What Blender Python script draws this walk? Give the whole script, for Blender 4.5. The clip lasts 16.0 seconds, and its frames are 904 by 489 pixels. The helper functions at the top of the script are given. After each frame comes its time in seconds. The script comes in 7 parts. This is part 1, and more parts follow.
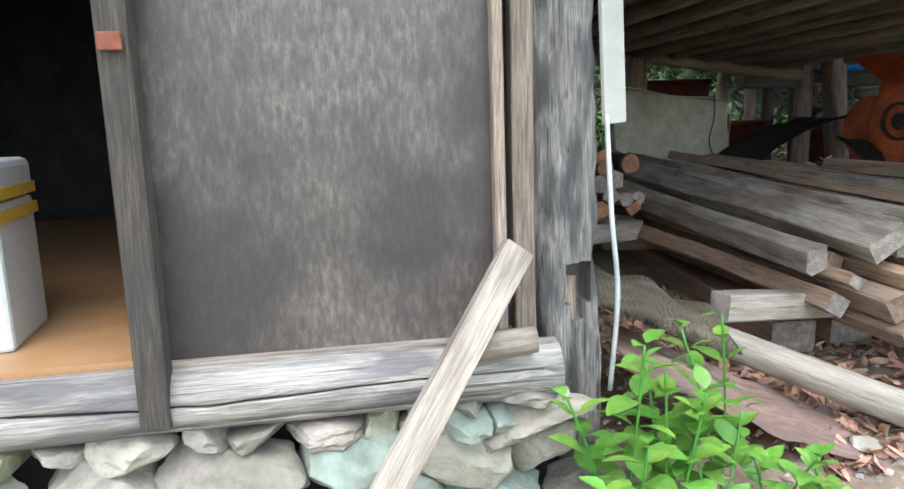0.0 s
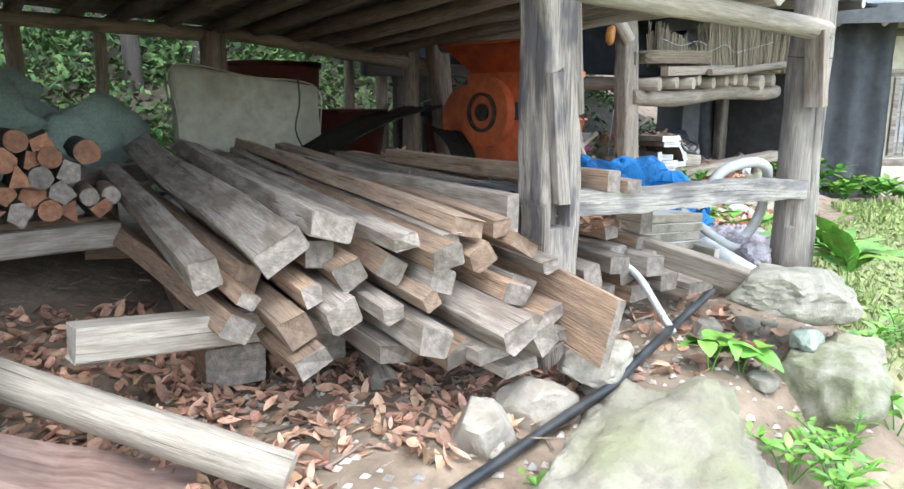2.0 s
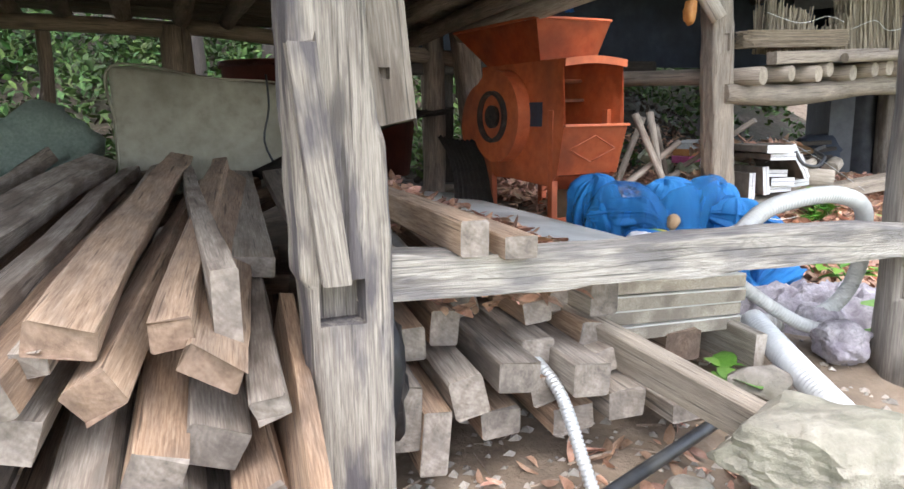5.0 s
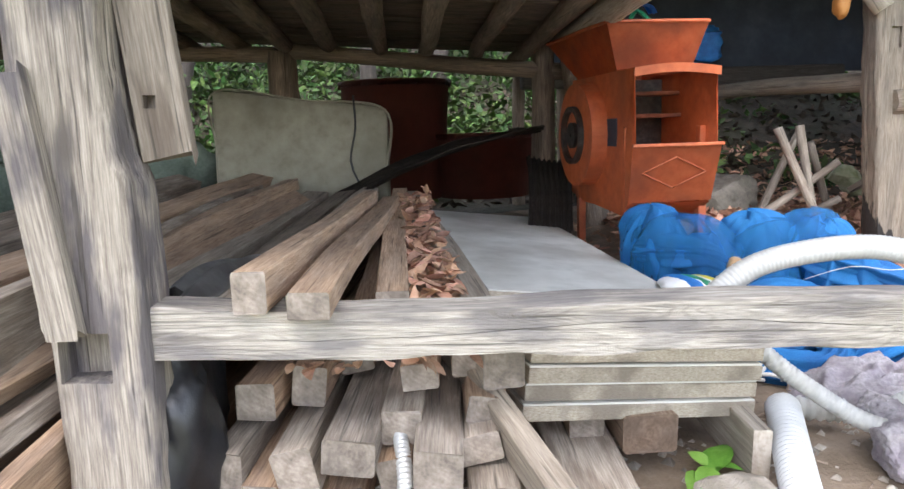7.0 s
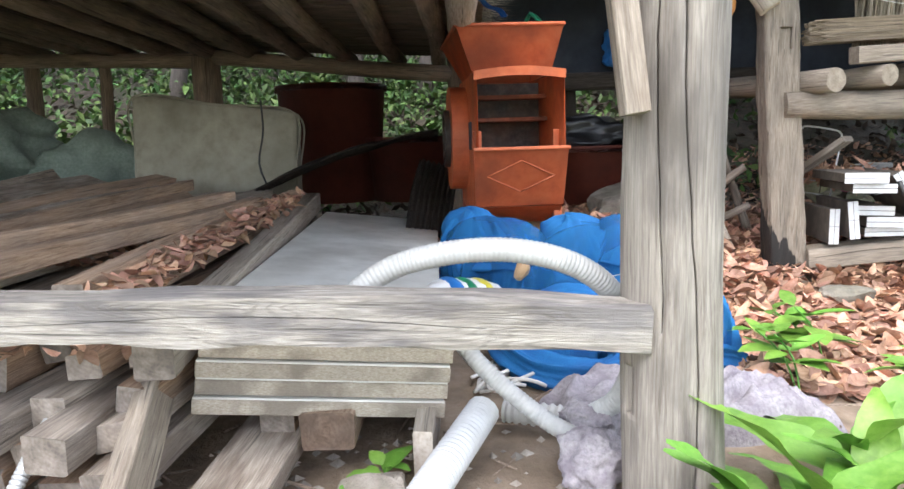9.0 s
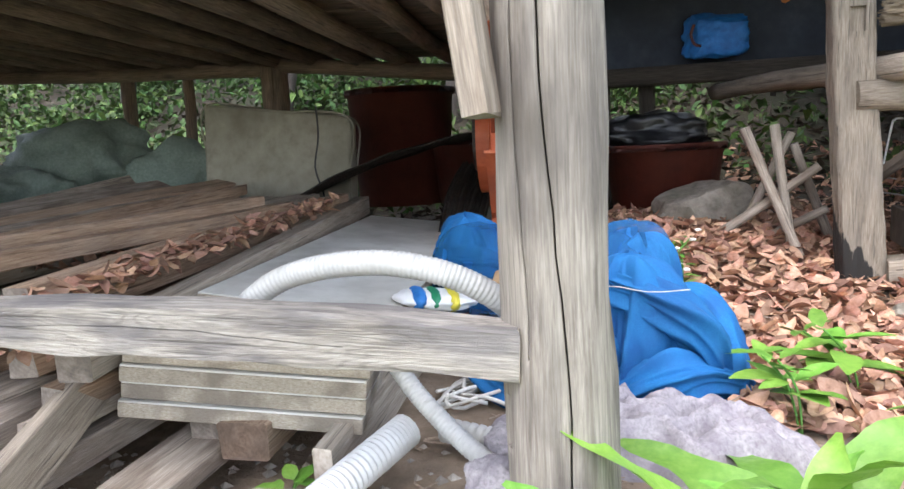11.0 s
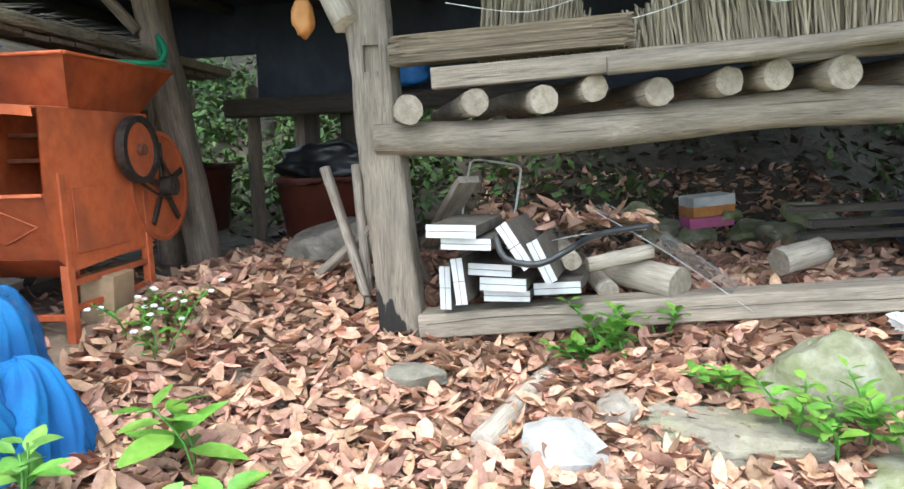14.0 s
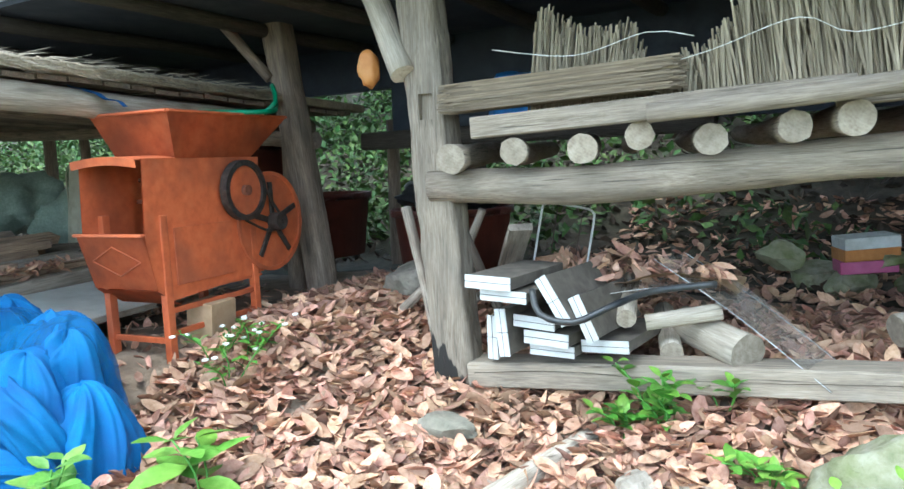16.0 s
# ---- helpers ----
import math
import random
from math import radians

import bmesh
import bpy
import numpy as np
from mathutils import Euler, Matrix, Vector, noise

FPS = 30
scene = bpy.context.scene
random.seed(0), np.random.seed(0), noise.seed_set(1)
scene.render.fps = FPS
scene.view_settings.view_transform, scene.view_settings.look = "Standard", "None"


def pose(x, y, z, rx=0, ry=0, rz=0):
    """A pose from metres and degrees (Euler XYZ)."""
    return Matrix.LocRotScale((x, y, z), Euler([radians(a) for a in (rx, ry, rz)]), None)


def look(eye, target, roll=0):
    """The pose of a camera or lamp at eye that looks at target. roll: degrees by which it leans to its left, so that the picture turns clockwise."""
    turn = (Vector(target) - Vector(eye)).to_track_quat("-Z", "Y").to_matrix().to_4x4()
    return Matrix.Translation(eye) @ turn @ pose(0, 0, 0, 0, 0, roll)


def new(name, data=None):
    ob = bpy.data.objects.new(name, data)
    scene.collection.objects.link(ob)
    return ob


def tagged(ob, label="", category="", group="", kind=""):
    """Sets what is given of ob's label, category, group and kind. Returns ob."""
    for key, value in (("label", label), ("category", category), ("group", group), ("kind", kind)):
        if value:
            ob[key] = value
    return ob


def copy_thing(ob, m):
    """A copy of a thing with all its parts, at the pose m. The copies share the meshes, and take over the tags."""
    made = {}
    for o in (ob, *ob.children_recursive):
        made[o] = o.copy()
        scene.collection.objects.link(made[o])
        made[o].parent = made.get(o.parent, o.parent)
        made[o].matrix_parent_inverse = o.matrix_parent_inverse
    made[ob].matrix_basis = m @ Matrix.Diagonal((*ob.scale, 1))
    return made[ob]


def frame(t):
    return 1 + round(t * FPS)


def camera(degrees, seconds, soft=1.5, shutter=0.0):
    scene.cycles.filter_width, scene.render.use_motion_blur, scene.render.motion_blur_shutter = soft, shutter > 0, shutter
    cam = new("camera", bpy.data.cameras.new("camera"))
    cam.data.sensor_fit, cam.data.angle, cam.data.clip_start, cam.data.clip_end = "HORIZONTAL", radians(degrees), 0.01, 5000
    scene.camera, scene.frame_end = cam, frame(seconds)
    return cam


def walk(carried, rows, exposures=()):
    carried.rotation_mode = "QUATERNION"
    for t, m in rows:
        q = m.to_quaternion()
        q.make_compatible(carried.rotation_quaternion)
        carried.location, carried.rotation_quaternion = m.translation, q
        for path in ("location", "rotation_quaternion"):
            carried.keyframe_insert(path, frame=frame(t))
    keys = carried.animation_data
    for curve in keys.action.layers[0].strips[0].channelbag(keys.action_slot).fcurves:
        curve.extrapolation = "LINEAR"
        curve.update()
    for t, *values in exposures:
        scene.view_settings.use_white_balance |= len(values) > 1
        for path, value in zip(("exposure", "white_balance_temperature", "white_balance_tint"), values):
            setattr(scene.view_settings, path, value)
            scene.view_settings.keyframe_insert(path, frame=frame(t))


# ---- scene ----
cam = camera(64.9, 16.0)
METRES, EYE, TILT, LEAN, TURN = 8.0, 1.45, -10.0, 1.9, -17.0
ROWS = [
    (0.0, 0.0, 0.0, 0.0, -0.0, 0.0, 0.0),
    (0.5, 0.0387, 0.0197, 0.0006, -10.01, -0.78, 1.33),
    (1.0, 0.0852, 0.0268, 0.0014, -14.75, -0.55, 2.3),
    (1.5, 0.1282, 0.0341, 0.0019, -15.51, -0.53, 1.63),
    (2.0, 0.1656, 0.0537, 0.006, -19.16, -1.01, 1.58),
    (2.5, 0.1941, 0.0726, 0.0087, -24.42, -0.41, 2.02),
    (3.0, 0.2278, 0.0883, 0.0122, -24.66, -0.06, 1.66),
    (3.5, 0.2496, 0.1058, 0.0152, -20.64, 0.01, 0.7),
    (6.0, 0.3769, 0.1837, 0.0344, 4.01, 0.56, -1.15),
    (6.5, 0.4038, 0.1848, 0.0391, 9.1, 1.12, -2.57),
    (7.0, 0.4237, 0.2002, 0.0394, 13.05, 0.21, -2.35),
    (7.5, 0.4536, 0.2067, 0.0411, 14.58, 0.92, -1.61),
    (8.0, 0.4947, 0.2063, 0.0437, 15.35, 1.51, -2.08),
    (8.5, 0.518, 0.2175, 0.0421, 16.08, 0.68, -2.71),
    (11.0, 0.5901, 0.2637, 0.0511, 29.72, -0.45, -3.92),
    (11.5, 0.6127, 0.2793, 0.0544, 29.59, 0.31, -3.55),
    (12.0, 0.6568, 0.2962, 0.0616, 29.42, 1.08, -3.76),
    (12.5, 0.6894, 0.3218, 0.0673, 29.96, 0.58, -3.94),
    (13.0, 0.7193, 0.3563, 0.0773, 29.62, -0.29, -3.82),
    (13.5, 0.7569, 0.3794, 0.0852, 28.39, -0.03, -3.95),
    (14.0, 0.7826, 0.3984, 0.0912, 28.09, 0.02, -4.37),
    (14.5, 0.7999, 0.4281, 0.0987, 28.88, -0.8, -4.6),
    (15.0, 0.8264, 0.442, 0.1073, 30.64, -0.5, -4.12),
    (15.5, 0.8418, 0.4474, 0.1161, 37.42, -0.77, -5.75),
    (16.0, 0.8444, 0.4493, 0.1182, 45.88, -1.05, -6.14),
]
walk(cam, [(t, pose(0, 0, EYE, TILT, LEAN, TURN) @ pose(METRES * x, METRES * y, METRES * z, 90 + pitch, roll, yaw)) for t, x, y, z, yaw, pitch, roll in ROWS],
     exposures=((0.0, 2.2, 5950, 5), (1.0, 2.62, 5850, 3), (1.5, 2.62, 5900, 4), (3.5, 2.3, 6080, 8), (6.0, 2.6, 6480, 12), (8.5, 2.5, 6450, 11), (11.0, 2.38, 6400, 12), (12.5, 2.42, 6350, 6), (13.5, 2.4, 6100, 3), (14.5, 2.36, 6120, 5), (15.0, 2.34, 6150, 6), (16.0, 2.56, 5600, -3)))

# ---- world, sun ----
world = bpy.data.worlds.new("sky")
scene.world = world
world.use_nodes = True
wn = world.node_tree
sky = wn.nodes.new("ShaderNodeTexSky")
sky.sky_type, sky.sun_disc = "NISHITA", False
sky.sun_elevation, sky.sun_rotation = radians(66), radians(198)
sky.air_density, sky.dust_density = 1.0, 1.5
wn.nodes["Background"].inputs["Strength"].default_value = 0.15
overcast = wn.nodes.new("ShaderNodeHueSaturation")
overcast.inputs["Saturation"].default_value = 0.5
wn.links.new(sky.outputs["Color"], overcast.inputs["Color"])
wn.links.new(overcast.outputs["Color"], wn.nodes["Background"].inputs["Color"])
sun = new("sun", bpy.data.lights.new("sun", "SUN"))
sun.data.energy, sun.data.angle, sun.data.color = 0.5, radians(60), (1.0, 0.97, 0.92)
sun.matrix_world = look((3.4, -1.9, 9), (4.5, 2, 0))

# ---- materials ----
MATS = {}


def ramp(nt, source, stops):
    node = nt.nodes.new("ShaderNodeValToRGB")
    while len(node.color_ramp.elements) < len(stops):
        node.color_ramp.elements.new(0.5)
    for element, (at, colour) in zip(node.color_ramp.elements, stops):
        element.position = at
        element.color = (*colour, 1) if len(colour) == 3 else colour
    nt.links.new(source, node.inputs[0])
    return node.outputs[0]


def mix(nt, factor, a, b, blend="MIX"):
    node = nt.nodes.new("ShaderNodeMix")
    node.data_type, node.blend_type = "RGBA", blend
    for socket, value in ((node.inputs[0], factor), (node.inputs[6], a), (node.inputs[7], b)):
        if isinstance(value, (int, float)):
            socket.default_value = value
        elif isinstance(value, tuple):
            socket.default_value = (*value, 1)
        else:
            nt.links.new(value, socket)
    return node.outputs[2]


def grain(name, dark, mid, light, stretch=(1, 1, 1), scale=20.0, stain=(0.1, 0.08, 0.06), stain_scale=3.0, stain_amount=0.5,
          rough=0.85, bump=0.35, metal=0.0, random_value=0.25, island=False, rings=False, spread=0.5, depth=0.01, hue=0.0, cracks=0.0, knots=0.0, veins=0.0, distort=0.0, edge=(0.42, 0.68)):
    """A two-scale noise material: grain stretched along the object's own axes, stains, relief and a shift from piece to piece."""
    m = bpy.data.materials.new(name)
    m.use_nodes = True
    nt = m.node_tree
    bsdf = nt.nodes["Principled BSDF"]
    coords = nt.nodes.new("ShaderNodeTexCoord").outputs["Object"]
    info = nt.nodes.new("ShaderNodeNewGeometry").outputs["Random Per Island"] if island else nt.nodes.new("ShaderNodeObjectInfo").outputs["Random"]
    shift = nt.nodes.new("ShaderNodeVectorMath")
    shift.operation = "MULTIPLY_ADD"
    many = nt.nodes.new("ShaderNodeCombineXYZ")
    for k in range(3):
        nt.links.new(info, many.inputs[k])
    shift.inputs[1].default_value = (7.3, 5.1, 3.7)
    nt.links.new(many.outputs[0], shift.inputs[0])
    nt.links.new(coords, shift.inputs[2])
    mapping = nt.nodes.new("ShaderNodeMapping")
    mapping.inputs["Scale"].default_value = stretch
    nt.links.new(shift.outputs[0], mapping.inputs[0])
    fine = nt.nodes.new("ShaderNodeTexNoise")
    fine.inputs["Scale"].default_value, fine.inputs["Detail"].default_value, fine.inputs["Roughness"].default_value = scale, 6, 0.65
    nt.links.new(mapping.outputs[0], fine.inputs[0])
    fine.inputs["Distortion"].default_value = distort
    value = fine.outputs[0]
    if rings:
        wave = nt.nodes.new("ShaderNodeTexWave")
        wave.wave_type, wave.rings_direction = "RINGS", "X"
        wave.inputs["Scale"].default_value, wave.inputs["Distortion"].default_value = 30, 7.0
        centre = nt.nodes.new("ShaderNodeVectorMath")
        centre.operation = "MULTIPLY_ADD"
        centre.inputs[1].default_value = (0, 0.09, -0.12)
        nt.links.new(many.outputs[0], centre.inputs[0])
        nt.links.new(coords, centre.inputs[2])
        nt.links.new(centre.outputs[0], wave.inputs[0])
        value = mix(nt, 0.05, fine.outputs[0], wave.outputs[0])
    colour = ramp(nt, value, ((0.5 - spread / 2, dark), (0.5, mid), (0.5 + spread / 2, light)))
    coarse = nt.nodes.new("ShaderNodeTexNoise")
    coarse.inputs["Scale"].default_value, coarse.inputs["Detail"].default_value = stain_scale, 4
    if stretch[1] > 20 and stretch[0] < 5:
        long = nt.nodes.new("ShaderNodeMapping")
        long.inputs["Scale"].default_value = (1.3, 4.6, 4.6)
        nt.links.new(shift.outputs[0], long.inputs[0])
        nt.links.new(long.outputs[0], coarse.inputs[0])
    else:
        nt.links.new(shift.outputs[0], coarse.inputs[0])
    blot = ramp(nt, coarse.outputs[0], ((edge[0], (0, 0, 0)), (edge[1], (stain_amount,) * 3)))
    colour = mix(nt, blot, colour, stain)
    patch = None
    if stretch[1] > 20 and stretch[0] < 5:
        weather = nt.nodes.new("ShaderNodeMapping")
        weather.inputs["Scale"].default_value = (1.7, 17.0, 17.0)
        nt.links.new(shift.outputs[0], weather.inputs[0])
        mottle = nt.nodes.new("ShaderNodeTexNoise")
        mottle.inputs["Scale"].default_value, mottle.inputs["Detail"].default_value, mottle.inputs["Roughness"].default_value = 1.7, 7, 0.72
        nt.links.new(weather.outputs[0], mottle.inputs[0])
        patch = mottle.outputs[0]
        colour = mix(nt, 1.0, colour, ramp(nt, patch, ((0.3, (0.62, 0.59, 0.575)), (0.5, (0.97, 0.96, 0.945)), (0.7, (1.2, 1.19, 1.17)))), "MULTIPLY")
    if cracks:
        lines = nt.nodes.new("ShaderNodeMapping")
        lines.inputs["Scale"].default_value = (stretch[0] * 0.3, stretch[1] * 0.55, stretch[2] * 0.55)
        nt.links.new(shift.outputs[0], lines.inputs[0])
        split = nt.nodes.new("ShaderNodeTexNoise")
        split.inputs["Scale"].default_value, split.inputs["Detail"].default_value, split.inputs["Distortion"].default_value = scale * 0.8, 3, distort * 0.5
        nt.links.new(lines.outputs[0], split.inputs[0])
        gap = ramp(nt, split.outputs[0], ((0.30, (cracks,) * 3), (0.39, (0, 0, 0))))
        colour = mix(nt, gap, colour, tuple(0.3 * c for c in dark))
        value = mix(nt, gap, value, (0, 0, 0))
    if veins:
        plane = nt.nodes.new("ShaderNodeMapping")
        plane.inputs["Scale"].default_value = (0.9, 6.5, 6.5)
        nt.links.new(shift.outputs[0], plane.inputs[0])
        field = nt.nodes.new("ShaderNodeTexNoise")
        field.inputs["Scale"].default_value, field.inputs["Detail"].default_value, field.inputs["Roughness"].default_value = 1.6, 3.0, 0.45
        nt.links.new(plane.outputs[0], field.inputs[0])
        turns = nt.nodes.new("ShaderNodeMath")
        turns.operation = "MULTIPLY"
        turns.inputs[1].default_value = 170.0
        nt.links.new(field.outputs[0], turns.inputs[0])
        wavy = nt.nodes.new("ShaderNodeMath")
        wavy.operation = "SINE"
        nt.links.new(turns.outputs[0], wavy.inputs[0])
        line = ramp(nt, wavy.outputs[0], ((0.1, (0, 0, 0)), (0.95, (veins,) * 3)))
        if patch:
            line = mix(nt, 1.0, line, ramp(nt, patch, ((0.42, (1, 1, 1)), (0.56, (0.12, 0.12, 0.12)))), "MULTIPLY")
        colour = mix(nt, line, colour, tuple(0.8 * c for c in dark))
        value = mix(nt, line, value, (0.15, 0.15, 0.15))
    if knots:
        spots = nt.nodes.new("ShaderNodeMapping")
        spots.inputs["Scale"].default_value = (2.6, 7.5, 7.5)
        nt.links.new(shift.outputs[0], spots.inputs[0])
        cells = nt.nodes.new("ShaderNodeTexVoronoi")
        cells.inputs["Scale"].default_value = 1.0
        nt.links.new(spots.outputs[0], cells.inputs[0])
        eye = ramp(nt, cells.outputs["Distance"], ((0.05, (knots,) * 3), (0.17, (0, 0, 0))))
        colour = mix(nt, eye, colour, tuple(0.7 * c for c in dark))
    hsv = nt.nodes.new("ShaderNodeHueSaturation")
    spreadv = nt.nodes.new("ShaderNodeMapRange")
    spreadv.inputs[3].default_value, spreadv.inputs[4].default_value = 1 - random_value, 1 + random_value
    nt.links.new(info, spreadv.inputs[0])
    nt.links.new(spreadv.outputs[0], hsv.inputs["Value"])
    if hue:
        hues = nt.nodes.new("ShaderNodeMapRange")
        hues.inputs[3].default_value, hues.inputs[4].default_value = 0.5 - hue, 0.5 + hue
        frac = nt.nodes.new("ShaderNodeMath")
        frac.operation = "FRACT"
        times = nt.nodes.new("ShaderNodeMath")
        times.operation = "MULTIPLY"
        times.inputs[1].default_value = 13.7
        nt.links.new(info, times.inputs[0])
        nt.links.new(times.outputs[0], frac.inputs[0])
        nt.links.new(frac.outputs[0], hues.inputs[0])
        nt.links.new(hues.outputs[0], hsv.inputs["Hue"])
    nt.links.new(colour, hsv.inputs["Color"])
    nt.links.new(hsv.outputs[0], bsdf.inputs["Base Color"])
    bsdf.inputs["Roughness"].default_value, bsdf.inputs["Metallic"].default_value = rough, metal
    relief = nt.nodes.new("ShaderNodeBump")
    relief.inputs["Strength"].default_value, relief.inputs["Distance"].default_value = bump, depth
    nt.links.new(value, relief.inputs["Height"])
    nt.links.new(relief.outputs[0], bsdf.inputs["Normal"])
    MATS[name] = m
    return m


WOOD = (2.2, 48, 48)
grain("wood_grey", (0.18, 0.151, 0.123), (0.324, 0.273, 0.224), (0.48, 0.418, 0.358), WOOD, 5, (0.13, 0.095, 0.07), 3, 0.7, random_value=0.28, spread=0.5, bump=0.35, edge=(0.45, 0.62), cracks=0.75, veins=0.25, knots=0.7, distort=0.2)
grain("wood_brown", (0.173, 0.108, 0.0665), (0.352, 0.228, 0.145), (0.546, 0.396, 0.273), WOOD, 5, (0.14, 0.12, 0.11), 4, 0.4, random_value=0.25, spread=0.5, bump=0.45, cracks=0.75, veins=0.25, knots=0.7, distort=0.2)
grain("wood_orange", (0.22, 0.135, 0.085), (0.42, 0.29, 0.195), (0.56, 0.43, 0.32), WOOD, 5, (0.25, 0.21, 0.18), 4, 0.4, random_value=0.25, spread=0.5, bump=0.35, cracks=0.75, veins=0.25, knots=0.7, distort=0.2)
grain("wood_post", (0.135, 0.114, 0.098), (0.3, 0.26, 0.22), (0.45, 0.4, 0.345), (2.0, 62, 62), 4, (0.085, 0.075, 0.085), 3.0, 0.85, random_value=0.1, spread=0.42, bump=0.7, cracks=0.8, veins=0.25, knots=0.9, distort=0.25, edge=(0.47, 0.58))
grain("wood_rotten", (0.09, 0.08, 0.072), (0.215, 0.195, 0.178), (0.37, 0.345, 0.315), (2.0, 55, 55), 4, (0.06, 0.055, 0.055), 3.8, 0.85, random_value=0.05, spread=0.38, bump=0.9, cracks=0.85, veins=0.1, knots=0.9, distort=0.4, edge=(0.45, 0.6))
grain("wood_round", (0.155, 0.133, 0.112), (0.285, 0.252, 0.217), (0.41, 0.372, 0.33), (1.6, 46, 46), 4, (0.12, 0.105, 0.095), 2.4, 0.75, random_value=0.05, spread=0.5, bump=0.4, cracks=0.35, veins=0.1, knots=0.8, distort=0.3, edge=(0.46, 0.62))
grain("wood_tan", (0.1531, 0.1214, 0.09152), (0.2728, 0.2262, 0.1751), (0.3837, 0.3309, 0.2702), WOOD, 5, (0.17, 0.145, 0.12), 3, 0.55, random_value=0.15, spread=0.5, bump=0.4, cracks=0.8, veins=0.25, knots=0.7, distort=0.25)
grain("wood_silver", (0.2, 0.178, 0.155), (0.37, 0.336, 0.295), (0.52, 0.485, 0.435), (1.8, 52, 52), 4, (0.13, 0.12, 0.125), 3.0, 0.75, random_value=0.06, spread=0.42, bump=0.6, cracks=0.8, veins=0.6, knots=0.95, distort=0.3, edge=(0.47, 0.6))
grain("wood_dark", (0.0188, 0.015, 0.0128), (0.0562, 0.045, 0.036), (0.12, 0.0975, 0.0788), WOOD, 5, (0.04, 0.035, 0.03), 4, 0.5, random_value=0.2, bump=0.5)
grain("wood_soot", (0.125, 0.096, 0.0747), (0.263, 0.198, 0.149), (0.413, 0.324, 0.253), WOOD, 5, (0.08, 0.07, 0.06), 3, 0.5, random_value=0.2, bump=0.5, cracks=0.75, knots=0.7, distort=0.25, spread=0.42)
grain("wood_pale", (0.24, 0.2, 0.155), (0.38, 0.325, 0.26), (0.51, 0.455, 0.385), WOOD, 5, (0.27, 0.24, 0.2), 4, 0.5, random_value=0.12, bump=0.4, cracks=0.75, veins=0.25, knots=0.7, distort=0.25, spread=0.5)
grain("end_grey", (0.103, 0.0828, 0.0667), (0.23, 0.19, 0.155), (0.356, 0.305, 0.259), scale=40, stain=(0.09, 0.075, 0.065), stain_scale=14, rings=True, random_value=0.3, bump=0.3)
grain("end_orange", (0.128, 0.051, 0.0255), (0.272, 0.119, 0.0595), (0.365, 0.2, 0.115), scale=40, stain=(0.16, 0.09, 0.06), stain_scale=14, rings=True, random_value=0.3, bump=0.3)
grain("end_brown", (0.12, 0.075, 0.05), (0.235, 0.155, 0.105), (0.34, 0.24, 0.175), scale=40, stain=(0.11, 0.08, 0.06), stain_scale=14, rings=True, random_value=0.3, bump=0.4)
grain("end_log", (0.126, 0.099, 0.072), (0.243, 0.203, 0.153), (0.333, 0.288, 0.234), scale=40, stain=(0.15, 0.115, 0.085), stain_scale=12, rings=True, random_value=0.25, bump=0.25)
grain("end_pale", (0.3, 0.25, 0.19), (0.5, 0.43, 0.35), (0.62, 0.57, 0.49), scale=40, stain=(0.25, 0.2, 0.16), stain_scale=12, rings=True, random_value=0.15, bump=0.25)
grain("char", (0.008, 0.007, 0.006), (0.025, 0.021, 0.018), (0.06, 0.05, 0.04), WOOD, 6, random_value=0.1, bump=0.6)
grain("stone", (0.117, 0.105, 0.0828), (0.265, 0.235, 0.189), (0.413, 0.375, 0.308), scale=14, stain=(0.16, 0.16, 0.10), stain_scale=4, stain_amount=0.5, random_value=0.2, bump=1.0, depth=0.02, hue=0.02)
grain("stone_pale", (0.18, 0.16, 0.12), (0.339, 0.3, 0.239), (0.477, 0.43, 0.354), scale=12, stain=(0.3, 0.26, 0.19), stain_scale=4, stain_amount=0.5, random_value=0.12, bump=1.0, depth=0.02, hue=0.02)
grain("stone_green", (0.13, 0.15, 0.12), (0.24, 0.275, 0.225), (0.36, 0.39, 0.33), scale=14, stain=(0.2, 0.2, 0.15), stain_scale=5, stain_amount=0.5, random_value=0.12, bump=0.8, depth=0.015)
grain("stone_white", (0.24, 0.232, 0.21), (0.41, 0.4, 0.375), (0.54, 0.53, 0.505), scale=12, stain=(0.28, 0.265, 0.22), stain_scale=5, stain_amount=0.5, random_value=0.05, bump=0.8, depth=0.015)
grain("stone_moss", (0.11, 0.12, 0.05), (0.26, 0.25, 0.17), (0.42, 0.40, 0.33), scale=12, stain=(0.12, 0.15, 0.03), stain_scale=4, stain_amount=0.75, random_value=0.15, bump=1.0, depth=0.02)
grain("boulder", (0.13, 0.115, 0.082), (0.25, 0.222, 0.168), (0.37, 0.335, 0.27), scale=10, stain=(0.17, 0.175, 0.07), stain_scale=5, stain_amount=0.65, random_value=0.1, bump=1.0, depth=0.03)
grain("brick", (0.17, 0.07, 0.04), (0.36, 0.15, 0.08), (0.48, 0.25, 0.15), scale=25, stain=(0.2, 0.18, 0.16), stain_scale=9, stain_amount=0.7, random_value=0.3, bump=0.4)
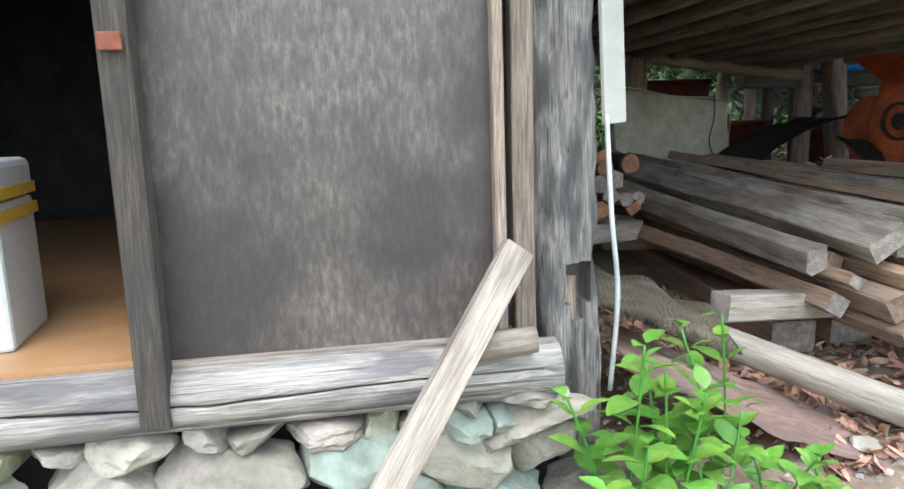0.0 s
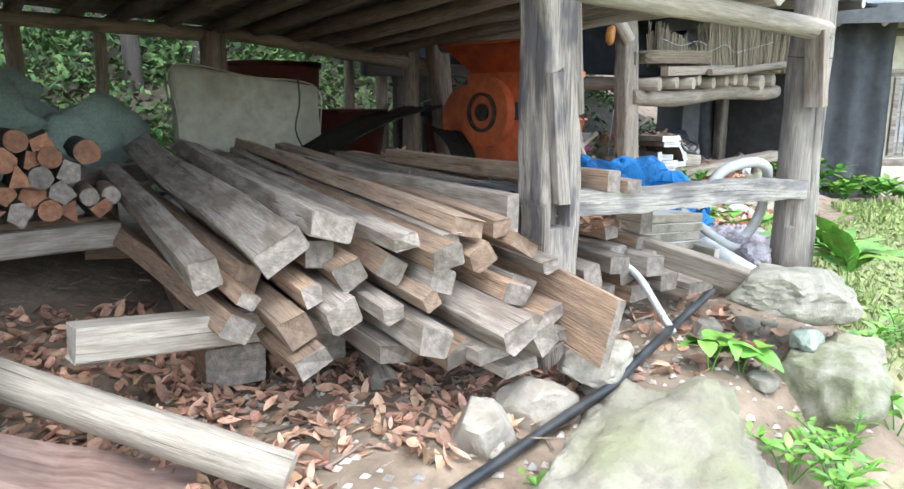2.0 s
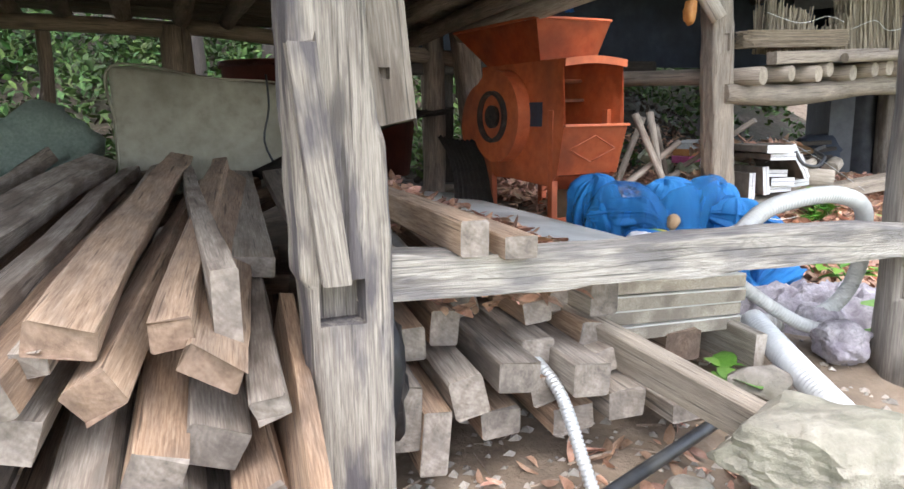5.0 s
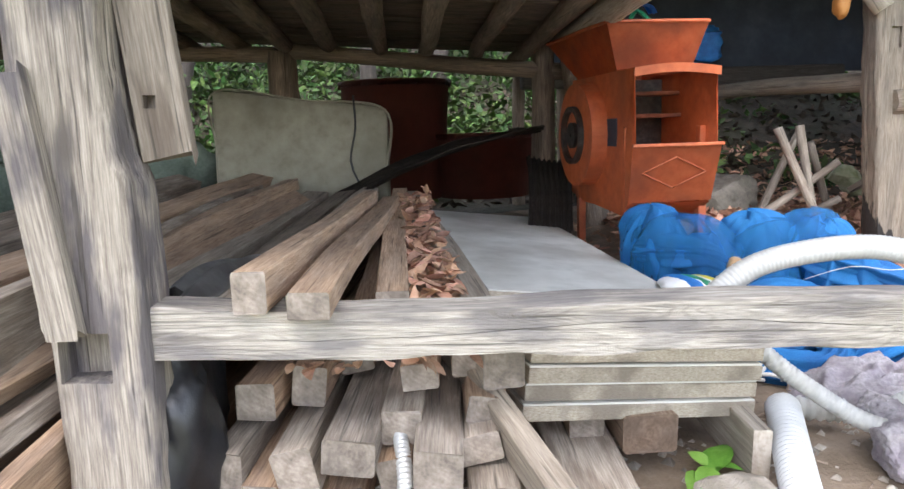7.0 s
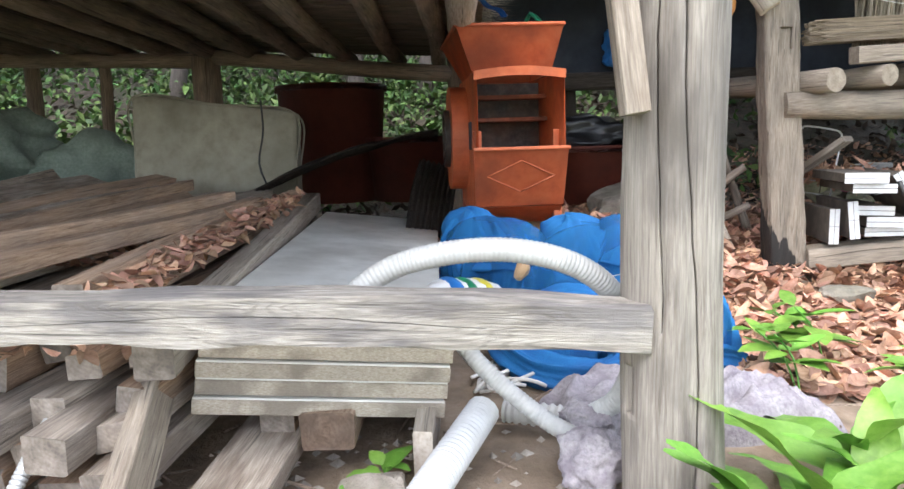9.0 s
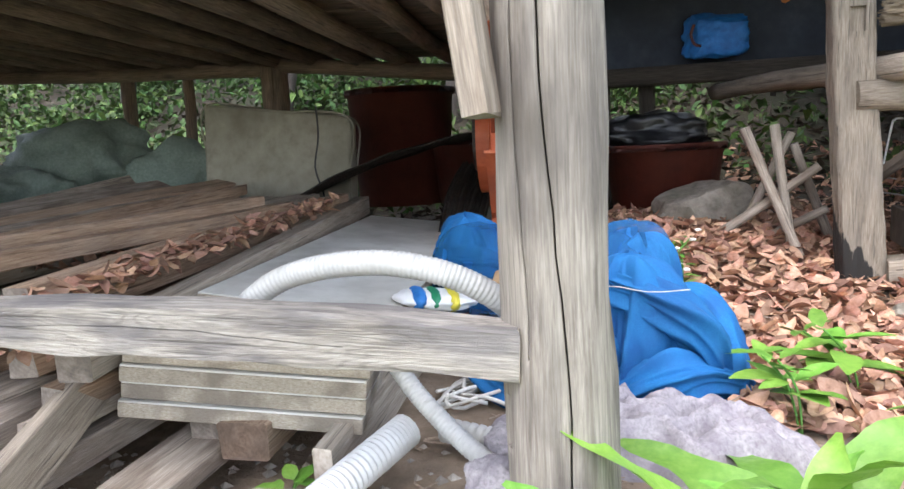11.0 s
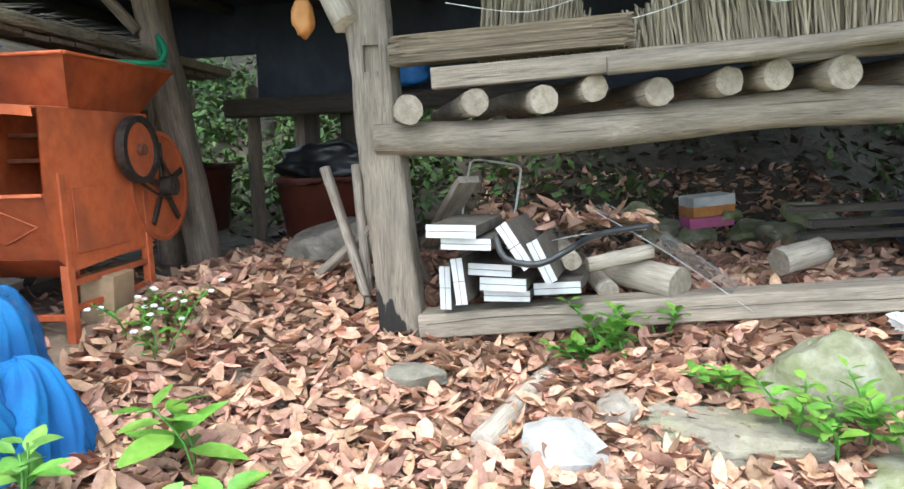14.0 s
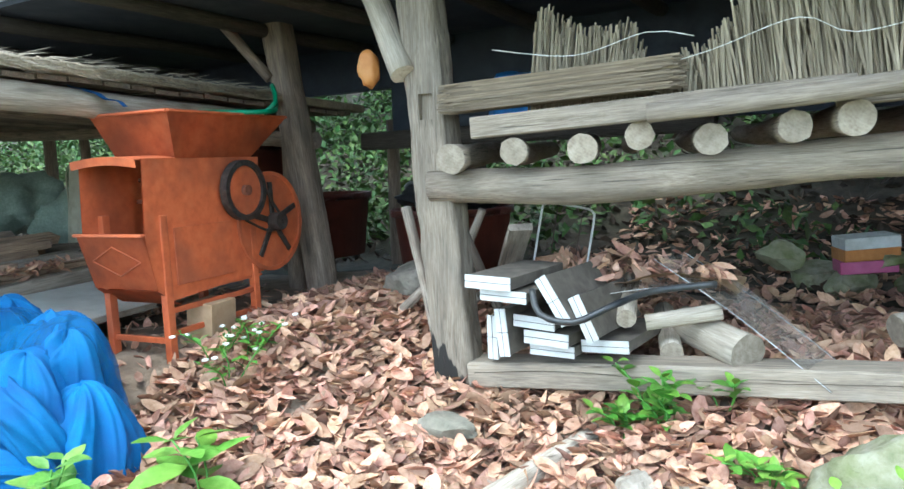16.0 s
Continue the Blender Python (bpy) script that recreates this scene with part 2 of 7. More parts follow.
grain("orange_paint", (0.342, 0.0616, 0.021), (0.532, 0.118, 0.039), (0.608, 0.168, 0.0675), scale=18, stain=(0.19, 0.055, 0.03), stain_scale=5, stain_amount=0.6, rough=0.55, random_value=0.06, bump=0.08, spread=0.7)
grain("rust", (0.09, 0.025, 0.012), (0.2, 0.055, 0.025), (0.3, 0.1, 0.05), scale=20, stain=(0.07, 0.04, 0.03), stain_scale=6, rough=0.8, random_value=0.1, bump=0.3)
grain("red_tub", (0.07, 0.0154, 0.0098), (0.126, 0.028, 0.0168), (0.168, 0.042, 0.0245), scale=9, stain=(0.09, 0.035, 0.025), stain_scale=3, rough=0.6, random_value=0.2, bump=0.08)
grain("iron", (0.02, 0.018, 0.017), (0.05, 0.045, 0.042), (0.11, 0.09, 0.08), scale=30, stain=(0.1, 0.05, 0.03), stain_scale=8, rough=0.6, metal=0.5, random_value=0.1, bump=0.2)
grain("galvanised", (0.36, 0.37, 0.37), (0.5, 0.51, 0.51), (0.62, 0.63, 0.63), scale=15, stain=(0.32, 0.29, 0.25), stain_scale=6, rough=0.5, metal=0.4, random_value=0.06, bump=0.08)
grain("white_metal", (0.458, 0.466, 0.466), (0.581, 0.59, 0.59), (0.669, 0.678, 0.678), scale=12, stain=(0.45, 0.43, 0.4), stain_scale=9, stain_amount=0.45, rough=0.45, random_value=0.04, bump=0.05)
grain("soil", (0.11, 0.078, 0.052), (0.245, 0.18, 0.125), (0.37, 0.29, 0.215), scale=7, stain=(0.16, 0.122, 0.086), stain_scale=1.3, stain_amount=0.7, rough=0.95, random_value=0.0, bump=0.9, depth=0.03)
grain("net_blue", (0, 0.062, 0.215), (0.004, 0.128, 0.345), (0.018, 0.205, 0.45), (60, 60, 60), 6, (0.006, 0.07, 0.24), 7, 0.7, rough=0.8, random_value=0.1, bump=0.6, depth=0.004)
grain("blanket", (0.199, 0.172, 0.19), (0.344, 0.315, 0.329), (0.459, 0.427, 0.424), scale=90, stain=(0.2, 0.17, 0.2), stain_scale=14, stain_amount=0.75, rough=1.0, random_value=0.05, bump=0.6)
grain("foam_grey", (0.27, 0.25, 0.19), (0.37, 0.345, 0.27), (0.44, 0.41, 0.33), scale=14, stain=(0.2, 0.185, 0.14), stain_scale=2.5, stain_amount=0.6, rough=0.9, random_value=0.02, bump=0.1)
grain("sheet_grey", (0.5, 0.49, 0.44), (0.63, 0.62, 0.565), (0.7, 0.69, 0.635), scale=8, stain=(0.33, 0.305, 0.255), stain_scale=3, stain_amount=0.6, rough=0.7, random_value=0.03, bump=0.08)
grain("ply_edge", (0.26, 0.21, 0.15), (0.46, 0.395, 0.31), (0.6, 0.54, 0.45), (30, 3, 90), 4, (0.2, 0.165, 0.13), 9, 0.75, random_value=0.2, bump=0.5, spread=0.5, edge=(0.45, 0.62))
grain("door_panel", (0.038, 0.03, 0.026), (0.098, 0.08, 0.067), (0.21, 0.176, 0.145), (15, 15, 5), 6.0, (0.032, 0.025, 0.023), 2.4, 0.85, rough=0.45, random_value=0.02, bump=0.1, spread=0.6, edge=(0.43, 0.6))
grain("floor_vinyl", (0.347, 0.172, 0.065), (0.473, 0.253, 0.111), (0.546, 0.333, 0.169), scale=6, stain=(0.3, 0.19, 0.11), stain_scale=3, rough=0.45, random_value=0.0, bump=0.05)
grain("styrofoam", (0.458, 0.458, 0.431), (0.528, 0.528, 0.497), (0.581, 0.581, 0.554), scale=80, stain=(0.55, 0.54, 0.5), stain_scale=6, stain_amount=0.4, rough=0.8, random_value=0.0, bump=0.1)
grain("tape", (0.6, 0.35, 0.03), (0.72, 0.43, 0.05), (0.8, 0.5, 0.1), scale=10, rough=0.35, stain=(0.5, 0.33, 0.1), stain_amount=0.2, random_value=0.0, bump=0.02)
grain("hose_grey", (0.37, 0.37, 0.355), (0.5, 0.5, 0.48), (0.6, 0.6, 0.58), scale=20, stain=(0.3, 0.28, 0.24), stain_scale=5, rough=0.55, random_value=0.05, bump=0.08)
grain("hose_black", (0.008, 0.009, 0.011), (0.018, 0.02, 0.024), (0.04, 0.042, 0.046), scale=20, stain=(0.08, 0.075, 0.065), stain_scale=7, rough=0.4, random_value=0.0, bump=0.05)
grain("black_bag", (0.006, 0.006, 0.007), (0.012, 0.012, 0.014), (0.025, 0.025, 0.028), scale=9, stain=(0.03, 0.03, 0.03), stain_scale=6, rough=0.38, random_value=0.0, bump=0.4)
grain("grey_film", (0.17, 0.17, 0.165), (0.27, 0.27, 0.265), (0.36, 0.36, 0.35), scale=9, stain=(0.14, 0.13, 0.12), stain_scale=6, rough=0.45, random_value=0.1, bump=0.3)
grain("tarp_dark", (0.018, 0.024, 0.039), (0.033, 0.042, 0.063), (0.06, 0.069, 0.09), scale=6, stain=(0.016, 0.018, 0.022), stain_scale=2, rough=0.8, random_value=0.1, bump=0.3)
grain("tarp_blue", (0.01, 0.09, 0.3), (0.015, 0.15, 0.45), (0.03, 0.22, 0.58), scale=20, stain=(0.02, 0.08, 0.24), stain_scale=4, rough=0.6, random_value=0.08, bump=0.3)
grain("sack_green", (0.15, 0.2, 0.165), (0.22, 0.28, 0.235), (0.3, 0.36, 0.31), scale=60, stain=(0.13, 0.16, 0.14), stain_scale=4, rough=0.7, random_value=0.15, bump=0.4)
grain("plywood_red", (0.28, 0.17, 0.137), (0.463, 0.308, 0.248), (0.601, 0.438, 0.367), (3, 12, 3), 4, (0.25, 0.2, 0.18), 4, 0.5, random_value=0.03, bump=0.2)
grain("reed", (0.1404, 0.1053, 0.06318), (0.2668, 0.2176, 0.1474), (0.3721, 0.3229, 0.2387), (30, 30, 1.5), 4, (0.2, 0.17, 0.12), 3, 0.5, random_value=0.3, bump=0.4, island=True)
grain("thatch", (0.12, 0.095, 0.06), (0.26, 0.215, 0.15), (0.38, 0.33, 0.25), (2, 40, 40), 4, (0.14, 0.12, 0.09), 3, 0.5, random_value=0.3, bump=0.5, island=True)
grain("dead_leaf", (0.251, 0.122, 0.0698), (0.484, 0.28, 0.186), (0.632, 0.425, 0.321), (8, 8, 8), 5, (0.26, 0.14, 0.085), 5, 0.5, rough=0.75, random_value=0.5, island=True, bump=0.2, hue=0.015)
grain("leaf_green", (0.056, 0.137, 0.015), (0.104, 0.23, 0.0263), (0.16, 0.302, 0.0525), (10, 10, 10), 4, (0.09, 0.24, 0.03), 6, 0.4, rough=0.5, random_value=0.28, island=True, bump=0.2, hue=0.02)
grain("leaf_bright", (0.085, 0.202, 0.0225), (0.145, 0.288, 0.0375), (0.221, 0.36, 0.075), (10, 10, 10), 4, (0.15, 0.34, 0.05), 6, 0.4, rough=0.45, random_value=0.22, island=True, bump=0.2, hue=0.015)
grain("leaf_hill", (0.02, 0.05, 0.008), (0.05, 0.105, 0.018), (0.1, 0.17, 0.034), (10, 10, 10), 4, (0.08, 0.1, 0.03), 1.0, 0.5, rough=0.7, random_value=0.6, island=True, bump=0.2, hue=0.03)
grain("grass", (0.095, 0.16, 0.03), (0.175, 0.25, 0.06), (0.3, 0.335, 0.125), (6, 6, 6), 4, (0.3, 0.3, 0.12), 2.0, 0.6, rough=0.6, random_value=0.4, island=True, bump=0.1, hue=0.02)
grain("form_ply", (0.05, 0.04, 0.032), (0.12, 0.1, 0.08), (0.2, 0.17, 0.14), scale=12, stain=(0.07, 0.06, 0.05), stain_scale=4, rough=0.8, random_value=0.15, bump=0.15)
# Dark of the far house, lightened to grey to paint in the haze.
grain("far_dark", (0.09, 0.092, 0.1), (0.14, 0.142, 0.15), (0.19, 0.19, 0.2), scale=8, stain=(0.08, 0.08, 0.085), stain_scale=2, rough=0.95, random_value=0.05, bump=0.3)
grain("chips", (0.2, 0.17, 0.14), (0.36, 0.32, 0.27), (0.5, 0.46, 0.41), scale=30, stain=(0.25, 0.19, 0.14), stain_scale=8, random_value=0.4, island=True, bump=0.2)
# Darker soil and dead leaf for the slope: its shade sits in these colours.
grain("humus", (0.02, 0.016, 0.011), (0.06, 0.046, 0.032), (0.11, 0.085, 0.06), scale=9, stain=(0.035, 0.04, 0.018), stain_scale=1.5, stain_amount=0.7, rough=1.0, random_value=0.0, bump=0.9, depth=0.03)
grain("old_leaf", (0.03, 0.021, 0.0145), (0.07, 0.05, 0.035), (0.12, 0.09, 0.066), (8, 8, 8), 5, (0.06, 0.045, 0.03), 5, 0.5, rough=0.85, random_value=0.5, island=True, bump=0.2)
grain("reed_dark", (0.0935, 0.068, 0.0425), (0.1827, 0.1403, 0.0935), (0.272, 0.221, 0.1573), (2, 40, 40), 4, (0.13, 0.1, 0.07), 3, 0.5, random_value=0.3, bump=0.4, island=True)
grain("white_plastic", (0.6, 0.6, 0.58), (0.7, 0.7, 0.68), (0.78, 0.78, 0.76), scale=14, stain=(0.5, 0.48, 0.43), rough=0.4, random_value=0.03, bump=0.1)
grain("yellow_plastic", (0.5, 0.42, 0.03), (0.62, 0.53, 0.05), (0.7, 0.6, 0.1), scale=14, stain=(0.45, 0.4, 0.1), rough=0.4, random_value=0.03, bump=0.1)
grain("lawn", (0.11, 0.135, 0.04), (0.2, 0.212, 0.088), (0.31, 0.292, 0.165), scale=30, stain=(0.27, 0.228, 0.145), stain_scale=1.8, stain_amount=0.8, rough=1.0, random_value=0.0, bump=0.8, edge=(0.42, 0.6))
grain("moss", (0.08, 0.14, 0.02), (0.16, 0.25, 0.04), (0.25, 0.35, 0.07), scale=60, stain=(0.2, 0.22, 0.06), stain_scale=9, rough=1.0, random_value=0.2, bump=0.8)
grain("plaster", (0.5, 0.45, 0.34), (0.6, 0.55, 0.43), (0.66, 0.62, 0.51), scale=10, stain=(0.42, 0.38, 0.31), stain_scale=1.5, rough=0.95, random_value=0.02, bump=0.3)
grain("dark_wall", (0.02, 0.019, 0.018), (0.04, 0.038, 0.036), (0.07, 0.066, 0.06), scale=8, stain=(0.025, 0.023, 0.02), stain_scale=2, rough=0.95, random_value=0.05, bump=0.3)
grain("slate_sheet", (0.25, 0.25, 0.25), (0.42, 0.42, 0.41), (0.56, 0.56, 0.55), scale=9, stain=(0.25, 0.25, 0.23), stain_scale=3, rough=0.9, random_value=0.05, bump=0.3)
grain("string", (0.5, 0.48, 0.44), (0.65, 0.63, 0.58), (0.75, 0.73, 0.69), scale=60, rough=0.9, stain=(0.4, 0.37, 0.32), random_value=0.05, bump=0.2)
grain("cardboard", (0.3, 0.19, 0.1), (0.42, 0.28, 0.16), (0.5, 0.36, 0.22), scale=12, stain=(0.3, 0.2, 0.12), stain_scale=4, rough=0.9, random_value=0.05, bump=0.15)
grain("tin_white", (0.28, 0.27, 0.24), (0.38, 0.37, 0.33), (0.46, 0.45, 0.41), (2, 20, 2), 4, (0.38, 0.35, 0.3), 5, 0.4, rough=0.7, random_value=0.03, bump=0.2)
grain("straw_mat", (0.22, 0.178, 0.118), (0.44, 0.375, 0.27), (0.64, 0.56, 0.43), (3, 90, 3), 4, (0.2, 0.165, 0.12), 4, 0.5, rough=0.95, random_value=0.03, bump=0.8, depth=0.02)
grain("gourd", (0.33, 0.12, 0.025), (0.45, 0.18, 0.04), (0.55, 0.27, 0.08), scale=12, stain=(0.3, 0.14, 0.05), rough=0.6, random_value=0.03, bump=0.2)
grain("green_plastic", (0.01, 0.15, 0.07), (0.015, 0.22, 0.1), (0.03, 0.3, 0.15), scale=10, rough=0.4, stain=(0.02, 0.12, 0.07), random_value=0.05, bump=0.05)
grain("pink_plastic", (0.35, 0.05, 0.16), (0.45, 0.08, 0.22), (0.52, 0.13, 0.28), scale=10, rough=0.5, stain=(0.3, 0.07, 0.15), random_value=0.03, bump=0.05)
grain("white_flower", (0.7, 0.7, 0.66), (0.8, 0.8, 0.77), (0.86, 0.86, 0.84), scale=10, rough=0.7, stain=(0.6, 0.6, 0.5), random_value=0.05, bump=0.05)


grain("clear_sheet", (0.2, 0.18, 0.16), (0.32, 0.29, 0.26), (0.42, 0.39, 0.36), scale=8, stain=(0.25, 0.2, 0.16), stain_scale=5, rough=0.2, random_value=0.02, bump=0.05)


def sheer_material(name, base, amount):
    """A loose weave: the cloth of another material with fine open meshes between its threads."""
    m = MATS[base].copy()
    m.name = name
    nt = m.node_tree
    out = nt.nodes["Material Output"]
    cloth = nt.nodes["Principled BSDF"].outputs[0]
    clear = nt.nodes.new("ShaderNodeBsdfTransparent")
    both = nt.nodes.new("ShaderNodeMixShader")
    both.inputs[0].default_value = amount
    nt.links.new(cloth, both.inputs[1])
    nt.links.new(clear.outputs[0], both.inputs[2])
    nt.links.new(both.outputs[0], out.inputs["Surface"])
    MATS[name] = m


def burnt_material(name, base, height, lean_y, middle):
    """Wood of another material with a charred foot: a ragged tongue of char climbing one side, in the post's own space."""
    m = MATS[base].copy()
    m.name = name
    nt = m.node_tree
    bsdf = nt.nodes["Principled BSDF"]
    wood = bsdf.inputs["Base Color"].links[0].from_socket
    coords = nt.nodes.new("ShaderNodeTexCoord").outputs["Object"]
    split = nt.nodes.new("ShaderNodeSeparateXYZ")
    nt.links.new(coords, split.inputs[0])
    streak = nt.nodes.new("ShaderNodeMapping")
    streak.inputs["Scale"].default_value = (5, 26, 26)
    nt.links.new(coords, streak.inputs[0])
    ragged = nt.nodes.new("ShaderNodeTexNoise")
    ragged.inputs["Scale"].default_value, ragged.inputs["Detail"].default_value = 1.0, 5
    nt.links.new(streak.outputs[0], ragged.inputs[0])

    def sum_of(a, factor, b):
        node = nt.nodes.new("ShaderNodeMath")
        node.operation = "MULTIPLY_ADD"
        nt.links.new(a, node.inputs[0])
        node.inputs[1].default_value = factor
        if isinstance(b, float):
            node.inputs[2].default_value = b
        else:
            nt.links.new(b, node.inputs[2])
        return node.outputs[0]

    level = sum_of(split.outputs[1], lean_y, sum_of(ragged.outputs[0], 0.5, sum_of(split.outputs[0], 1.0, -height - 0.25 - lean_y * middle)))
    mask = ramp(nt, sum_of(level, 4.0, 0.5), ((0.45, (1, 1, 1)), (0.55, (0, 0, 0))))
    nt.links.new(mix(nt, mask, wood, (0.018, 0.015, 0.013)), bsdf.inputs["Base Color"])
    MATS[name] = m


burnt_material("wood_burnt", "wood_tan", 0.76, 1.8, 6.15)
sheer_material("net_sheer", "net_blue", 0.45)
sheer_material("clear_pane", "clear_sheet", 0.66)


# ---- builders ----
def mesh_object(name, bm, mats, parent=None, smooth=False):
    me = bpy.data.meshes.new(name)
    bm.to_mesh(me)
    bm.free()
    for m in ([mats] if isinstance(mats, str) else mats):
        me.materials.append(MATS[m])
    if smooth:
        me.polygons.foreach_set("use_smooth", [True] * len(me.polygons))
    ob = new(name, me)
    if parent:
        ob.parent = parent
    return ob


def part(name, bm, material, parent, label="", smooth=False):
    ob = mesh_object(name, bm, material, parent, smooth)
    return tagged(ob, label) if label else ob


def data_object(name, verts, faces, mats, smooth=False, parent=None):
    me = bpy.data.meshes.new(name)
    me.from_pydata([tuple(v) for v in verts], [], faces)
    for m in ([mats] if isinstance(mats, str) else mats):
        me.materials.append(MATS[m])
    if smooth:
        me.polygons.foreach_set("use_smooth", [True] * len(me.polygons))
    ob = new(name, me)
    if parent:
        ob.parent = parent
    return ob


def axis_pose(p0, p1, roll=0.0):
    """The pose at p0 whose x axis points to p1, z as near up as it can, turned by roll degrees about x."""
    x = (Vector(p1) - Vector(p0)).normalized()
    up = Vector((0, 0, 1)) if abs(x.z) < 0.95 else Vector((0, 1, 0))
    y = up.cross(x).normalized()
    z = x.cross(y)
    m = Matrix((x, y, z)).transposed().to_4x4()
    return Matrix.Translation(p0) @ m @ Matrix.Rotation(radians(roll), 4, "X")


def wobble(x, seed, size):
    return size * noise.noise((x, seed * 3.17, seed * 1.31))


def bar(length, section, seed=0, steps=8, bow=0.0, chip=0.0, taper=1.0, rag=0.0):
    """A bar along x of a closed (y, z) section, with slight bows and chips; its ends carry material 1."""
    bm = bmesh.new()
    loops = []
    n = len(section)
    for i in range(steps + 1):
        u = i / steps
        k = 1 + (taper - 1) * u
        ring = []
        for j, (y, z) in enumerate(section):
            d = 1 + chip * noise.noise((u * length * 4 + seed, j * 0.9 if n < 10 else 2.2 * math.cos(6.283 * j / n), seed * 1.7 + (0 if n < 10 else 2.2 * math.sin(6.283 * j / n))))
            e = rag * noise.noise((j * 1.3 + seed, u, 4.0)) if i in (0, steps) else 0
            ring.append(bm.verts.new((u * length + e, y * k * d + wobble(u * length * 0.9, seed, bow), z * k * d + wobble(u * length * 0.9, seed + 9, bow))))
        loops.append(ring)
    for a, b in zip(loops, loops[1:]):
        for j in range(n):
            bm.faces.new((a[j], b[j], b[(j + 1) % n], a[(j + 1) % n])).smooth = n > 9
    for ring, flip in ((loops[0], False), (loops[-1], True)):
        f = bm.faces.new(ring if flip else ring[::-1])
        f.material_index = 1
    bmesh.ops.recalc_face_normals(bm, faces=bm.faces)
    return bm


def square(w, h, c):
    a, b = w / 2, h / 2
    return [(-a + c, -b), (a - c, -b), (a, -b + c), (a, b - c), (a - c, b), (-a + c, b), (-a, b - c), (-a, -b + c)]


def circle(r, n=16, flat=1.0):
    return [(r * math.cos(6.28319 * k / n), r * flat * math.sin(6.28319 * k / n)) for k in range(n)]


COUNT = [0]


def timber(p0, p1, w, h, wood="wood_grey", end="end_grey", roll=0.0, name="timber", label="weathered squared timber lying in a stacked pile",
           group="stacked timbers", category="timber", chip=0.05, bow=0.012, parent=None, kind="", rag=0.01, steps=5):
    COUNT[0] += 1
    s = COUNT[0]
    length = (Vector(p1) - Vector(p0)).length
    ob = mesh_object(name, bar(length, square(w, h, min(w, h) * 0.07), s, max(4, int(length * steps)), bow, chip, rag=rag), (wood, end), parent)
    ob.matrix_world = axis_pose(p0, p1, roll)
    if not parent:
        tagged(ob, label, category, group, kind)
    return ob


def pole(p0, p1, r0, r1, wood="wood_soot", end="end_grey", name="pole", label="round bark-stripped pole", group="", category="pole", chip=0.12, bow=0.03,
         parent=None, kind="", flat=1.0):
    COUNT[0] += 1
    s = COUNT[0]
    length = (Vector(p1) - Vector(p0)).length
    ob = mesh_object(name, bar(length, circle(r0, 18, flat), s, max(6, int(length * 7)), bow, chip, r1 / r0), (wood, end), parent)
    ob.matrix_world = axis_pose(p0, p1)
    if not parent:
        tagged(ob, label, category, group, kind)
    return ob


def add_box(bm, lo, hi, m=None, bevel=0.0, index=0):
    verts = [bm.verts.new((x, y, z)) for z in (lo[2], hi[2]) for y in (lo[1], hi[1]) for x in (lo[0], hi[0])]
    faces = [bm.faces.new([verts[k] for k in f]) for f in ((0, 2, 3, 1), (4, 5, 7, 6), (0, 1, 5, 4), (2, 6, 7, 3), (0, 4, 6, 2), (1, 3, 7, 5))]
    for f in faces:
        f.material_index = index
    if bevel:
        edges = list({e for f in faces for e in f.edges})
        out = bmesh.ops.bevel(bm, geom=edges, offset=bevel, segments=2, affect="EDGES", profile=0.5)
        verts = list({v for v in verts if v.is_valid} | set(out["verts"]))
    if m:
        bmesh.ops.transform(bm, matrix=m, verts=[v for v in verts if v.is_valid])
    return verts


def box_mesh(lo, hi, bevel=0.0):
    bm = bmesh.new()
    add_box(bm, lo, hi, None, bevel)
    return bm


def tube_mesh(points, r, sides=10, ridge=0.0, pitch=0.02, cap=True):
    """A tube swept along a smooth line through the points; ridge: depth of its corrugation."""
    pts = [Vector(p) for p in points]
    fine = []
    for i in range(len(pts) - 1):
        a, b, c, d = pts[max(i - 1, 0)], pts[i], pts[i + 1], pts[min(i + 2, len(pts) - 1)]
        n = max(3, int((c - b).length / (pitch / 4 if ridge else 0.04)))
        for k in range(n):
            u = k / n
            fine.append(0.5 * ((2 * b) + (c - a) * u + (2 * a - 5 * b + 4 * c - d) * u * u + (3 * b - a - 3 * c + d) * u ** 3))
    fine.append(pts[-1])
    bm = bmesh.new()
    rings = []
    side = None
    for i, p in enumerate(fine):
        t = (fine[min(i + 1, len(fine) - 1)] - fine[max(i - 1, 0)]).normalized()
        side = (side - t * side.dot(t)).normalized() if side else (t.cross(Vector((0.3, 0.2, 1))).normalized())
        other = t.cross(side)
        rr = r + ridge * (1, 1, -0.6, -1)[i % 4]
        rings.append([bm.verts.new(p + rr * (math.cos(6.28319 * k / sides) * side + math.sin(6.28319 * k / sides) * other)) for k in range(sides)])
    for a, b in zip(rings, rings[1:]):
        for k in range(sides):
            bm.faces.new((a[k], a[(k + 1) % sides], b[(k + 1) % sides], b[k])).smooth = True
    if cap:
        bm.faces.new(rings[0][::-1])
        bm.faces.new(rings[-1])
    return bm


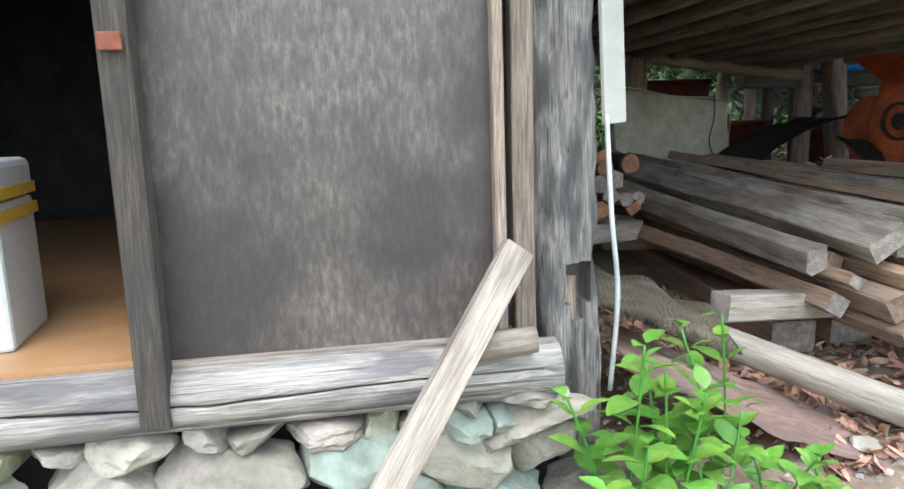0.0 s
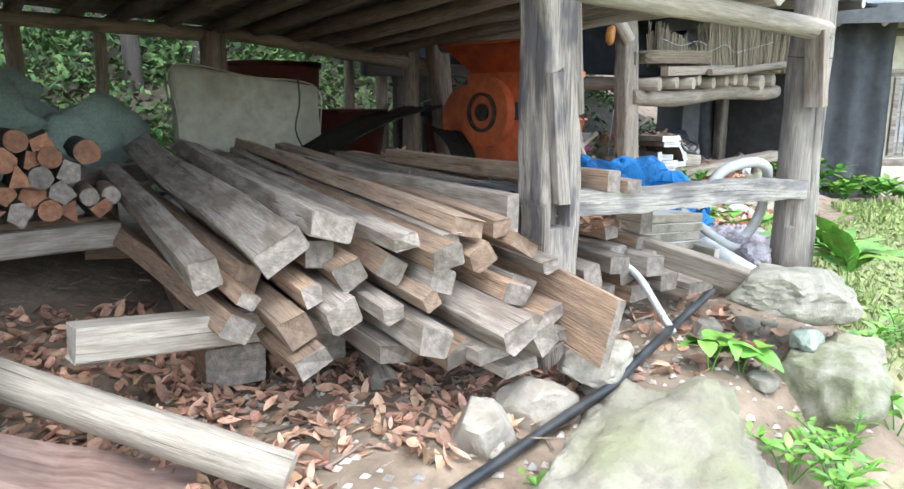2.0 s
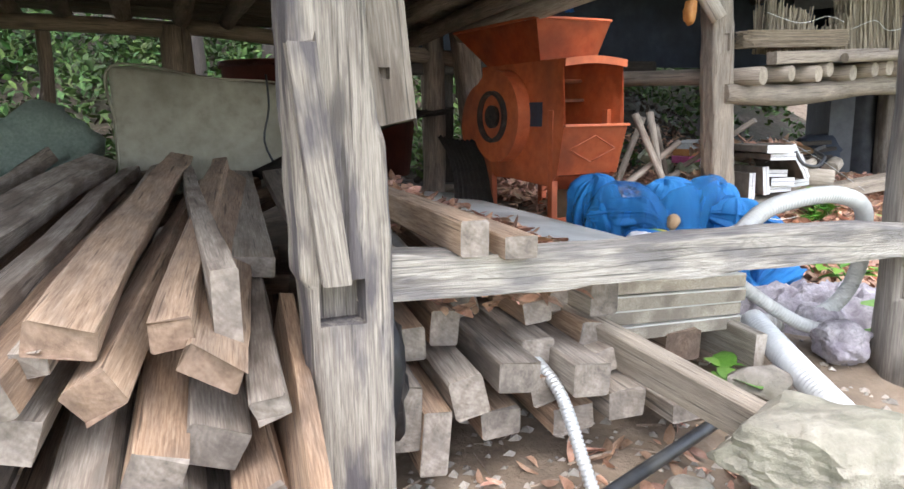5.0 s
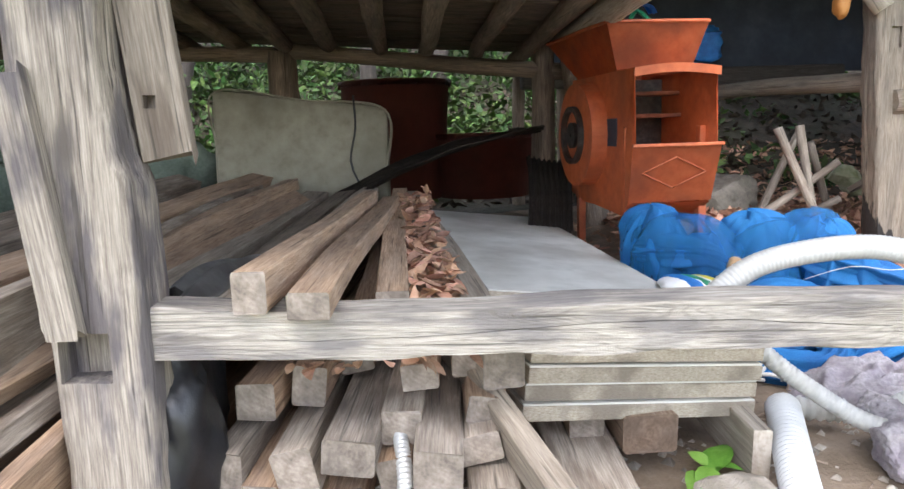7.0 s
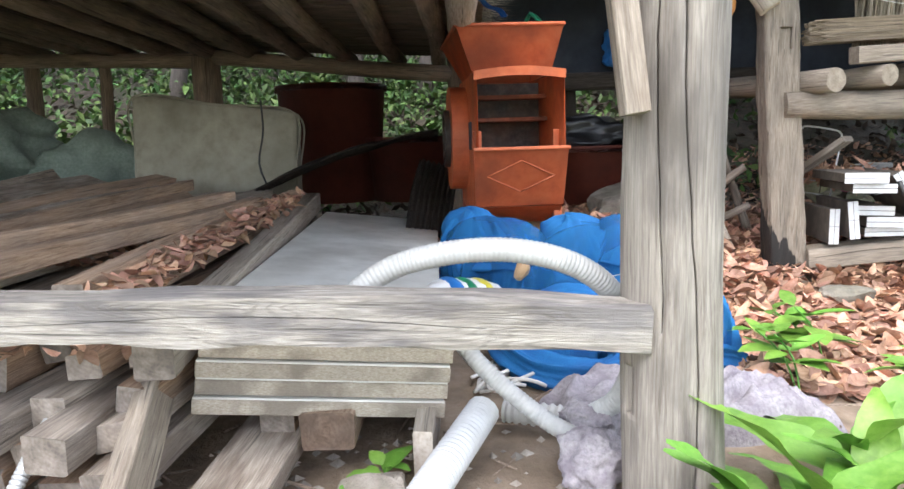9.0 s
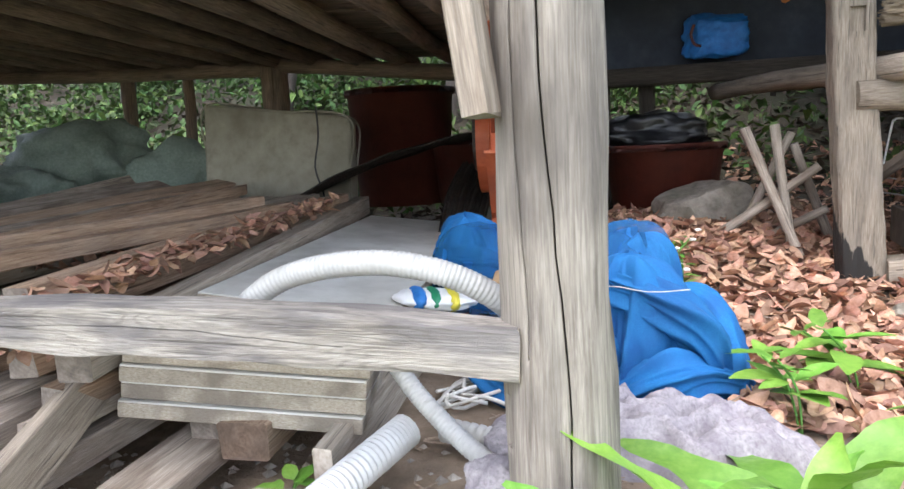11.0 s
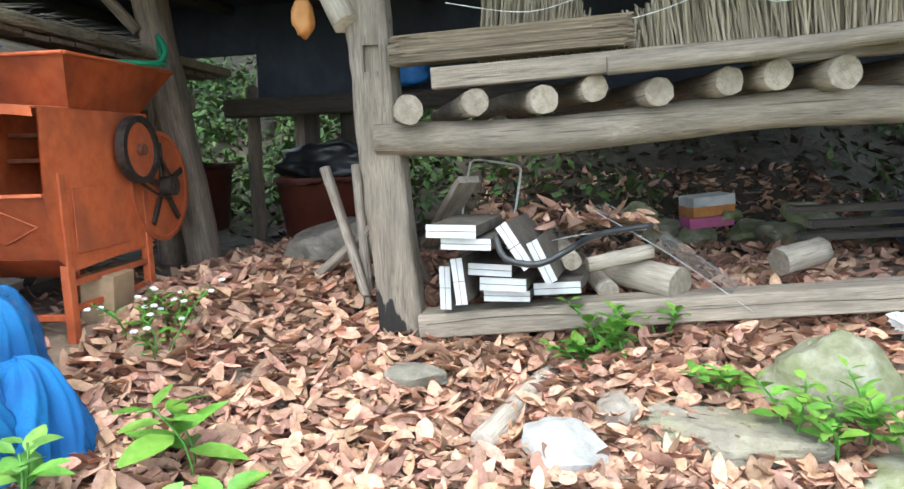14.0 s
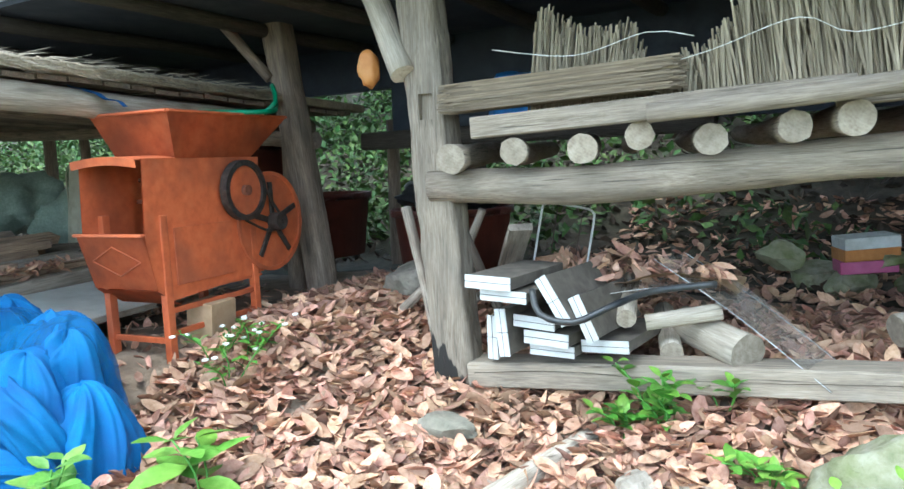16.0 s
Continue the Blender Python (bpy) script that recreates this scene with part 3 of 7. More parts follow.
def stone_mesh(size, seed, cuts=9, rough=0.12, level=3, block=0.0):
    """A broken stone: a ball, or a block where block nears 1, cut by planes and roughened."""
    rng = random.Random(seed)
    bm = bmesh.new()
    bmesh.ops.create_icosphere(bm, subdivisions=level, radius=1.0)
    planes = []
    for _ in range(cuts):
        n = Vector((rng.gauss(0, 1), rng.gauss(0, 1), rng.gauss(0, 1))).normalized()
        planes.append((n, rng.uniform(0.55, 0.85)))
    for v in bm.verts:
        if block:
            p = 2 + 6 * block
            v.co *= 0.86 / (abs(v.co.x) ** p + abs(v.co.y) ** p + abs(v.co.z) ** p) ** (1 / p)
        for n, d in planes:
            over = v.co.dot(n) - d
            if over > 0:
                v.co -= n * over * 0.96
        v.co *= 1 + rough * noise.noise(v.co * 2.3 + Vector((seed, 0, 0))) + rough * 0.45 * noise.noise(v.co * 7 + Vector((0, seed, 0))) + rough * 0.2 * noise.noise(v.co * 17 + Vector((0, 0, seed)))
        v.co = Vector((v.co.x * size[0] / 2, v.co.y * size[1] / 2, v.co.z * size[2] / 2)) * 1.25
    return bm


def stone(at, size, seed, material="stone", turn=0, label="rough grey fieldstone on the ground", name="stone", group="fieldstones", parent=None, tip=0, cuts=9, block=0.35):
    crisp = cuts > 5
    ob = mesh_object(name, stone_mesh(size, seed, cuts + 3 * crisp, 0.09 if crisp else 0.2, 3 if size[0] < 0.14 else 4 if size[0] < 0.45 else 5, block if crisp else 0.0), material, parent, smooth=True)
    if crisp:
        ob.data.set_sharp_from_angle(angle=radians(24))
    ob.matrix_world = pose(*at, tip, tip * 0.5, turn)
    if not parent:
        tagged(ob, label, "stone", group)
    return ob


def smooth(a, b, x):
    u = min(max((x - a) / (b - a), 0), 1)
    return u * u * (3 - 2 * u)


def ground_height(x, y):
    far = smooth(8.4, 10.0, x)
    right = smooth(4.8, 5.8, x)
    bank = smooth(0.75 + 0.3 * right, 1.5 + 1.3 * right, y)
    z = 0.05 + 0.37 * bank * (1 - far) + 0.2 * far
    z += 0.12 * smooth(3.2, 4.5, x) * (1 - smooth(5.2, 6.6, x)) * smooth(1.5, 2.3, y) * (1 - far)
    z += (0.25 + 0.05 * right) * smooth(2.2 + right, 4.2 + 0.4 * right, y) * (1 - far)
    z += 0.16 * (1 - smooth(0.8, 2.2, x)) * smooth(1.8, 2.9, y)
    hill = max(0.0, y - 6.2)
    z += min(0.5 * hill * hill / (hill + 1.0), 14.0)
    return z + 0.035 * noise.noise((x * 1.3, y * 1.3, 0)) + 0.012 * noise.noise((x * 6, y * 6, 3))


def crack(ob, length, face, seed, half=0.0035, deep=0.02, drift=0.02, start=0.0):
    """Cuts one long wandering drying crack into a bar's face: face is the side it opens to, as (y, z) in the bar's own space."""
    bm = bmesh.new()
    n = max(10, int(length * 14))
    side = Vector((0, face[0], face[1])).normalized()
    across = Vector((1, 0, 0)).cross(side)
    radius = Vector((0, *face)).length
    loops = []
    for i in range(n + 1):
        x = start + length * i / n
        w = half * (0.3 + 1.2 * abs(noise.noise((x * 3, seed, 0)))) * min(1, 6 * i / n + 0.05, 6 * (1 - i / n) + 0.05)
        c = Vector((x, 0, 0)) + across * (drift * noise.noise((x * 1.4, seed, 5)) + 0.004 * noise.noise((x * 11, seed, 9)))
        loops.append([bm.verts.new(c + side * (radius - deep)), bm.verts.new(c + side * (radius + 0.04) + across * (w + 0.004)), bm.verts.new(c + side * (radius + 0.04) - across * (w + 0.004))])
    for a, b in zip(loops, loops[1:]):
        for k in range(3):
            bm.faces.new((a[k], b[k], b[(k + 1) % 3], a[(k + 1) % 3]))
    bm.faces.new(loops[0][::-1])
    bm.faces.new(loops[-1])
    bmesh.ops.recalc_face_normals(bm, faces=bm.faces)
    cutter = mesh_object("cutter", bm, "char")
    cutter.matrix_world = ob.matrix_world
    mod = ob.modifiers.new("cut", "BOOLEAN")
    mod.object, mod.operation, mod.solver = cutter, "DIFFERENCE", "EXACT"
    bpy.context.view_layer.update()
    me = bpy.data.meshes.new_from_object(ob.evaluated_get(bpy.context.evaluated_depsgraph_get()))
    ob.modifiers.clear()
    ob.data = me
    bpy.data.objects.remove(cutter)
    return ob


# ---- ground ----
def spaced(lo, hi, step, reach):
    inner = list(np.arange(lo, hi + 1e-6, step))
    out, d = [], step
    while d < reach:
        d *= 1.6
        out.append(d)
    return [lo - v for v in reversed(out)] + inner + [hi + v for v in out]


gx, gy = spaced(-1.0, 11.0, 0.07, 300), spaced(0.4, 10.0, 0.07, 300)
gv = [(x, y, ground_height(x, y)) for y in gy for x in gx]
gn = len(gx)
gf = [(j * gn + i, j * gn + i + 1, (j + 1) * gn + i + 1, (j + 1) * gn + i) for j in range(len(gy) - 1) for i in range(gn - 1)]
tagged(data_object("ground", gv, gf, "soil", smooth=True), "bare brown earth bank rising under the sheds", "ground", kind="structure")

# Dark sheet over the soil; the slope's shade is painted by its colour.
bank_x = [v for v in gx if -9 < v < 12.5]
bank_y = [v for v in gy if 5.6 < v < 14]
bv = [(x, y, ground_height(x, y) + 0.005) for y in bank_y for x in bank_x]
bn = len(bank_x)
bf = [(j * bn + i, j * bn + i + 1, (j + 1) * bn + i + 1, (j + 1) * bn + i) for j in range(len(bank_y) - 1) for i in range(bn - 1)]
tagged(data_object("bank_humus", bv, bf, "humus", smooth=True), "dark forest soil sheet, shade put into its colour, behind the sheds", "bank", kind="structure")


def hewn(p0, p1, w, d, wood, name, label, seed, category="post", bow=0.02, chip=0.10, roll=0.0, kind="structure"):
    """A hewn upright post with rounded corners."""
    length = (Vector(p1) - Vector(p0)).length
    c = min(w, d) * 0.22
    a, b = w / 2, d / 2
    section = []
    for sx, sy, t0 in ((1, 1, 0), (-1, 1, 90), (-1, -1, 180), (1, -1, 270)):
        for t in (0, 30, 60, 90):
            section.append((sx * (a - c) + c * math.cos(radians(t0 + t)), sy * (b - c) + c * math.sin(radians(t0 + t))))
    bm = bar(length, section, seed, int(length * 16), bow, chip)
    ob = mesh_object(name, bm, (wood, "end_grey"))
    ob.matrix_world = axis_pose(p0, p1, roll)
    return tagged(ob, label, category, kind=kind)


def worn_post(name, stations, front, back, wood, label, seed, holes=(), corner=0.03, wear=0.008, kind="structure"):
    """An upright post of uneven width, from (height, left, right) stations; holes: world boxes cut out of it."""
    low, high = stations[0][0], stations[-1][0]
    bm = bmesh.new()
    rings = []
    n = int((high - low) / 0.011)
    for i in range(n + 1):
        z = low + (high - low) * i / n
        k = 0
        while k < len(stations) - 2 and stations[k + 1][0] < z:
            k += 1
        (za, la, ra), (zb, lb, rb) = stations[k], stations[k + 1]
        u = min(max((z - za) / (zb - za), 0), 1)
        left, right = la + (lb - la) * u, ra + (rb - ra) * u
        ring = []
        for sx, sy, t0 in ((1, 1, 0), (-1, 1, 90), (-1, -1, 180), (1, -1, 270)):
            turns = [(t, 0.0) for t in range(0, 91, 15)] + [(90, 0.09 * q) for q in range(1, 11)]
            for t, along in turns:
                a = radians(t0 + t)
                dx, dy = math.cos(a), math.sin(a)
                px = (right if sx > 0 else left) - sx * corner + corner * dx - dy * along * (right - left - 2 * corner)
                py = (back if sy > 0 else front) - sy * corner + corner * dy + dx * along * (back - front - 2 * corner)
                d = wear * (noise.noise((px * 14, py * 14, z * 1.6 + seed)) + 0.6 * noise.noise((px * 60, py * 60, z * 3 + seed)) + 0.5 * noise.noise((px * 20, py * 20, z * 13 + seed)))
                ring.append(bm.verts.new((z, px + dx * d, py + dy * d)))
        rings.append(ring)
    m = len(rings[0])
    for a, b in zip(rings, rings[1:]):
        for j in range(m):
            bm.faces.new((a[j], b[j], b[(j + 1) % m], a[(j + 1) % m]))
    bm.faces.new(rings[0][::-1]).material_index = 1
    bm.faces.new(rings[-1]).material_index = 1
    bmesh.ops.recalc_face_normals(bm, faces=bm.faces)
    ob = mesh_object(name, bm, (wood, "end_grey"), smooth=True)
    ob.data.set_sharp_from_angle(angle=radians(40))
    ob.matrix_world = axis_pose((0, 0, 0), (0, 0, 1))
    hollow(ob, holes)
    return tagged(ob, label, "post", kind=kind)


def hollow(ob, holes):
    """Cuts world-space boxes (lo, hi) out of a thing."""
    for lo, hi in holes:
        cutter = mesh_object("cutter", box_mesh(lo, hi), "wood_dark")
        mod = ob.modifiers.new("cut", "BOOLEAN")
        mod.object, mod.operation, mod.solver = cutter, "DIFFERENCE", "EXACT"
        bpy.context.view_layer.update()
        me = bpy.data.meshes.new_from_object(ob.evaluated_get(bpy.context.evaluated_depsgraph_get()))
        ob.modifiers.clear()
        ob.data = me
        bpy.data.objects.remove(cutter)


# ---- low shed: posts, beams, rafters, deck ----
worn_post("corner_post", ((0.2, 0.78, 0.862), (0.47, 0.775, 0.86), (0.72, 0.765, 0.866), (0.82, 0.735, 0.868), (0.94, 0.694, 0.866), (1.02, 0.682, 0.858), (1.10, 0.676, 0.846), (1.2, 0.668, 0.855), (1.488, 0.656, 0.852), (1.496, 0.646, 0.850), (1.70, 0.640, 0.844), (2.25, 0.625, 0.83)),
          1.565, 1.73, "wood_rotten", "grey weathered corner post with a rotten split foot", 3, (((0.752, 1.5, 0.985), (0.832, 1.635, 1.09)), ((0.775, 1.5, 0.94), (0.815, 1.60, 0.99))), 0.035, 0.016)
pole((0.79, 1.61, 0.93), (0.80, 1.615, 1.05), 0.03, 0.02, "wood_soot", "end_brown", name="tenon", label="broken brown tenon stub in the rotten post", category="wood", chip=0.3)
worn_post("shed_post", ((0.40, 3.09, 3.252), (0.76, 3.088, 3.25), (0.97, 3.086, 3.254), (1.035, 3.084, 3.256), (1.045, 3.074, 3.256), (1.30, 3.07, 3.252), (1.35, 3.068, 3.236), (1.5, 3.07, 3.224), (1.63, 3.072, 3.224), (2.2, 3.035, 3.20)),
          1.79, 1.945, "wood_post", "grey hewn post with an open mortise and old nail holes", 5, (((3.105, 1.70, 0.955), (3.195, 1.86, 1.045)),), 0.024, 0.007)
timber((3.128, 1.775, 1.045), (3.082, 1.775, 1.485), 0.054, 0.035, "wood_post", name="batten", label="split grey batten nailed along the shed post", category="batten", group="", roll=0, rag=0.03)
board = timber((3.294, 1.885, 1.335), (3.226, 1.885, 2.12), 0.09, 0.032, "wood_grey", name="hanging_board", label="notched grey board nailed beside the shed post", category="board", group="", roll=0, rag=0.03)
hollow(board, (((3.262, 1.8, 1.425), (3.284, 1.895, 1.448)),))
round_post = pole((5.035, 1.96, 0.45), (5.03, 1.935, 2.25), 0.104, 0.096, "wood_round", name="shed_post", label="round cracked grey post with a small mortise", category="post", chip=0.13, bow=0.018, kind="structure")
to_front = round_post.matrix_world.inverted().to_3x3() @ Vector((0.05, -1, 0))
crack(round_post, 1.6, tuple(0.1 * to_front.normalized().yz), 3, 0.0022, 0.03, 0.03, 0.1)
crack(round_post, 0.7, tuple(0.1 * (round_post.matrix_world.inverted().to_3x3() @ Vector((-0.6, -1, 0))).normalized().yz), 8, 0.0016, 0.02, 0.02, 0.5)
hollow(round_post, (((4.86, 1.75, 0.765), (4.945, 1.93, 0.868)),))
timber((4.925, 1.835, 1.37), (4.88, 1.84, 1.73), 0.1, 0.045, "wood_grey", name="hanging_board", label="short grey board nailed to the round post", category="board", group="", roll=85)
rail = timber((3.20, 1.86, 1.034), (4.97, 1.905, 0.955), 0.085, 0.098, "wood_silver", "end_pale", name="rail", label="silvery weathered rail between two shed posts", category="rail", group="", chip=0.3, bow=0.03, rag=0.02, steps=20)
crack(rail, 1.2, (-0.043, 0.0), 4, 0.002, 0.012, 0.03, 0.25)
pole((3.15, 1.87, 1.80), (4.98, 1.86, 1.74), 0.05, 0.048, "wood_pale", "end_pale", name="tie_pole", label="pale stripped pole joining two shed posts", category="beam", kind="structure")
pole((3.3, 2.35, 1.88), (5.15, 2.1, 1.92), 0.06, 0.055, "wood_soot", name="beam", label="sooty round beam under the low roof", category="beam", kind="structure")
pole((0.6, 1.95, 2.02), (3.4, 1.95, 2.0), 0.07, 0.07, "wood_soot", name="front_beam", label="sooty round front beam of the low roof", category="beam", kind="structure")
pole((0.6, 4.95, 1.93), (3.0, 4.95, 1.85), 0.04, 0.045, "wood_soot", name="back_beam", label="thin sooty pole under the rafters", category="beam", kind="structure")
pole((3.0, 4.95, 1.85), (4.75, 4.92, 1.69), 0.045, 0.05, "wood_soot", name="back_beam", label="thin sooty pole under the rafters", category="beam", kind="structure")
for x, y, r in ((3.0, 4.96, 0.095), (4.55, 4.93, 0.075), (1.85, 5.05, 0.05), (2.31, 5.05, 0.04), (4.58, 6.0, 0.05), (4.93, 6.0, 0.06)):
    pole((x, y, ground_height(x, y) - 0.1), (x + 0.01, y, 1.86), r, r * 0.9, "wood_soot", name="back_post", label="sooty round back post of the shed", category="post", kind="structure")
for k in range(14):
    x = 0.75 + k * 0.285 + 0.05 * noise.noise((k * 1.7, 0, 0))
    zb = 2.01 - 0.052 * (x - 0.6)
    pole((x, 5.25, zb), (x + 0.12 * noise.noise((k, 3, 0)), 1.5, zb + 0.15), 0.045, 0.055, "wood_soot",
         name="rafter", label="crooked sooty pole rafter", category="rafter", group="rafters", kind="structure")
pole((4.58, 4.5, 1.82), (4.62, 1.9, 1.90), 0.06, 0.065, "wood_pale", "end_pale", name="edge_rafter", label="pale pole at the edge of the low roof", category="rafter", kind="structure")


def deck(name, x0, x1, y0, y1, za, zb, zc, label, mat, width=0.14):
    bm = bmesh.new()
    y = y0
    k = 0
    while y < y1:
        w = width * (0.8 + 0.4 * random.random())
        u0, u1 = (y - y0) / (y1 - y0), (min(y + w, y1) - y0) / (y1 - y0)
        for xa, xb, sa, sb in ((x0, x1, 0.0, 1.0),):
            z0, z1 = za + (zb - za) * u0, za + (zb - za) * u1
            lift = 0.01 * random.random()
            v = [bm.verts.new(p) for p in ((xa, y, z0 + lift), (xb, y, z0 + zc + lift), (xb, y + w - 0.012, z1 + zc + lift), (xa, y + w - 0.012, z1 + lift))]
            t = [bm.verts.new(q.co + Vector((0, 0, 0.022))) for q in v]
            bm.faces.new(v[::-1])
            bm.faces.new(t)
            for i in range(4):
                bm.faces.new((v[i], v[(i + 1) % 4], t[(i + 1) % 4], t[i]))
        y += w
        k += 1
    return tagged(mesh_object(name, bm, mat), label, "ceiling", kind="structure")


deck("ceiling_low_shed", 0.4, 4.66, 1.4, 5.4, 2.23, 2.075, -0.222, "sooty plank deck on pole rafters", "wood_soot")
bm = box_mesh((0.3, 1.3, 0), (4.70, 5.5, 0.05), 0.01)
for v in bm.verts:
    u = (v.co.y - 1.3) / 4.2
    v.co.z += 2.272 - 0.16 * u - 0.229 * (v.co.x - 0.3) / 4.4
tagged(mesh_object("roof_low_shed", bm, "thatch"), "thin layer of old straw over the low deck", "roof", kind="structure")
# straw ends at the open edge of the low roof
verts, faces = [], []
rng = random.Random(4)
for k in range(700):
    y = rng.uniform(2.2, 4.6)
    x, z = 4.68 + rng.uniform(-0.1, 0.02), 2.05 - 0.16 * (y - 1.3) / 4.2 + rng.uniform(0.0, 0.06)
    d = Vector((rng.uniform(0.08, 0.2), rng.uniform(-0.08, 0.08), rng.uniform(-0.05, 0.02)))
    n = len(verts)
    verts += [(x, y, z), (x, y + 0.006, z + 0.004), tuple(Vector((x, y + 0.003, z)) + d)]
    faces.append((n, n + 1, n + 2))
tagged(data_object("straw_fringe", verts, faces, "thatch"), "loose straw hanging at the roof edge", "straw", kind="stuff")

# ---- left house: foundation, sill, door, room ----
HM = pose(0.75, 1.51, 0, 0, 0, -7.5)


def placed(ob, m=HM):
    ob.matrix_world = m @ ob.matrix_world
    return ob


# Near-black backing colours in the dark recess behind the stones.
foundation = tagged(placed(mesh_object("wall_foundation", box_mesh((-2.6, 0.12, 0.0), (0.08, 0.5, 0.80)), "dark_wall")), "dry-laid fieldstone foundation under the old house", "wall", kind="structure")
rng = random.Random(8)
k = 0
for row, (z, h) in enumerate(((0.22, 0.17), (0.38, 0.17), (0.53, 0.16), (0.675, 0.15), (0.762, 0.07))):
    x = -1.75 + 0.06 * row
    while x < -0.1 + 0.04 * (4 - row):
        w = rng.uniform(0.15, 0.34) * (0.5 if row == 4 else 1)
        tall = h * rng.uniform(0.8, 1.15)
        s = stone((0, 0, 0), (w * 1.02, 0.24, tall * 1.04), 40 + k, rng.choice(("stone", "stone_pale", "stone", "stone_pale", "stone_moss", "stone_green")), parent=foundation, block=0.3)
        s.matrix_world = HM @ pose(x + w / 2, 0.03 + rng.uniform(-0.035, 0.02) - 0.02 * (4 - row), z + 0.5 * (tall - h), rng.uniform(-5, 5), rng.uniform(-9, 9), rng.uniform(-12, 12))
        x += w * 0.97
        k += 1
for x, z, w, h in ((-0.13, 0.80, 0.2, 0.05), (-0.10, 0.745, 0.24, 0.07), (-0.2, 0.705, 0.16, 0.05), (-0.27, 0.79, 0.08, 0.055)):
    s = stone((0, 0, 0), (w, 0.2, h), 140 + k, "stone_pale" if h > 0.06 else "stone", parent=foundation, block=0.5)
    s.matrix_world = HM @ pose(x, 0.0, z, 0, rng.uniform(-4, 4), rng.uniform(-8, 8))
    k += 1
sill_log = placed(pole((-2.6, -0.02, 0.85), (-0.05, -0.02, 0.862), 0.082, 0.07, "wood_silver", "end_pale", name="sill_log", label="cracked silvery log sill of the old house", category="beam", kind="structure", chip=0.08, bow=0.012))
crack(sill_log, 2.2, (-0.075, 0.02), 6, 0.004, 0.03, 0.03, 0.3)
crack(sill_log, 0.8, (-0.06, -0.04), 9, 0.003, 0.02, 0.02, 1.6)
door = tagged(new("door_panel_1"), "dark stained plywood sliding door panel", "door", kind="structure")
door.matrix_world = HM
part("panel", box_mesh((-0.93, 0.0, 0.93), (-0.16, 0.02, 2.15)), "door_panel", door)
stile = part("stile", bar(1.23, square(0.05, 0.025, 0.004), 5, 8, 0.002, 0.03), ("wood_soot", "end_grey"), door)
stile.matrix_local = axis_pose((-0.18, -0.0125, 0.92), (-0.18, -0.0125, 2.15), 90)
part("bottom_rail", box_mesh((-0.93, -0.03, 0.915), (-0.205, 0.0, 0.945), 0.004), "wood_grey", door)
placed(timber((-0.95, -0.075, 0.83), (-0.955, -0.06, 2.2), 0.062, 0.07, "wood_dark", name="door_post", label="dark stained door post", category="post", group="", kind="structure", bow=0.004, chip=0.03))
hinge = placed(mesh_object("hinge_plate", box_mesh((-0.975, -0.118, 1.60), (-0.93, -0.108, 1.635), 0.003), "rust"))
tagged(hinge, "small rusty hinge plate on the door post", "hinge")
placed(timber((-0.12, 0.0, 0.9), (-0.12, 0.0, 2.2), 0.05, 0.05, "wood_soot", name="wall_stud", label="brown weathered wall stud", category="post", group="", kind="structure"))
# Near-black shell stands in for indoor shade; unseen walls close the room.
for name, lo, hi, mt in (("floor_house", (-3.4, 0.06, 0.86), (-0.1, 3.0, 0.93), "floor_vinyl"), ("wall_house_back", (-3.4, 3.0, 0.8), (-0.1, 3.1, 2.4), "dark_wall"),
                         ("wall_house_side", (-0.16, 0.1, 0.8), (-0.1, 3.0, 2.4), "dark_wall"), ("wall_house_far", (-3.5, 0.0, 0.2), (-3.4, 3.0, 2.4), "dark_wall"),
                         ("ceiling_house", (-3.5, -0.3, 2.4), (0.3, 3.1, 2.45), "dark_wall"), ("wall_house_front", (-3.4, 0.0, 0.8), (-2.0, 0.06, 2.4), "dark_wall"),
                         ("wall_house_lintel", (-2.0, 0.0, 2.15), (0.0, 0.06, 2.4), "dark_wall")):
    tagged(placed(mesh_object(name, box_mesh(lo, hi), mt)), "orange-brown vinyl room floor" if "floor" in name else "shade-dark room " + ("ceiling" if "ceil" in name else "wall"),
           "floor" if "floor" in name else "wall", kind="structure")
styro = tagged(new("foam_box"), "white styrofoam box sealed with yellow tape", "box")
styro.matrix_world = HM @ pose(-1.545, 0.33, 0.93, 0, 0, 6)
part("body", box_mesh((-0.2, -0.15, 0.0), (0.2, 0.15, 0.36), 0.012), "styrofoam", styro)
part("lid", box_mesh((-0.205, -0.155, 0.362), (0.205, 0.155, 0.46), 0.02), "styrofoam", styro)
for z in (0.31, 0.365):
    part("tape", box_mesh((-0.208, -0.158, z), (0.208, 0.158, z + 0.03), 0.002), "tape", styro, "yellow packing tape")
part("paper_label", box_mesh((0.10, -0.153, 0.23), (0.15, -0.150, 0.27)), "white_metal", styro, "small white paper label")
timber((-0.045, 1.17, 0.36), (0.59, 1.45, 1.16), 0.075, 0.024, "wood_grey", name="leaning_plank", label="rough grey plank leaning on the house sill", category="plank", group="", roll=72)
pole((0.47, 1.46, 0.945), (0.62, 1.44, 0.955), 0.035, 0.03, "wood_grey", name="wood_stub", label="short weathered wood stub on the sill", category="wood")
bm = box_mesh((0, 0, 0), (0.075, 0.012, 0.8), 0.002)
tin = tagged(mesh_object("tin_strip", bm, "tin_white"), "hanging strip of pale weathered tin", "tin sheet")
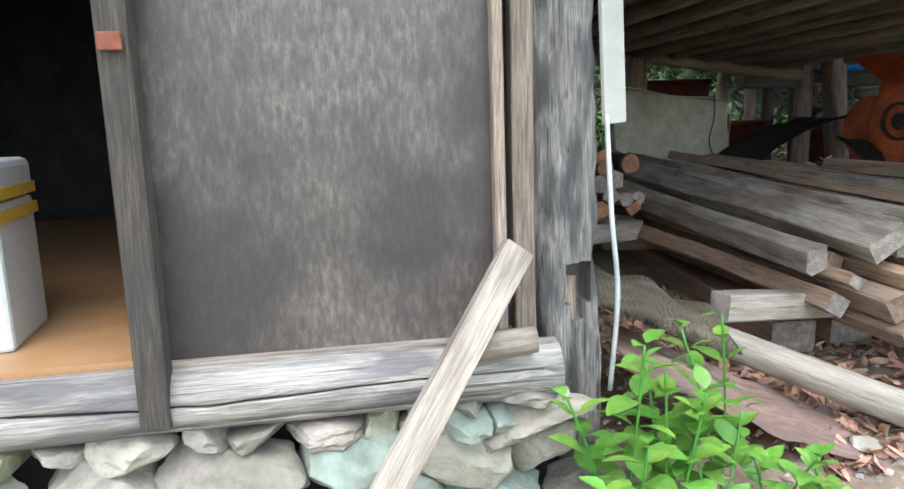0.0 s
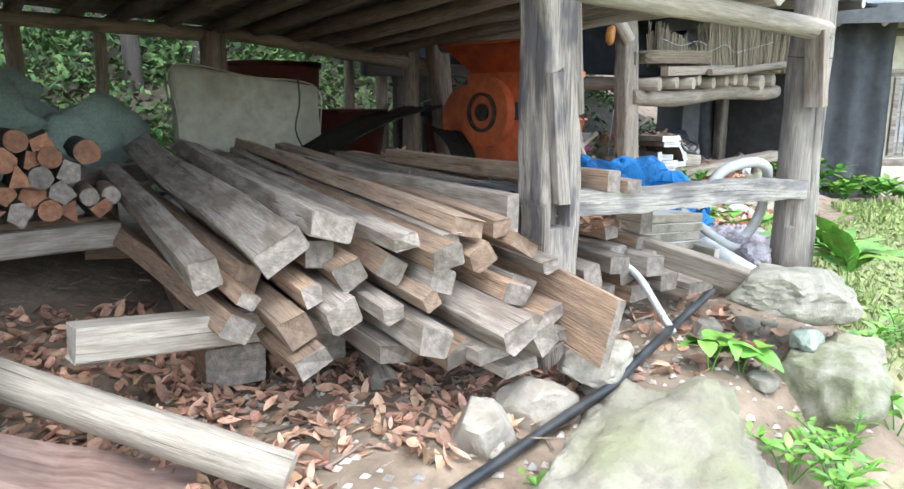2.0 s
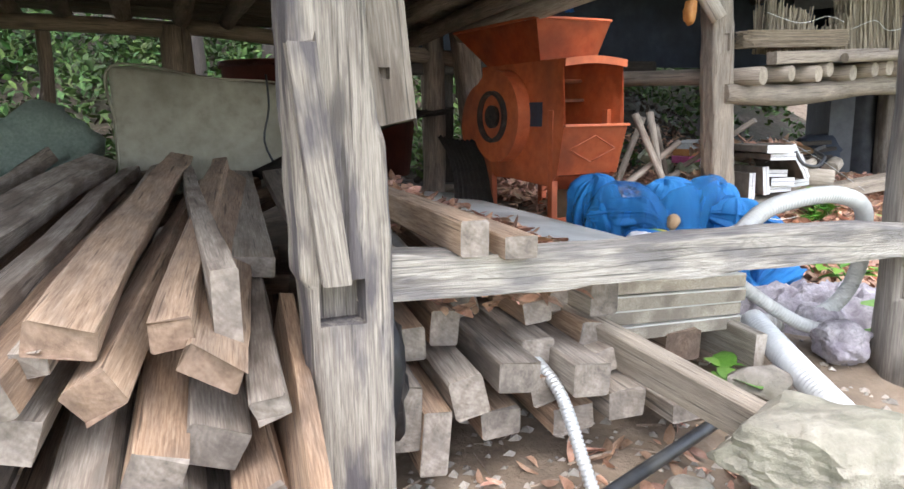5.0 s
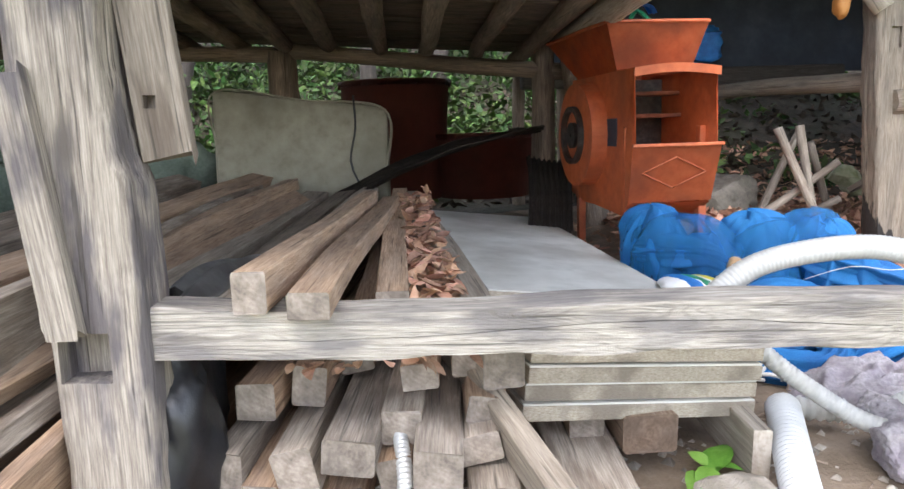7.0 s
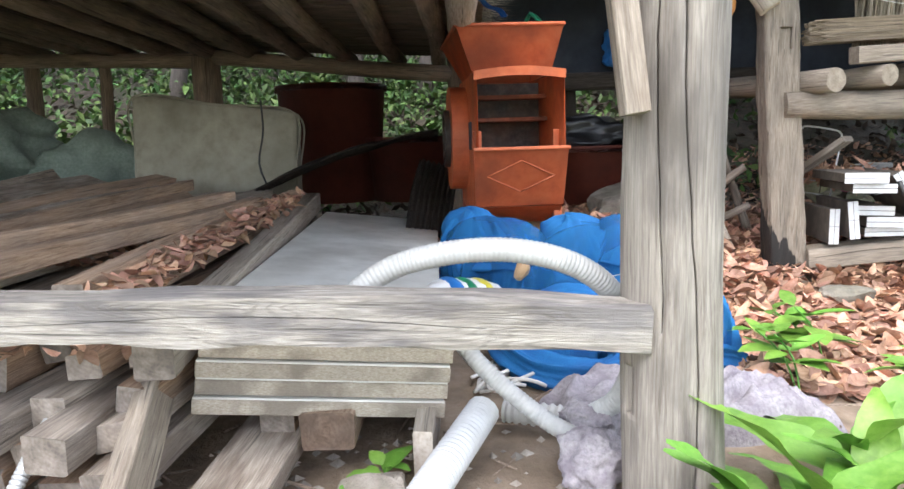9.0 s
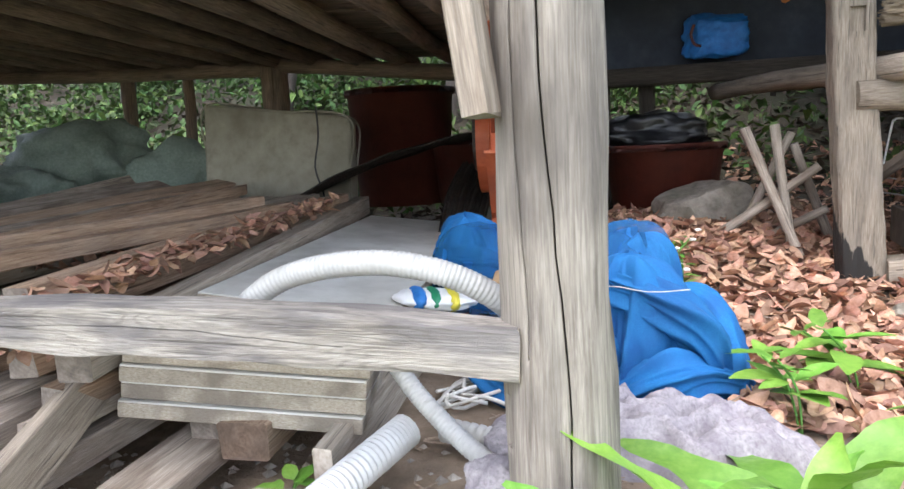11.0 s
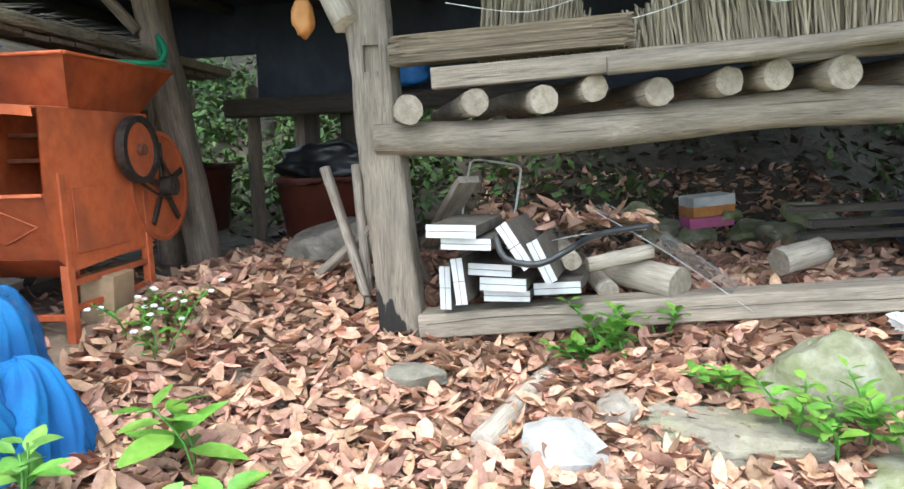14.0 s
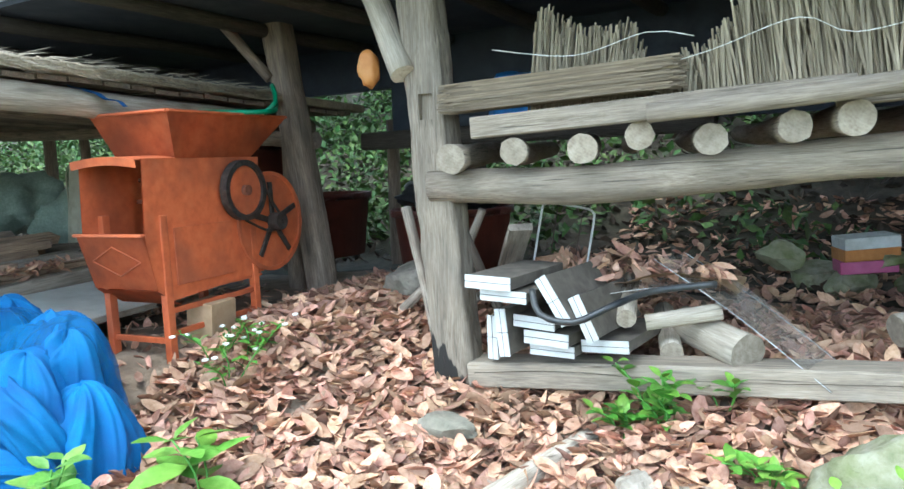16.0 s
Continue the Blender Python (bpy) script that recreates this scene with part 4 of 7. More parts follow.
tin.matrix_world = pose(0.862, 1.555, 1.425, 0, -3, 18)
tagged(mesh_object("cable", tube_mesh(((0.862, 1.55, 1.45), (0.872, 1.54, 1.2), (0.89, 1.54, 1.0), (0.875, 1.55, 0.75)), 0.0065, 8), "galvanised", smooth=True), "grey cable hanging down the corner post", "cable")
wire = tagged(mesh_object("wire", tube_mesh([(5.03 + 0.108 * math.cos(a * 0.45), 1.945 + 0.108 * math.sin(a * 0.45), 1.615 + 0.012 * math.cos(a * 0.45 - 1.2)) for a in range(15)], 0.0025, 5), "iron", smooth=True), "thin black wire wound round the post", "wire")
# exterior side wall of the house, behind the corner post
tagged(mesh_object("wall_house_gable", box_mesh((0.62, 1.72, 0.4), (0.72, 4.6, 2.3)), "dark_wall"), "dark earth side wall of the old house", "wall", kind="structure")

# ---- timbers stacked in the first bay ----
G, O, B = ("wood_grey", "end_grey"), ("wood_orange", "end_brown"), ("wood_brown", "end_grey")


def t_a(x0, y0, z0, x1, y1, z1, w, h, style=G, roll=0):
    high = smooth(0.72, 0.92, z0)
    x1 = 0.4 * x1 + 0.6 * (x0 + (0.09 * high - 0.05 * (1 - high)) * (y1 - y0))
    z1 = max(z1, z0 + 0.05 * (y1 - y0))
    timber((x0, y0, z0), (x1, y1, z1), w * 0.88, h * 0.92, style[0], style[1], roll or random.choice((-1, 1)) * random.uniform(4, 34), chip=0.14, bow=0.02, rag=0.045)


t_a(1.99, 2.03, 0.90, 2.03, 3.9, 1.04, 0.10, 0.10)
t_a(2.13, 2.10, 0.85, 2.28, 3.9, 0.95, 0.09, 0.10, O)
t_a(2.06, 2.00, 0.75, 2.06, 3.8, 0.86, 0.10, 0.08, B)
t_a(2.16, 1.90, 0.975, 2.28, 4.3, 1.16, 0.17, 0.085)
t_a(2.31, 1.88, 1.025, 2.70, 4.3, 1.12, 0.15, 0.08)
t_a(2.68, 1.70, 1.02, 3.02, 4.35, 1.11, 0.12, 0.06, O)
t_a(2.57, 1.65, 0.95, 3.0, 4.3, 1.03, 0.11, 0.075, B)
t_a(2.19, 1.85, 0.745, 2.58, 3.7, 0.78, 0.10, 0.10, O)
t_a(2.30, 1.80, 0.79, 2.68, 3.7, 0.85, 0.11, 0.09)
t_a(2.49, 1.60, 0.725, 2.86, 3.6, 0.74, 0.12, 0.09)
t_a(2.69, 1.47, 0.735, 3.02, 3.5, 0.76, 0.13, 0.08)
t_a(2.80, 1.50, 0.69, 3.06, 3.3, 0.68, 0.10, 0.10)
t_a(2.345, 1.85, 0.885, 2.82, 4.0, 0.95, 0.10, 0.085, B)
t_a(2.46, 1.78, 0.90, 2.9, 3.9, 0.95, 0.09, 0.08, B)
t_a(2.585, 1.71, 0.865, 3.0, 3.8, 0.90, 0.10, 0.08)
t_a(2.72, 1.68, 0.915, 3.15, 3.9, 0.98, 0.09, 0.075, O)
t_a(2.90, 1.70, 0.80, 3.2, 3.8, 0.85, 0.12, 0.08)
t_a(2.79, 1.62, 0.81, 3.07, 3.7, 0.85, 0.1, 0.07, B)
t_a(2.42, 1.72, 0.665, 2.72, 3.3, 0.66, 0.12, 0.06)
t_a(2.60, 1.62, 0.64, 2.85, 3.3, 0.63, 0.12, 0.06, B)
t_a(2.90, 1.69, 0.945, 3.30, 4.1, 1.03, 0.12, 0.055, O)
t_a(2.84, 1.74, 1.0, 3.25, 4.2, 1.08, 0.08, 0.06, O)
t_a(2.30, 1.95, 0.93, 2.6, 4.1, 1.02, 0.1, 0.09, B)
t_a(2.92, 1.58, 0.64, 3.12, 3.2, 0.62, 0.14, 0.05)
for x0, y0, z0, x1, y1, z1, w, h, st in ((2.24, 1.86, 0.845, 2.5, 3.8, 0.9, 0.07, 0.06, B), (2.40, 1.70, 0.80, 2.78, 3.7, 0.84, 0.075, 0.05, G), (2.52, 1.66, 0.81, 2.95, 3.8, 0.86, 0.06, 0.055, O), (2.66, 1.55, 0.66, 2.95, 3.4, 0.66, 0.13, 0.045, G),
                                           (2.78, 1.55, 0.60, 3.0, 3.1, 0.6, 0.15, 0.04, G), (2.95, 1.62, 0.72, 3.2, 3.3, 0.74, 0.1, 0.05, B), (2.98, 1.66, 0.87, 3.25, 3.7, 0.92, 0.07, 0.045, G), (2.08, 1.94, 0.83, 2.15, 3.8, 0.93, 0.06, 0.05, B),
                                           (2.63, 1.72, 0.98, 2.86, 4.2, 1.07, 0.06, 0.05, G), (2.48, 1.74, 0.985, 2.75, 4.25, 1.08, 0.09, 0.05, G), (2.2, 1.8, 0.66, 2.5, 3.5, 0.66, 0.12, 0.06, B)):
    t_a(x0, y0, z0, x1, y1, z1, w, h, st)
timber((2.945, 1.80, 1.00), (2.97, 4.2, 1.05), 0.05, 0.17, "wood_grey", "end_grey", 0, label="wide grey plank set on edge beside the pile", name="plank", category="plank")
timber((3.00, 1.40, 0.70), (3.10, 2.3, 0.80), 0.035, 0.22, "wood_brown", "end_grey", 12, label="wide brown board propped on edge in front", name="plank", category="plank")
timber((1.64, 2.12, 0.745), (2.9, 2.25, 0.60), 0.10, 0.10, "wood_pale", "end_pale", label="pale bearer timber under the stacked pile", name="bearer", group="bearers")
timber((1.9, 3.5, 0.78), (3.3, 3.4, 0.66), 0.10, 0.12, "wood_brown", label="brown bearer timber under the stacked pile", name="bearer", group="bearers")
pole((2.55, 2.0, 0.42), (2.80, 2.75, 0.46), 0.055, 0.055, "wood_grey", name="log", label="short grey log under the stacked timbers", category="log")
for x0, y0, x1, y1, z, w, h in ((1.5, 3.3, 1.9, 4.6, 0.95, 0.14, 0.08), (1.75, 4.0, 2.9, 4.6, 1.0, 0.12, 0.1), (2.7, 3.4, 3.3, 4.5, 0.96, 0.14, 0.07), (2.9, 3.2, 3.5, 4.4, 0.93, 0.12, 0.07)):
    timber((x0, y0, z), (x1, y1, z + 0.03), w, h, "wood_orange" if x0 > 2.6 else "wood_grey")
# low packing that carries the pile
for x in (2.15, 2.45, 2.75, 3.05):
    timber((x, 2.3, 0.52), (x + 0.25, 4.2, 0.62), 0.2, 0.14, "wood_brown", label="brown packing timber low in the pile")

# ---- firewood rounds and brickbats stacked beside the house ----
FIRE = []
for k in range(9):
    r = (0.044, 0.036, 0.05, 0.045, 0.034, 0.04, 0.045, 0.04, 0.05)[k]
    section = circle(r, 16) if k < 4 else [(r * 1.15 * math.cos(t), r * 1.15 * math.sin(t)) for t in ((0.3, 1.5, 2.2, 3.9, 5.2), (0.1, 1.2, 3.0, 4.4), (0.0, 0.9, 1.9, 3.6, 4.9), (0.5, 2.0, 3.8, 5.0), (0.0, 2.3, 4.2))[k - 4]]
    ob = mesh_object("firewood_log", bar(0.34, section, 70 + k, 6, 0.006, 0.15, rag=0.015), (("wood_dark", "wood_brown", "wood_dark")[k % 3], ("end_orange", "end_grey", "end_orange", "end_grey", "end_orange", "end_orange", "end_grey", "end_orange", "end_orange")[k]))
    tagged(ob, "split firewood log with a fresh orange end" if k in (0, 2, 4, 5, 7, 8) else "grey firewood log in a stack", "firewood", "firewood stack")
    FIRE.append(ob)
rng = random.Random(21)
used = set()
for row in range(9):
    n = 13 - (row if row > 4 else row // 2) - (2 if row > 6 else 0)
    for i in range(n):
        x = 0.82 + 0.092 * i + 0.045 * (row % 2) + rng.uniform(-0.02, 0.02)
        z = 0.955 + 0.076 * row + rng.uniform(-0.02, 0.02)
        k = rng.randrange(9)
        m = Matrix.Translation((x, 3.16 + 0.07 * (x - 1.3) + rng.uniform(-0.05, 0.05), z)) @ Matrix.Rotation(radians(90 + rng.uniform(-7, 7)), 4, "Z") @ Matrix.Rotation(rng.uniform(0, 6.28), 4, "X")
        if k not in used:
            FIRE[k].matrix_world = m
            used.add(k)
        else:
            copy_thing(FIRE[k], m)
timber((0.75, 3.15, 0.86), (2.0, 3.26, 0.85), 0.1, 0.1, "wood_grey", name="bearer", label="grey bearer timber under the firewood stack", group="bearers")
timber((0.75, 3.42, 0.86), (2.0, 3.5, 0.85), 0.1, 0.1, "wood_brown", name="bearer", label="brown bearer timber under the firewood stack", group="bearers")

# ---- debris in front of the first bay ----
pole((2.02, 1.58, 0.47), (1.36, 2.14, 0.76), 0.058, 0.05, "wood_pale", "end_pale", name="fallen_log", label="pale stripped log lying on the bank", category="log", chip=0.05)
bm = bmesh.new()
grid = [[bm.verts.new((0.95 * i / 14 + (0.05 * noise.noise((j * 1.7, 3, 0)) if i in (0, 14) else 0), 0.40 * j / 6 + (0.04 * noise.noise((i * 1.3, 7, 0)) if j in (0, 6) else 0), 0.012 * math.sin(i * 0.6) + 0.03 * noise.noise((i * 0.4, j * 0.5, 1)))) for j in range(7)] for i in range(15)]
for i in range(14):
    for j in range(6):
        bm.faces.new((grid[i][j], grid[i + 1][j], grid[i + 1][j + 1], grid[i][j + 1]))
bmesh.ops.solidify(bm, geom=bm.faces[:], thickness=0.008)
ply = tagged(mesh_object("plywood_sheet", bm, "plywood_red"), "weathered reddish plywood sheet sloping down the bank", "plywood")
ply.matrix_world = axis_pose((1.00, 1.60, 0.74), (1.80, 1.47, 0.37)) @ Matrix.Rotation(radians(8), 4, "X")
bm = bmesh.new()
grid = [[bm.verts.new((0.52 * i / 150, 0.56 * j / 10 * (1 - 0.15 * i / 150) + 0.02 * noise.noise((i * 0.1, j, 0)), 0.006 * math.cos(i * 1.25) + 0.09 * math.sin(3.14 * j / 10) - 0.06 * (i / 150) ** 2 + 0.03 * noise.noise((i * 0.03, j * 0.4, 5)))) for j in range(11)] for i in range(151)]
for i in range(150):
    for j in range(10):
        bm.faces.new((grid[i][j], grid[i + 1][j], grid[i + 1][j + 1], grid[i][j + 1])).smooth = True
bmesh.ops.solidify(bm, geom=bm.faces[:], thickness=0.01)
mat_roll = tagged(mesh_object("straw_mat", bm, "straw_mat"), "ribbed grey straw mat draped over debris", "mat")
mat_roll.matrix_world = axis_pose((0.92, 1.76, 0.91), (1.42, 1.70, 0.77))

# ---- rail bay: boards, timbers, form panels ----
timber((3.432, 1.80, 1.094), (3.56, 3.6, 1.09), 0.062, 0.075, "wood_orange", "end_grey", label="brown squared timber resting on the rail", name="timber")
timber((3.535, 1.79, 1.072), (3.645, 3.7, 1.07), 0.075, 0.05, "wood_orange", "end_grey", label="brown squared timber resting on the rail", name="timber")
timber((3.67, 2.12, 1.00), (3.68, 4.3, 1.06), 0.075, 0.045, "wood_orange", "end_grey", label="orange-brown plank in the fan of timbers", name="timber")
timber((3.915, 2.02, 0.87), (3.735, 4.45, 1.0), 0.09, 0.10, "wood_pale", "end_grey", label="brown timber beside the grey panel", name="timber")
timber((3.62, 2.2, 0.93), (3.66, 3.9, 0.98), 0.10, 0.07, "wood_orange", "end_grey")
timber((3.34, 2.05, 1.0), (3.53, 4.25, 1.075), 0.085, 0.05, "wood_pale", "end_grey", 8)
timber((3.22, 2.15, 0.97), (3.40, 4.3, 1.05), 0.10, 0.05, "wood_tan", "end_grey", -6)
timber((3.06, 2.4, 0.96), (3.24, 4.35, 1.05), 0.12, 0.055, "wood_pale", "end_grey", 5)
timber((3.42, 2.2, 0.93), (3.55, 3.9, 1.0), 0.12, 0.06, "wood_grey", "end_grey")
for x, y, z, w, h, s, dx in ((3.378, 2.06, 0.80, 0.085, 0.085, B, 0.2), (3.485, 2.10, 0.815, 0.075, 0.09, B, 0.18), (3.47, 1.92, 0.70, 0.085, 0.10, G, 0.2), (3.58, 1.88, 0.745, 0.105, 0.075, G, 0.16),
                             (3.68, 1.98, 0.76, 0.085, 0.075, G, 0.15), (3.76, 1.84, 0.725, 0.095, 0.085, G, 0.1), (3.865, 2.0, 0.775, 0.085, 0.065, B, 0.08), (3.845, 1.94, 0.715, 0.095, 0.06, G, 0.09),
                             (3.672, 1.92, 0.68, 0.075, 0.07, B, 0.12), (3.73, 2.06, 0.84, 0.08, 0.06, B, 0.1), (3.85, 2.12, 0.845, 0.09, 0.055, B, 0.06), (3.58, 2.2, 0.84, 0.08, 0.06, B, 0.14),
                             (3.865, 1.85, 0.645, 0.10, 0.075, G, 0.08), (3.325, 1.95, 0.66, 0.07, 0.16, G, 0.2), (3.39, 1.93, 0.60, 0.07, 0.16, B, 0.18), (3.56, 1.93, 0.62, 0.1, 0.07, B, 0.15), (3.75, 1.9, 0.605, 0.11, 0.07, B, 0.1)):
    timber((x, y, z), (x + dx, y + 1.75, z + 0.03), w, h, *s, roll=random.uniform(-14, 14), rag=0.02)
timber((4.045, 1.48, 0.655), (3.80, 2.35, 0.83), 0.05, 0.10, "wood_tan", "end_grey", label="long grey-brown plank running out of the pile", name="plank", category="plank", roll=-12)
timber((4.13, 2.18, 0.655), (4.15, 3.0, 0.70), 0.085, 0.075, "wood_brown", "end_grey", label="block timber under the form panels", name="bearer", group="panel bearers")
timber((4.265, 2.12, 0.65), (4.27, 3.0, 0.69), 0.13, 0.095, "wood_orange", "end_brown", label="block timber under the form panels", name="bearer", group="panel bearers")
timber((4.50, 2.05, 0.61), (4.50, 3.0, 0.68), 0.045, 0.13, "wood_pale", "end_pale", label="pale plank on edge under the form panels", name="bearer", group="panel bearers")
timber((4.09, 1.85, 0.585), (4.12, 2.6, 0.62), 0.17, 0.05, "wood_grey", label="flat grey plank on the ground", name="plank", category="plank")
for k in range(4):
    p = tagged(new("form_panel"), "grey formwork panel with a worn plywood edge", "panel", "stacked form panels")
    p.matrix_world = pose(3.955 + 0.008 * k, 2.085 + 0.01 * (k % 2), 0.712 + 0.045 * k, 0, 5.5, 9.0)
    part("core", box_mesh((0.0, 0.0, 0.0), (0.60, 1.2, 0.037), 0.003), "ply_edge", p)
    part("face_sheet", box_mesh((0.002, 0.002, 0.0375), (0.598, 1.198, 0.042)), "sheet_grey", p, "grey laminate face")
big = tagged(new("form_panel"), "large grey panel lying on the stacked boards", "panel")
big.matrix_world = pose(3.93, 2.50, 0.925, 0, 6.5, 3.0) @ Matrix.Rotation(radians(1.0), 4, "X")
part("core", box_mesh((0.0, 0.0, -0.03), (0.60, 1.8, 0.0), 0.003), "ply_edge", big)
part("face_sheet", box_mesh((0.002, 0.002, 0.0005), (0.598, 1.798, 0.005)), "sheet_grey", big, "stained grey face")

# ---- back of the low shed ----
bm = box_mesh((0, 0, 0), (0.97, 0.10, 0.66), 0.02)
for v in bm.verts:
    v.co.z -= 0.13 * v.co.x
    v.co.y += 0.012 * noise.noise(v.co * 3)
mattress = tagged(new("mattress"), "old olive-grey mattress standing on edge", "mattress")
part("cover", bm, "foam_grey", mattress)
for y in (0.004, 0.096):
    part("piping", tube_mesh(((0.01, y, 0.01), (0.012, y, 0.33), (0.015, y, 0.648), (0.5, y, 0.588), (0.955, y, 0.525), (0.962, y, 0.2), (0.962, y, -0.115)), 0.006, 6), "foam_grey", mattress, smooth=True)
mattress.matrix_world = pose(2.65, 4.62, 0.98, -6, 0, -1)
tagged(mesh_object("cord", tube_mesh(((3.44, 4.585, 1.58), (3.445, 4.58, 1.4), (3.41, 4.585, 1.22), (3.46, 4.56, 1.08), (3.5, 4.5, 1.0)), 0.006, 6), "hose_black", smooth=True), "thin black cord over the mattress", "cord")


def tub(name, at, r, h, material, label, tilt=0):
    bm = bmesh.new()
    profile = [(0.0, 0.0), (r * 0.86, 0.0), (r, h), (r * 1.05, h), (r * 1.05, h - 0.03), (r * 1.05, h + 0.01), (r * 0.97, h + 0.01), (r * 0.84, 0.03), (0.0, 0.03)]
    n = 36
    rings = [[bm.verts.new((pr * math.cos(6.28319 * k / n), pr * math.sin(6.28319 * k / n), pz)) for k in range(n)] if pr > 0 else [bm.verts.new((0, 0, pz))] for pr, pz in profile]
    for a, b in zip(rings, rings[1:]):
        for k in range(n):
            q = [a[k % len(a)], a[(k + 1) % len(a)], b[(k + 1) % len(b)], b[k % len(b)]]
            q = [v for i, v in enumerate(q) if v not in q[:i]]
            f = bm.faces.new(q)
            f.smooth = True
    bmesh.ops.recalc_face_normals(bm, faces=bm.faces)
    ob = tagged(mesh_object(name, bm, material), label, "tub")
    ob.matrix_world = pose(*at, tilt, 0, 0)
    return ob


tub("rubber_tub", (3.66, 5.55, 0.92), 0.37, 0.78, "red_tub", "large dark red plastic tub behind the mattress")
tub("rubber_tub", (4.25, 5.5, 0.92), 0.36, 0.42, "red_tub", "dark red plastic tub beside the back post")
tub("rubber_tub", (5.42, 5.35, 0.85), 0.36, 0.40, "red_tub", "red plastic tub half full of sacks")
for at, size, seed, mt, lb in (((5.36, 5.45, 1.33), (0.55, 0.4, 0.2), 3, "black_bag", "black tarpaulin bundle on the red tub"), ((1.5, 4.9, 1.35), (0.9, 0.5, 0.42), 5, "sack_green", "pale green woven sack stacked in the shade"),
                               ((1.35, 4.5, 1.08), (0.7, 0.5, 0.35), 6, "sack_green", "pale green woven sack lying on timbers"), ((3.22, 2.03, 0.78), (0.17, 0.3, 0.42), 7, "black_bag", "shiny black plastic bag behind the post"),
                               ((2.15, 5.0, 1.2), (0.6, 0.4, 0.4), 9, "sack_green", "dull green woven sack at the back")):
    bm = stone_mesh(size, seed, 4, 0.25, 4)
    for v in bm.verts:
        v.co *= 1 + 0.10 * (0.5 - abs(noise.noise(v.co * 9)))
    ob = tagged(mesh_object("sack" if "sack" in lb else "tarp_roll", bm, mt, smooth=True), lb, "sack" if "sack" in lb else "tarp_roll")
    ob.matrix_world = pose(*at)
stone((5.55, 4.85, 0.87), (0.55, 0.4, 0.36), 61, "stone", 20, "large rounded grey stone in the shade")


def sheet_strip(name, p0, p1, width, material, label, category, curl=0.1, wave=0.01, waves=20, lift=(0, 0, 1)):
    """A thin bent sheet from p0 to p1 with small waves across its width."""
    bm = bmesh.new()
    a, b = Vector(p0), Vector(p1)
    x = (b - a).normalized()
    y = Vector(lift).cross(x).normalized()
    z = x.cross(y)
    n, k = 24, 40
    grid = []
    for i in range(n + 1):
        u = i / n
        row = []
        for j in range(k + 1):
            w = (j / k - 0.5) * width
            row.append(bm.verts.new(a + (b - a) * u + y * w + z * (curl * math.sin(3.1416 * u) + wave * math.sin(waves * 6.283 * j / k) + 0.3 * curl * (2 * j / k - 1) ** 2 + 0.02 * noise.noise((u * 4, w * 5, 2)))))
        grid.append(row)
    for i in range(n):
        for j in range(k):
            bm.faces.new((grid[i][j], grid[i + 1][j], grid[i + 1][j + 1], grid[i][j + 1])).smooth = True
    bmesh.ops.solidify(bm, geom=bm.faces[:], thickness=0.006)
    return tagged(mesh_object(name, bm, material), label, category)


sheet_strip("curled_sheet", (3.36, 4.35, 1.03), (4.42, 4.55, 1.36), 0.45, "wood_dark", "curled dark roofing felt strip leaning on the timbers", "roofing sheet", 0.05, 0.012, 9)
sheet_strip("film_scrap", (3.28, 1.98, 1.0), (3.34, 2.7, 1.0), 0.22, "grey_film", "crumpled grey plastic film on the timbers", "plastic film", 0.04, 0.012, 3)
sheet_strip("bark_scrap", (4.40, 3.95, 0.86), (4.46, 4.35, 1.2), 0.22, "wood_dark", "curled dry bark scrap near the machine", "bark", 0.06, 0.012, 8, (0, -1, 0.5))

# ---- threshing machine ----
machine = tagged(new("threshing_machine"), "old orange-painted grain threshing machine on steel legs", "machine")
machine.matrix_world = pose(4.63, 3.46, 0, 0, 0, 5.5)


def panel_mesh(corners, t=0.006):
    bm = bmesh.new()
    bm.faces.new([bm.verts.new(c) for c in corners])
    bmesh.ops.solidify(bm, geom=bm.faces[:], thickness=t)
    return bm


W0, W1 = 0.02, 0.38
# side panels with the cut-out profile of the mouth
side_profile = ((0.0, 1.60), (0.035, 1.52), (0.05, 1.44), (0.045, 1.36), (-0.015, 1.285), (0.0, 1.2), (0.035, 1.045), (0.10, 0.985), (0.70, 1.02), (0.74, 1.6))
for x in (W0, W1):
    bm = bmesh.new()
    f = bm.faces.new([bm.verts.new((x, y, z)) for y, z in side_profile])
    bmesh.ops.triangulate(bm, faces=[f])
    bmesh.ops.solidify(bm, geom=bm.faces[:], thickness=0.006)
    part("side_panel", bm, "orange_paint", machine)
bm = bmesh.new()
add_box(bm, (W0 + 0.008, 0.72, 1.02), (W1 - 0.008, 0.735, 1.6))
add_box(bm, (W0 + 0.008, 0.10, 1.0), (W1 - 0.008, 0.72, 1.012))
part("back_panel", bm, "orange_paint", machine)
bm = bmesh.new()
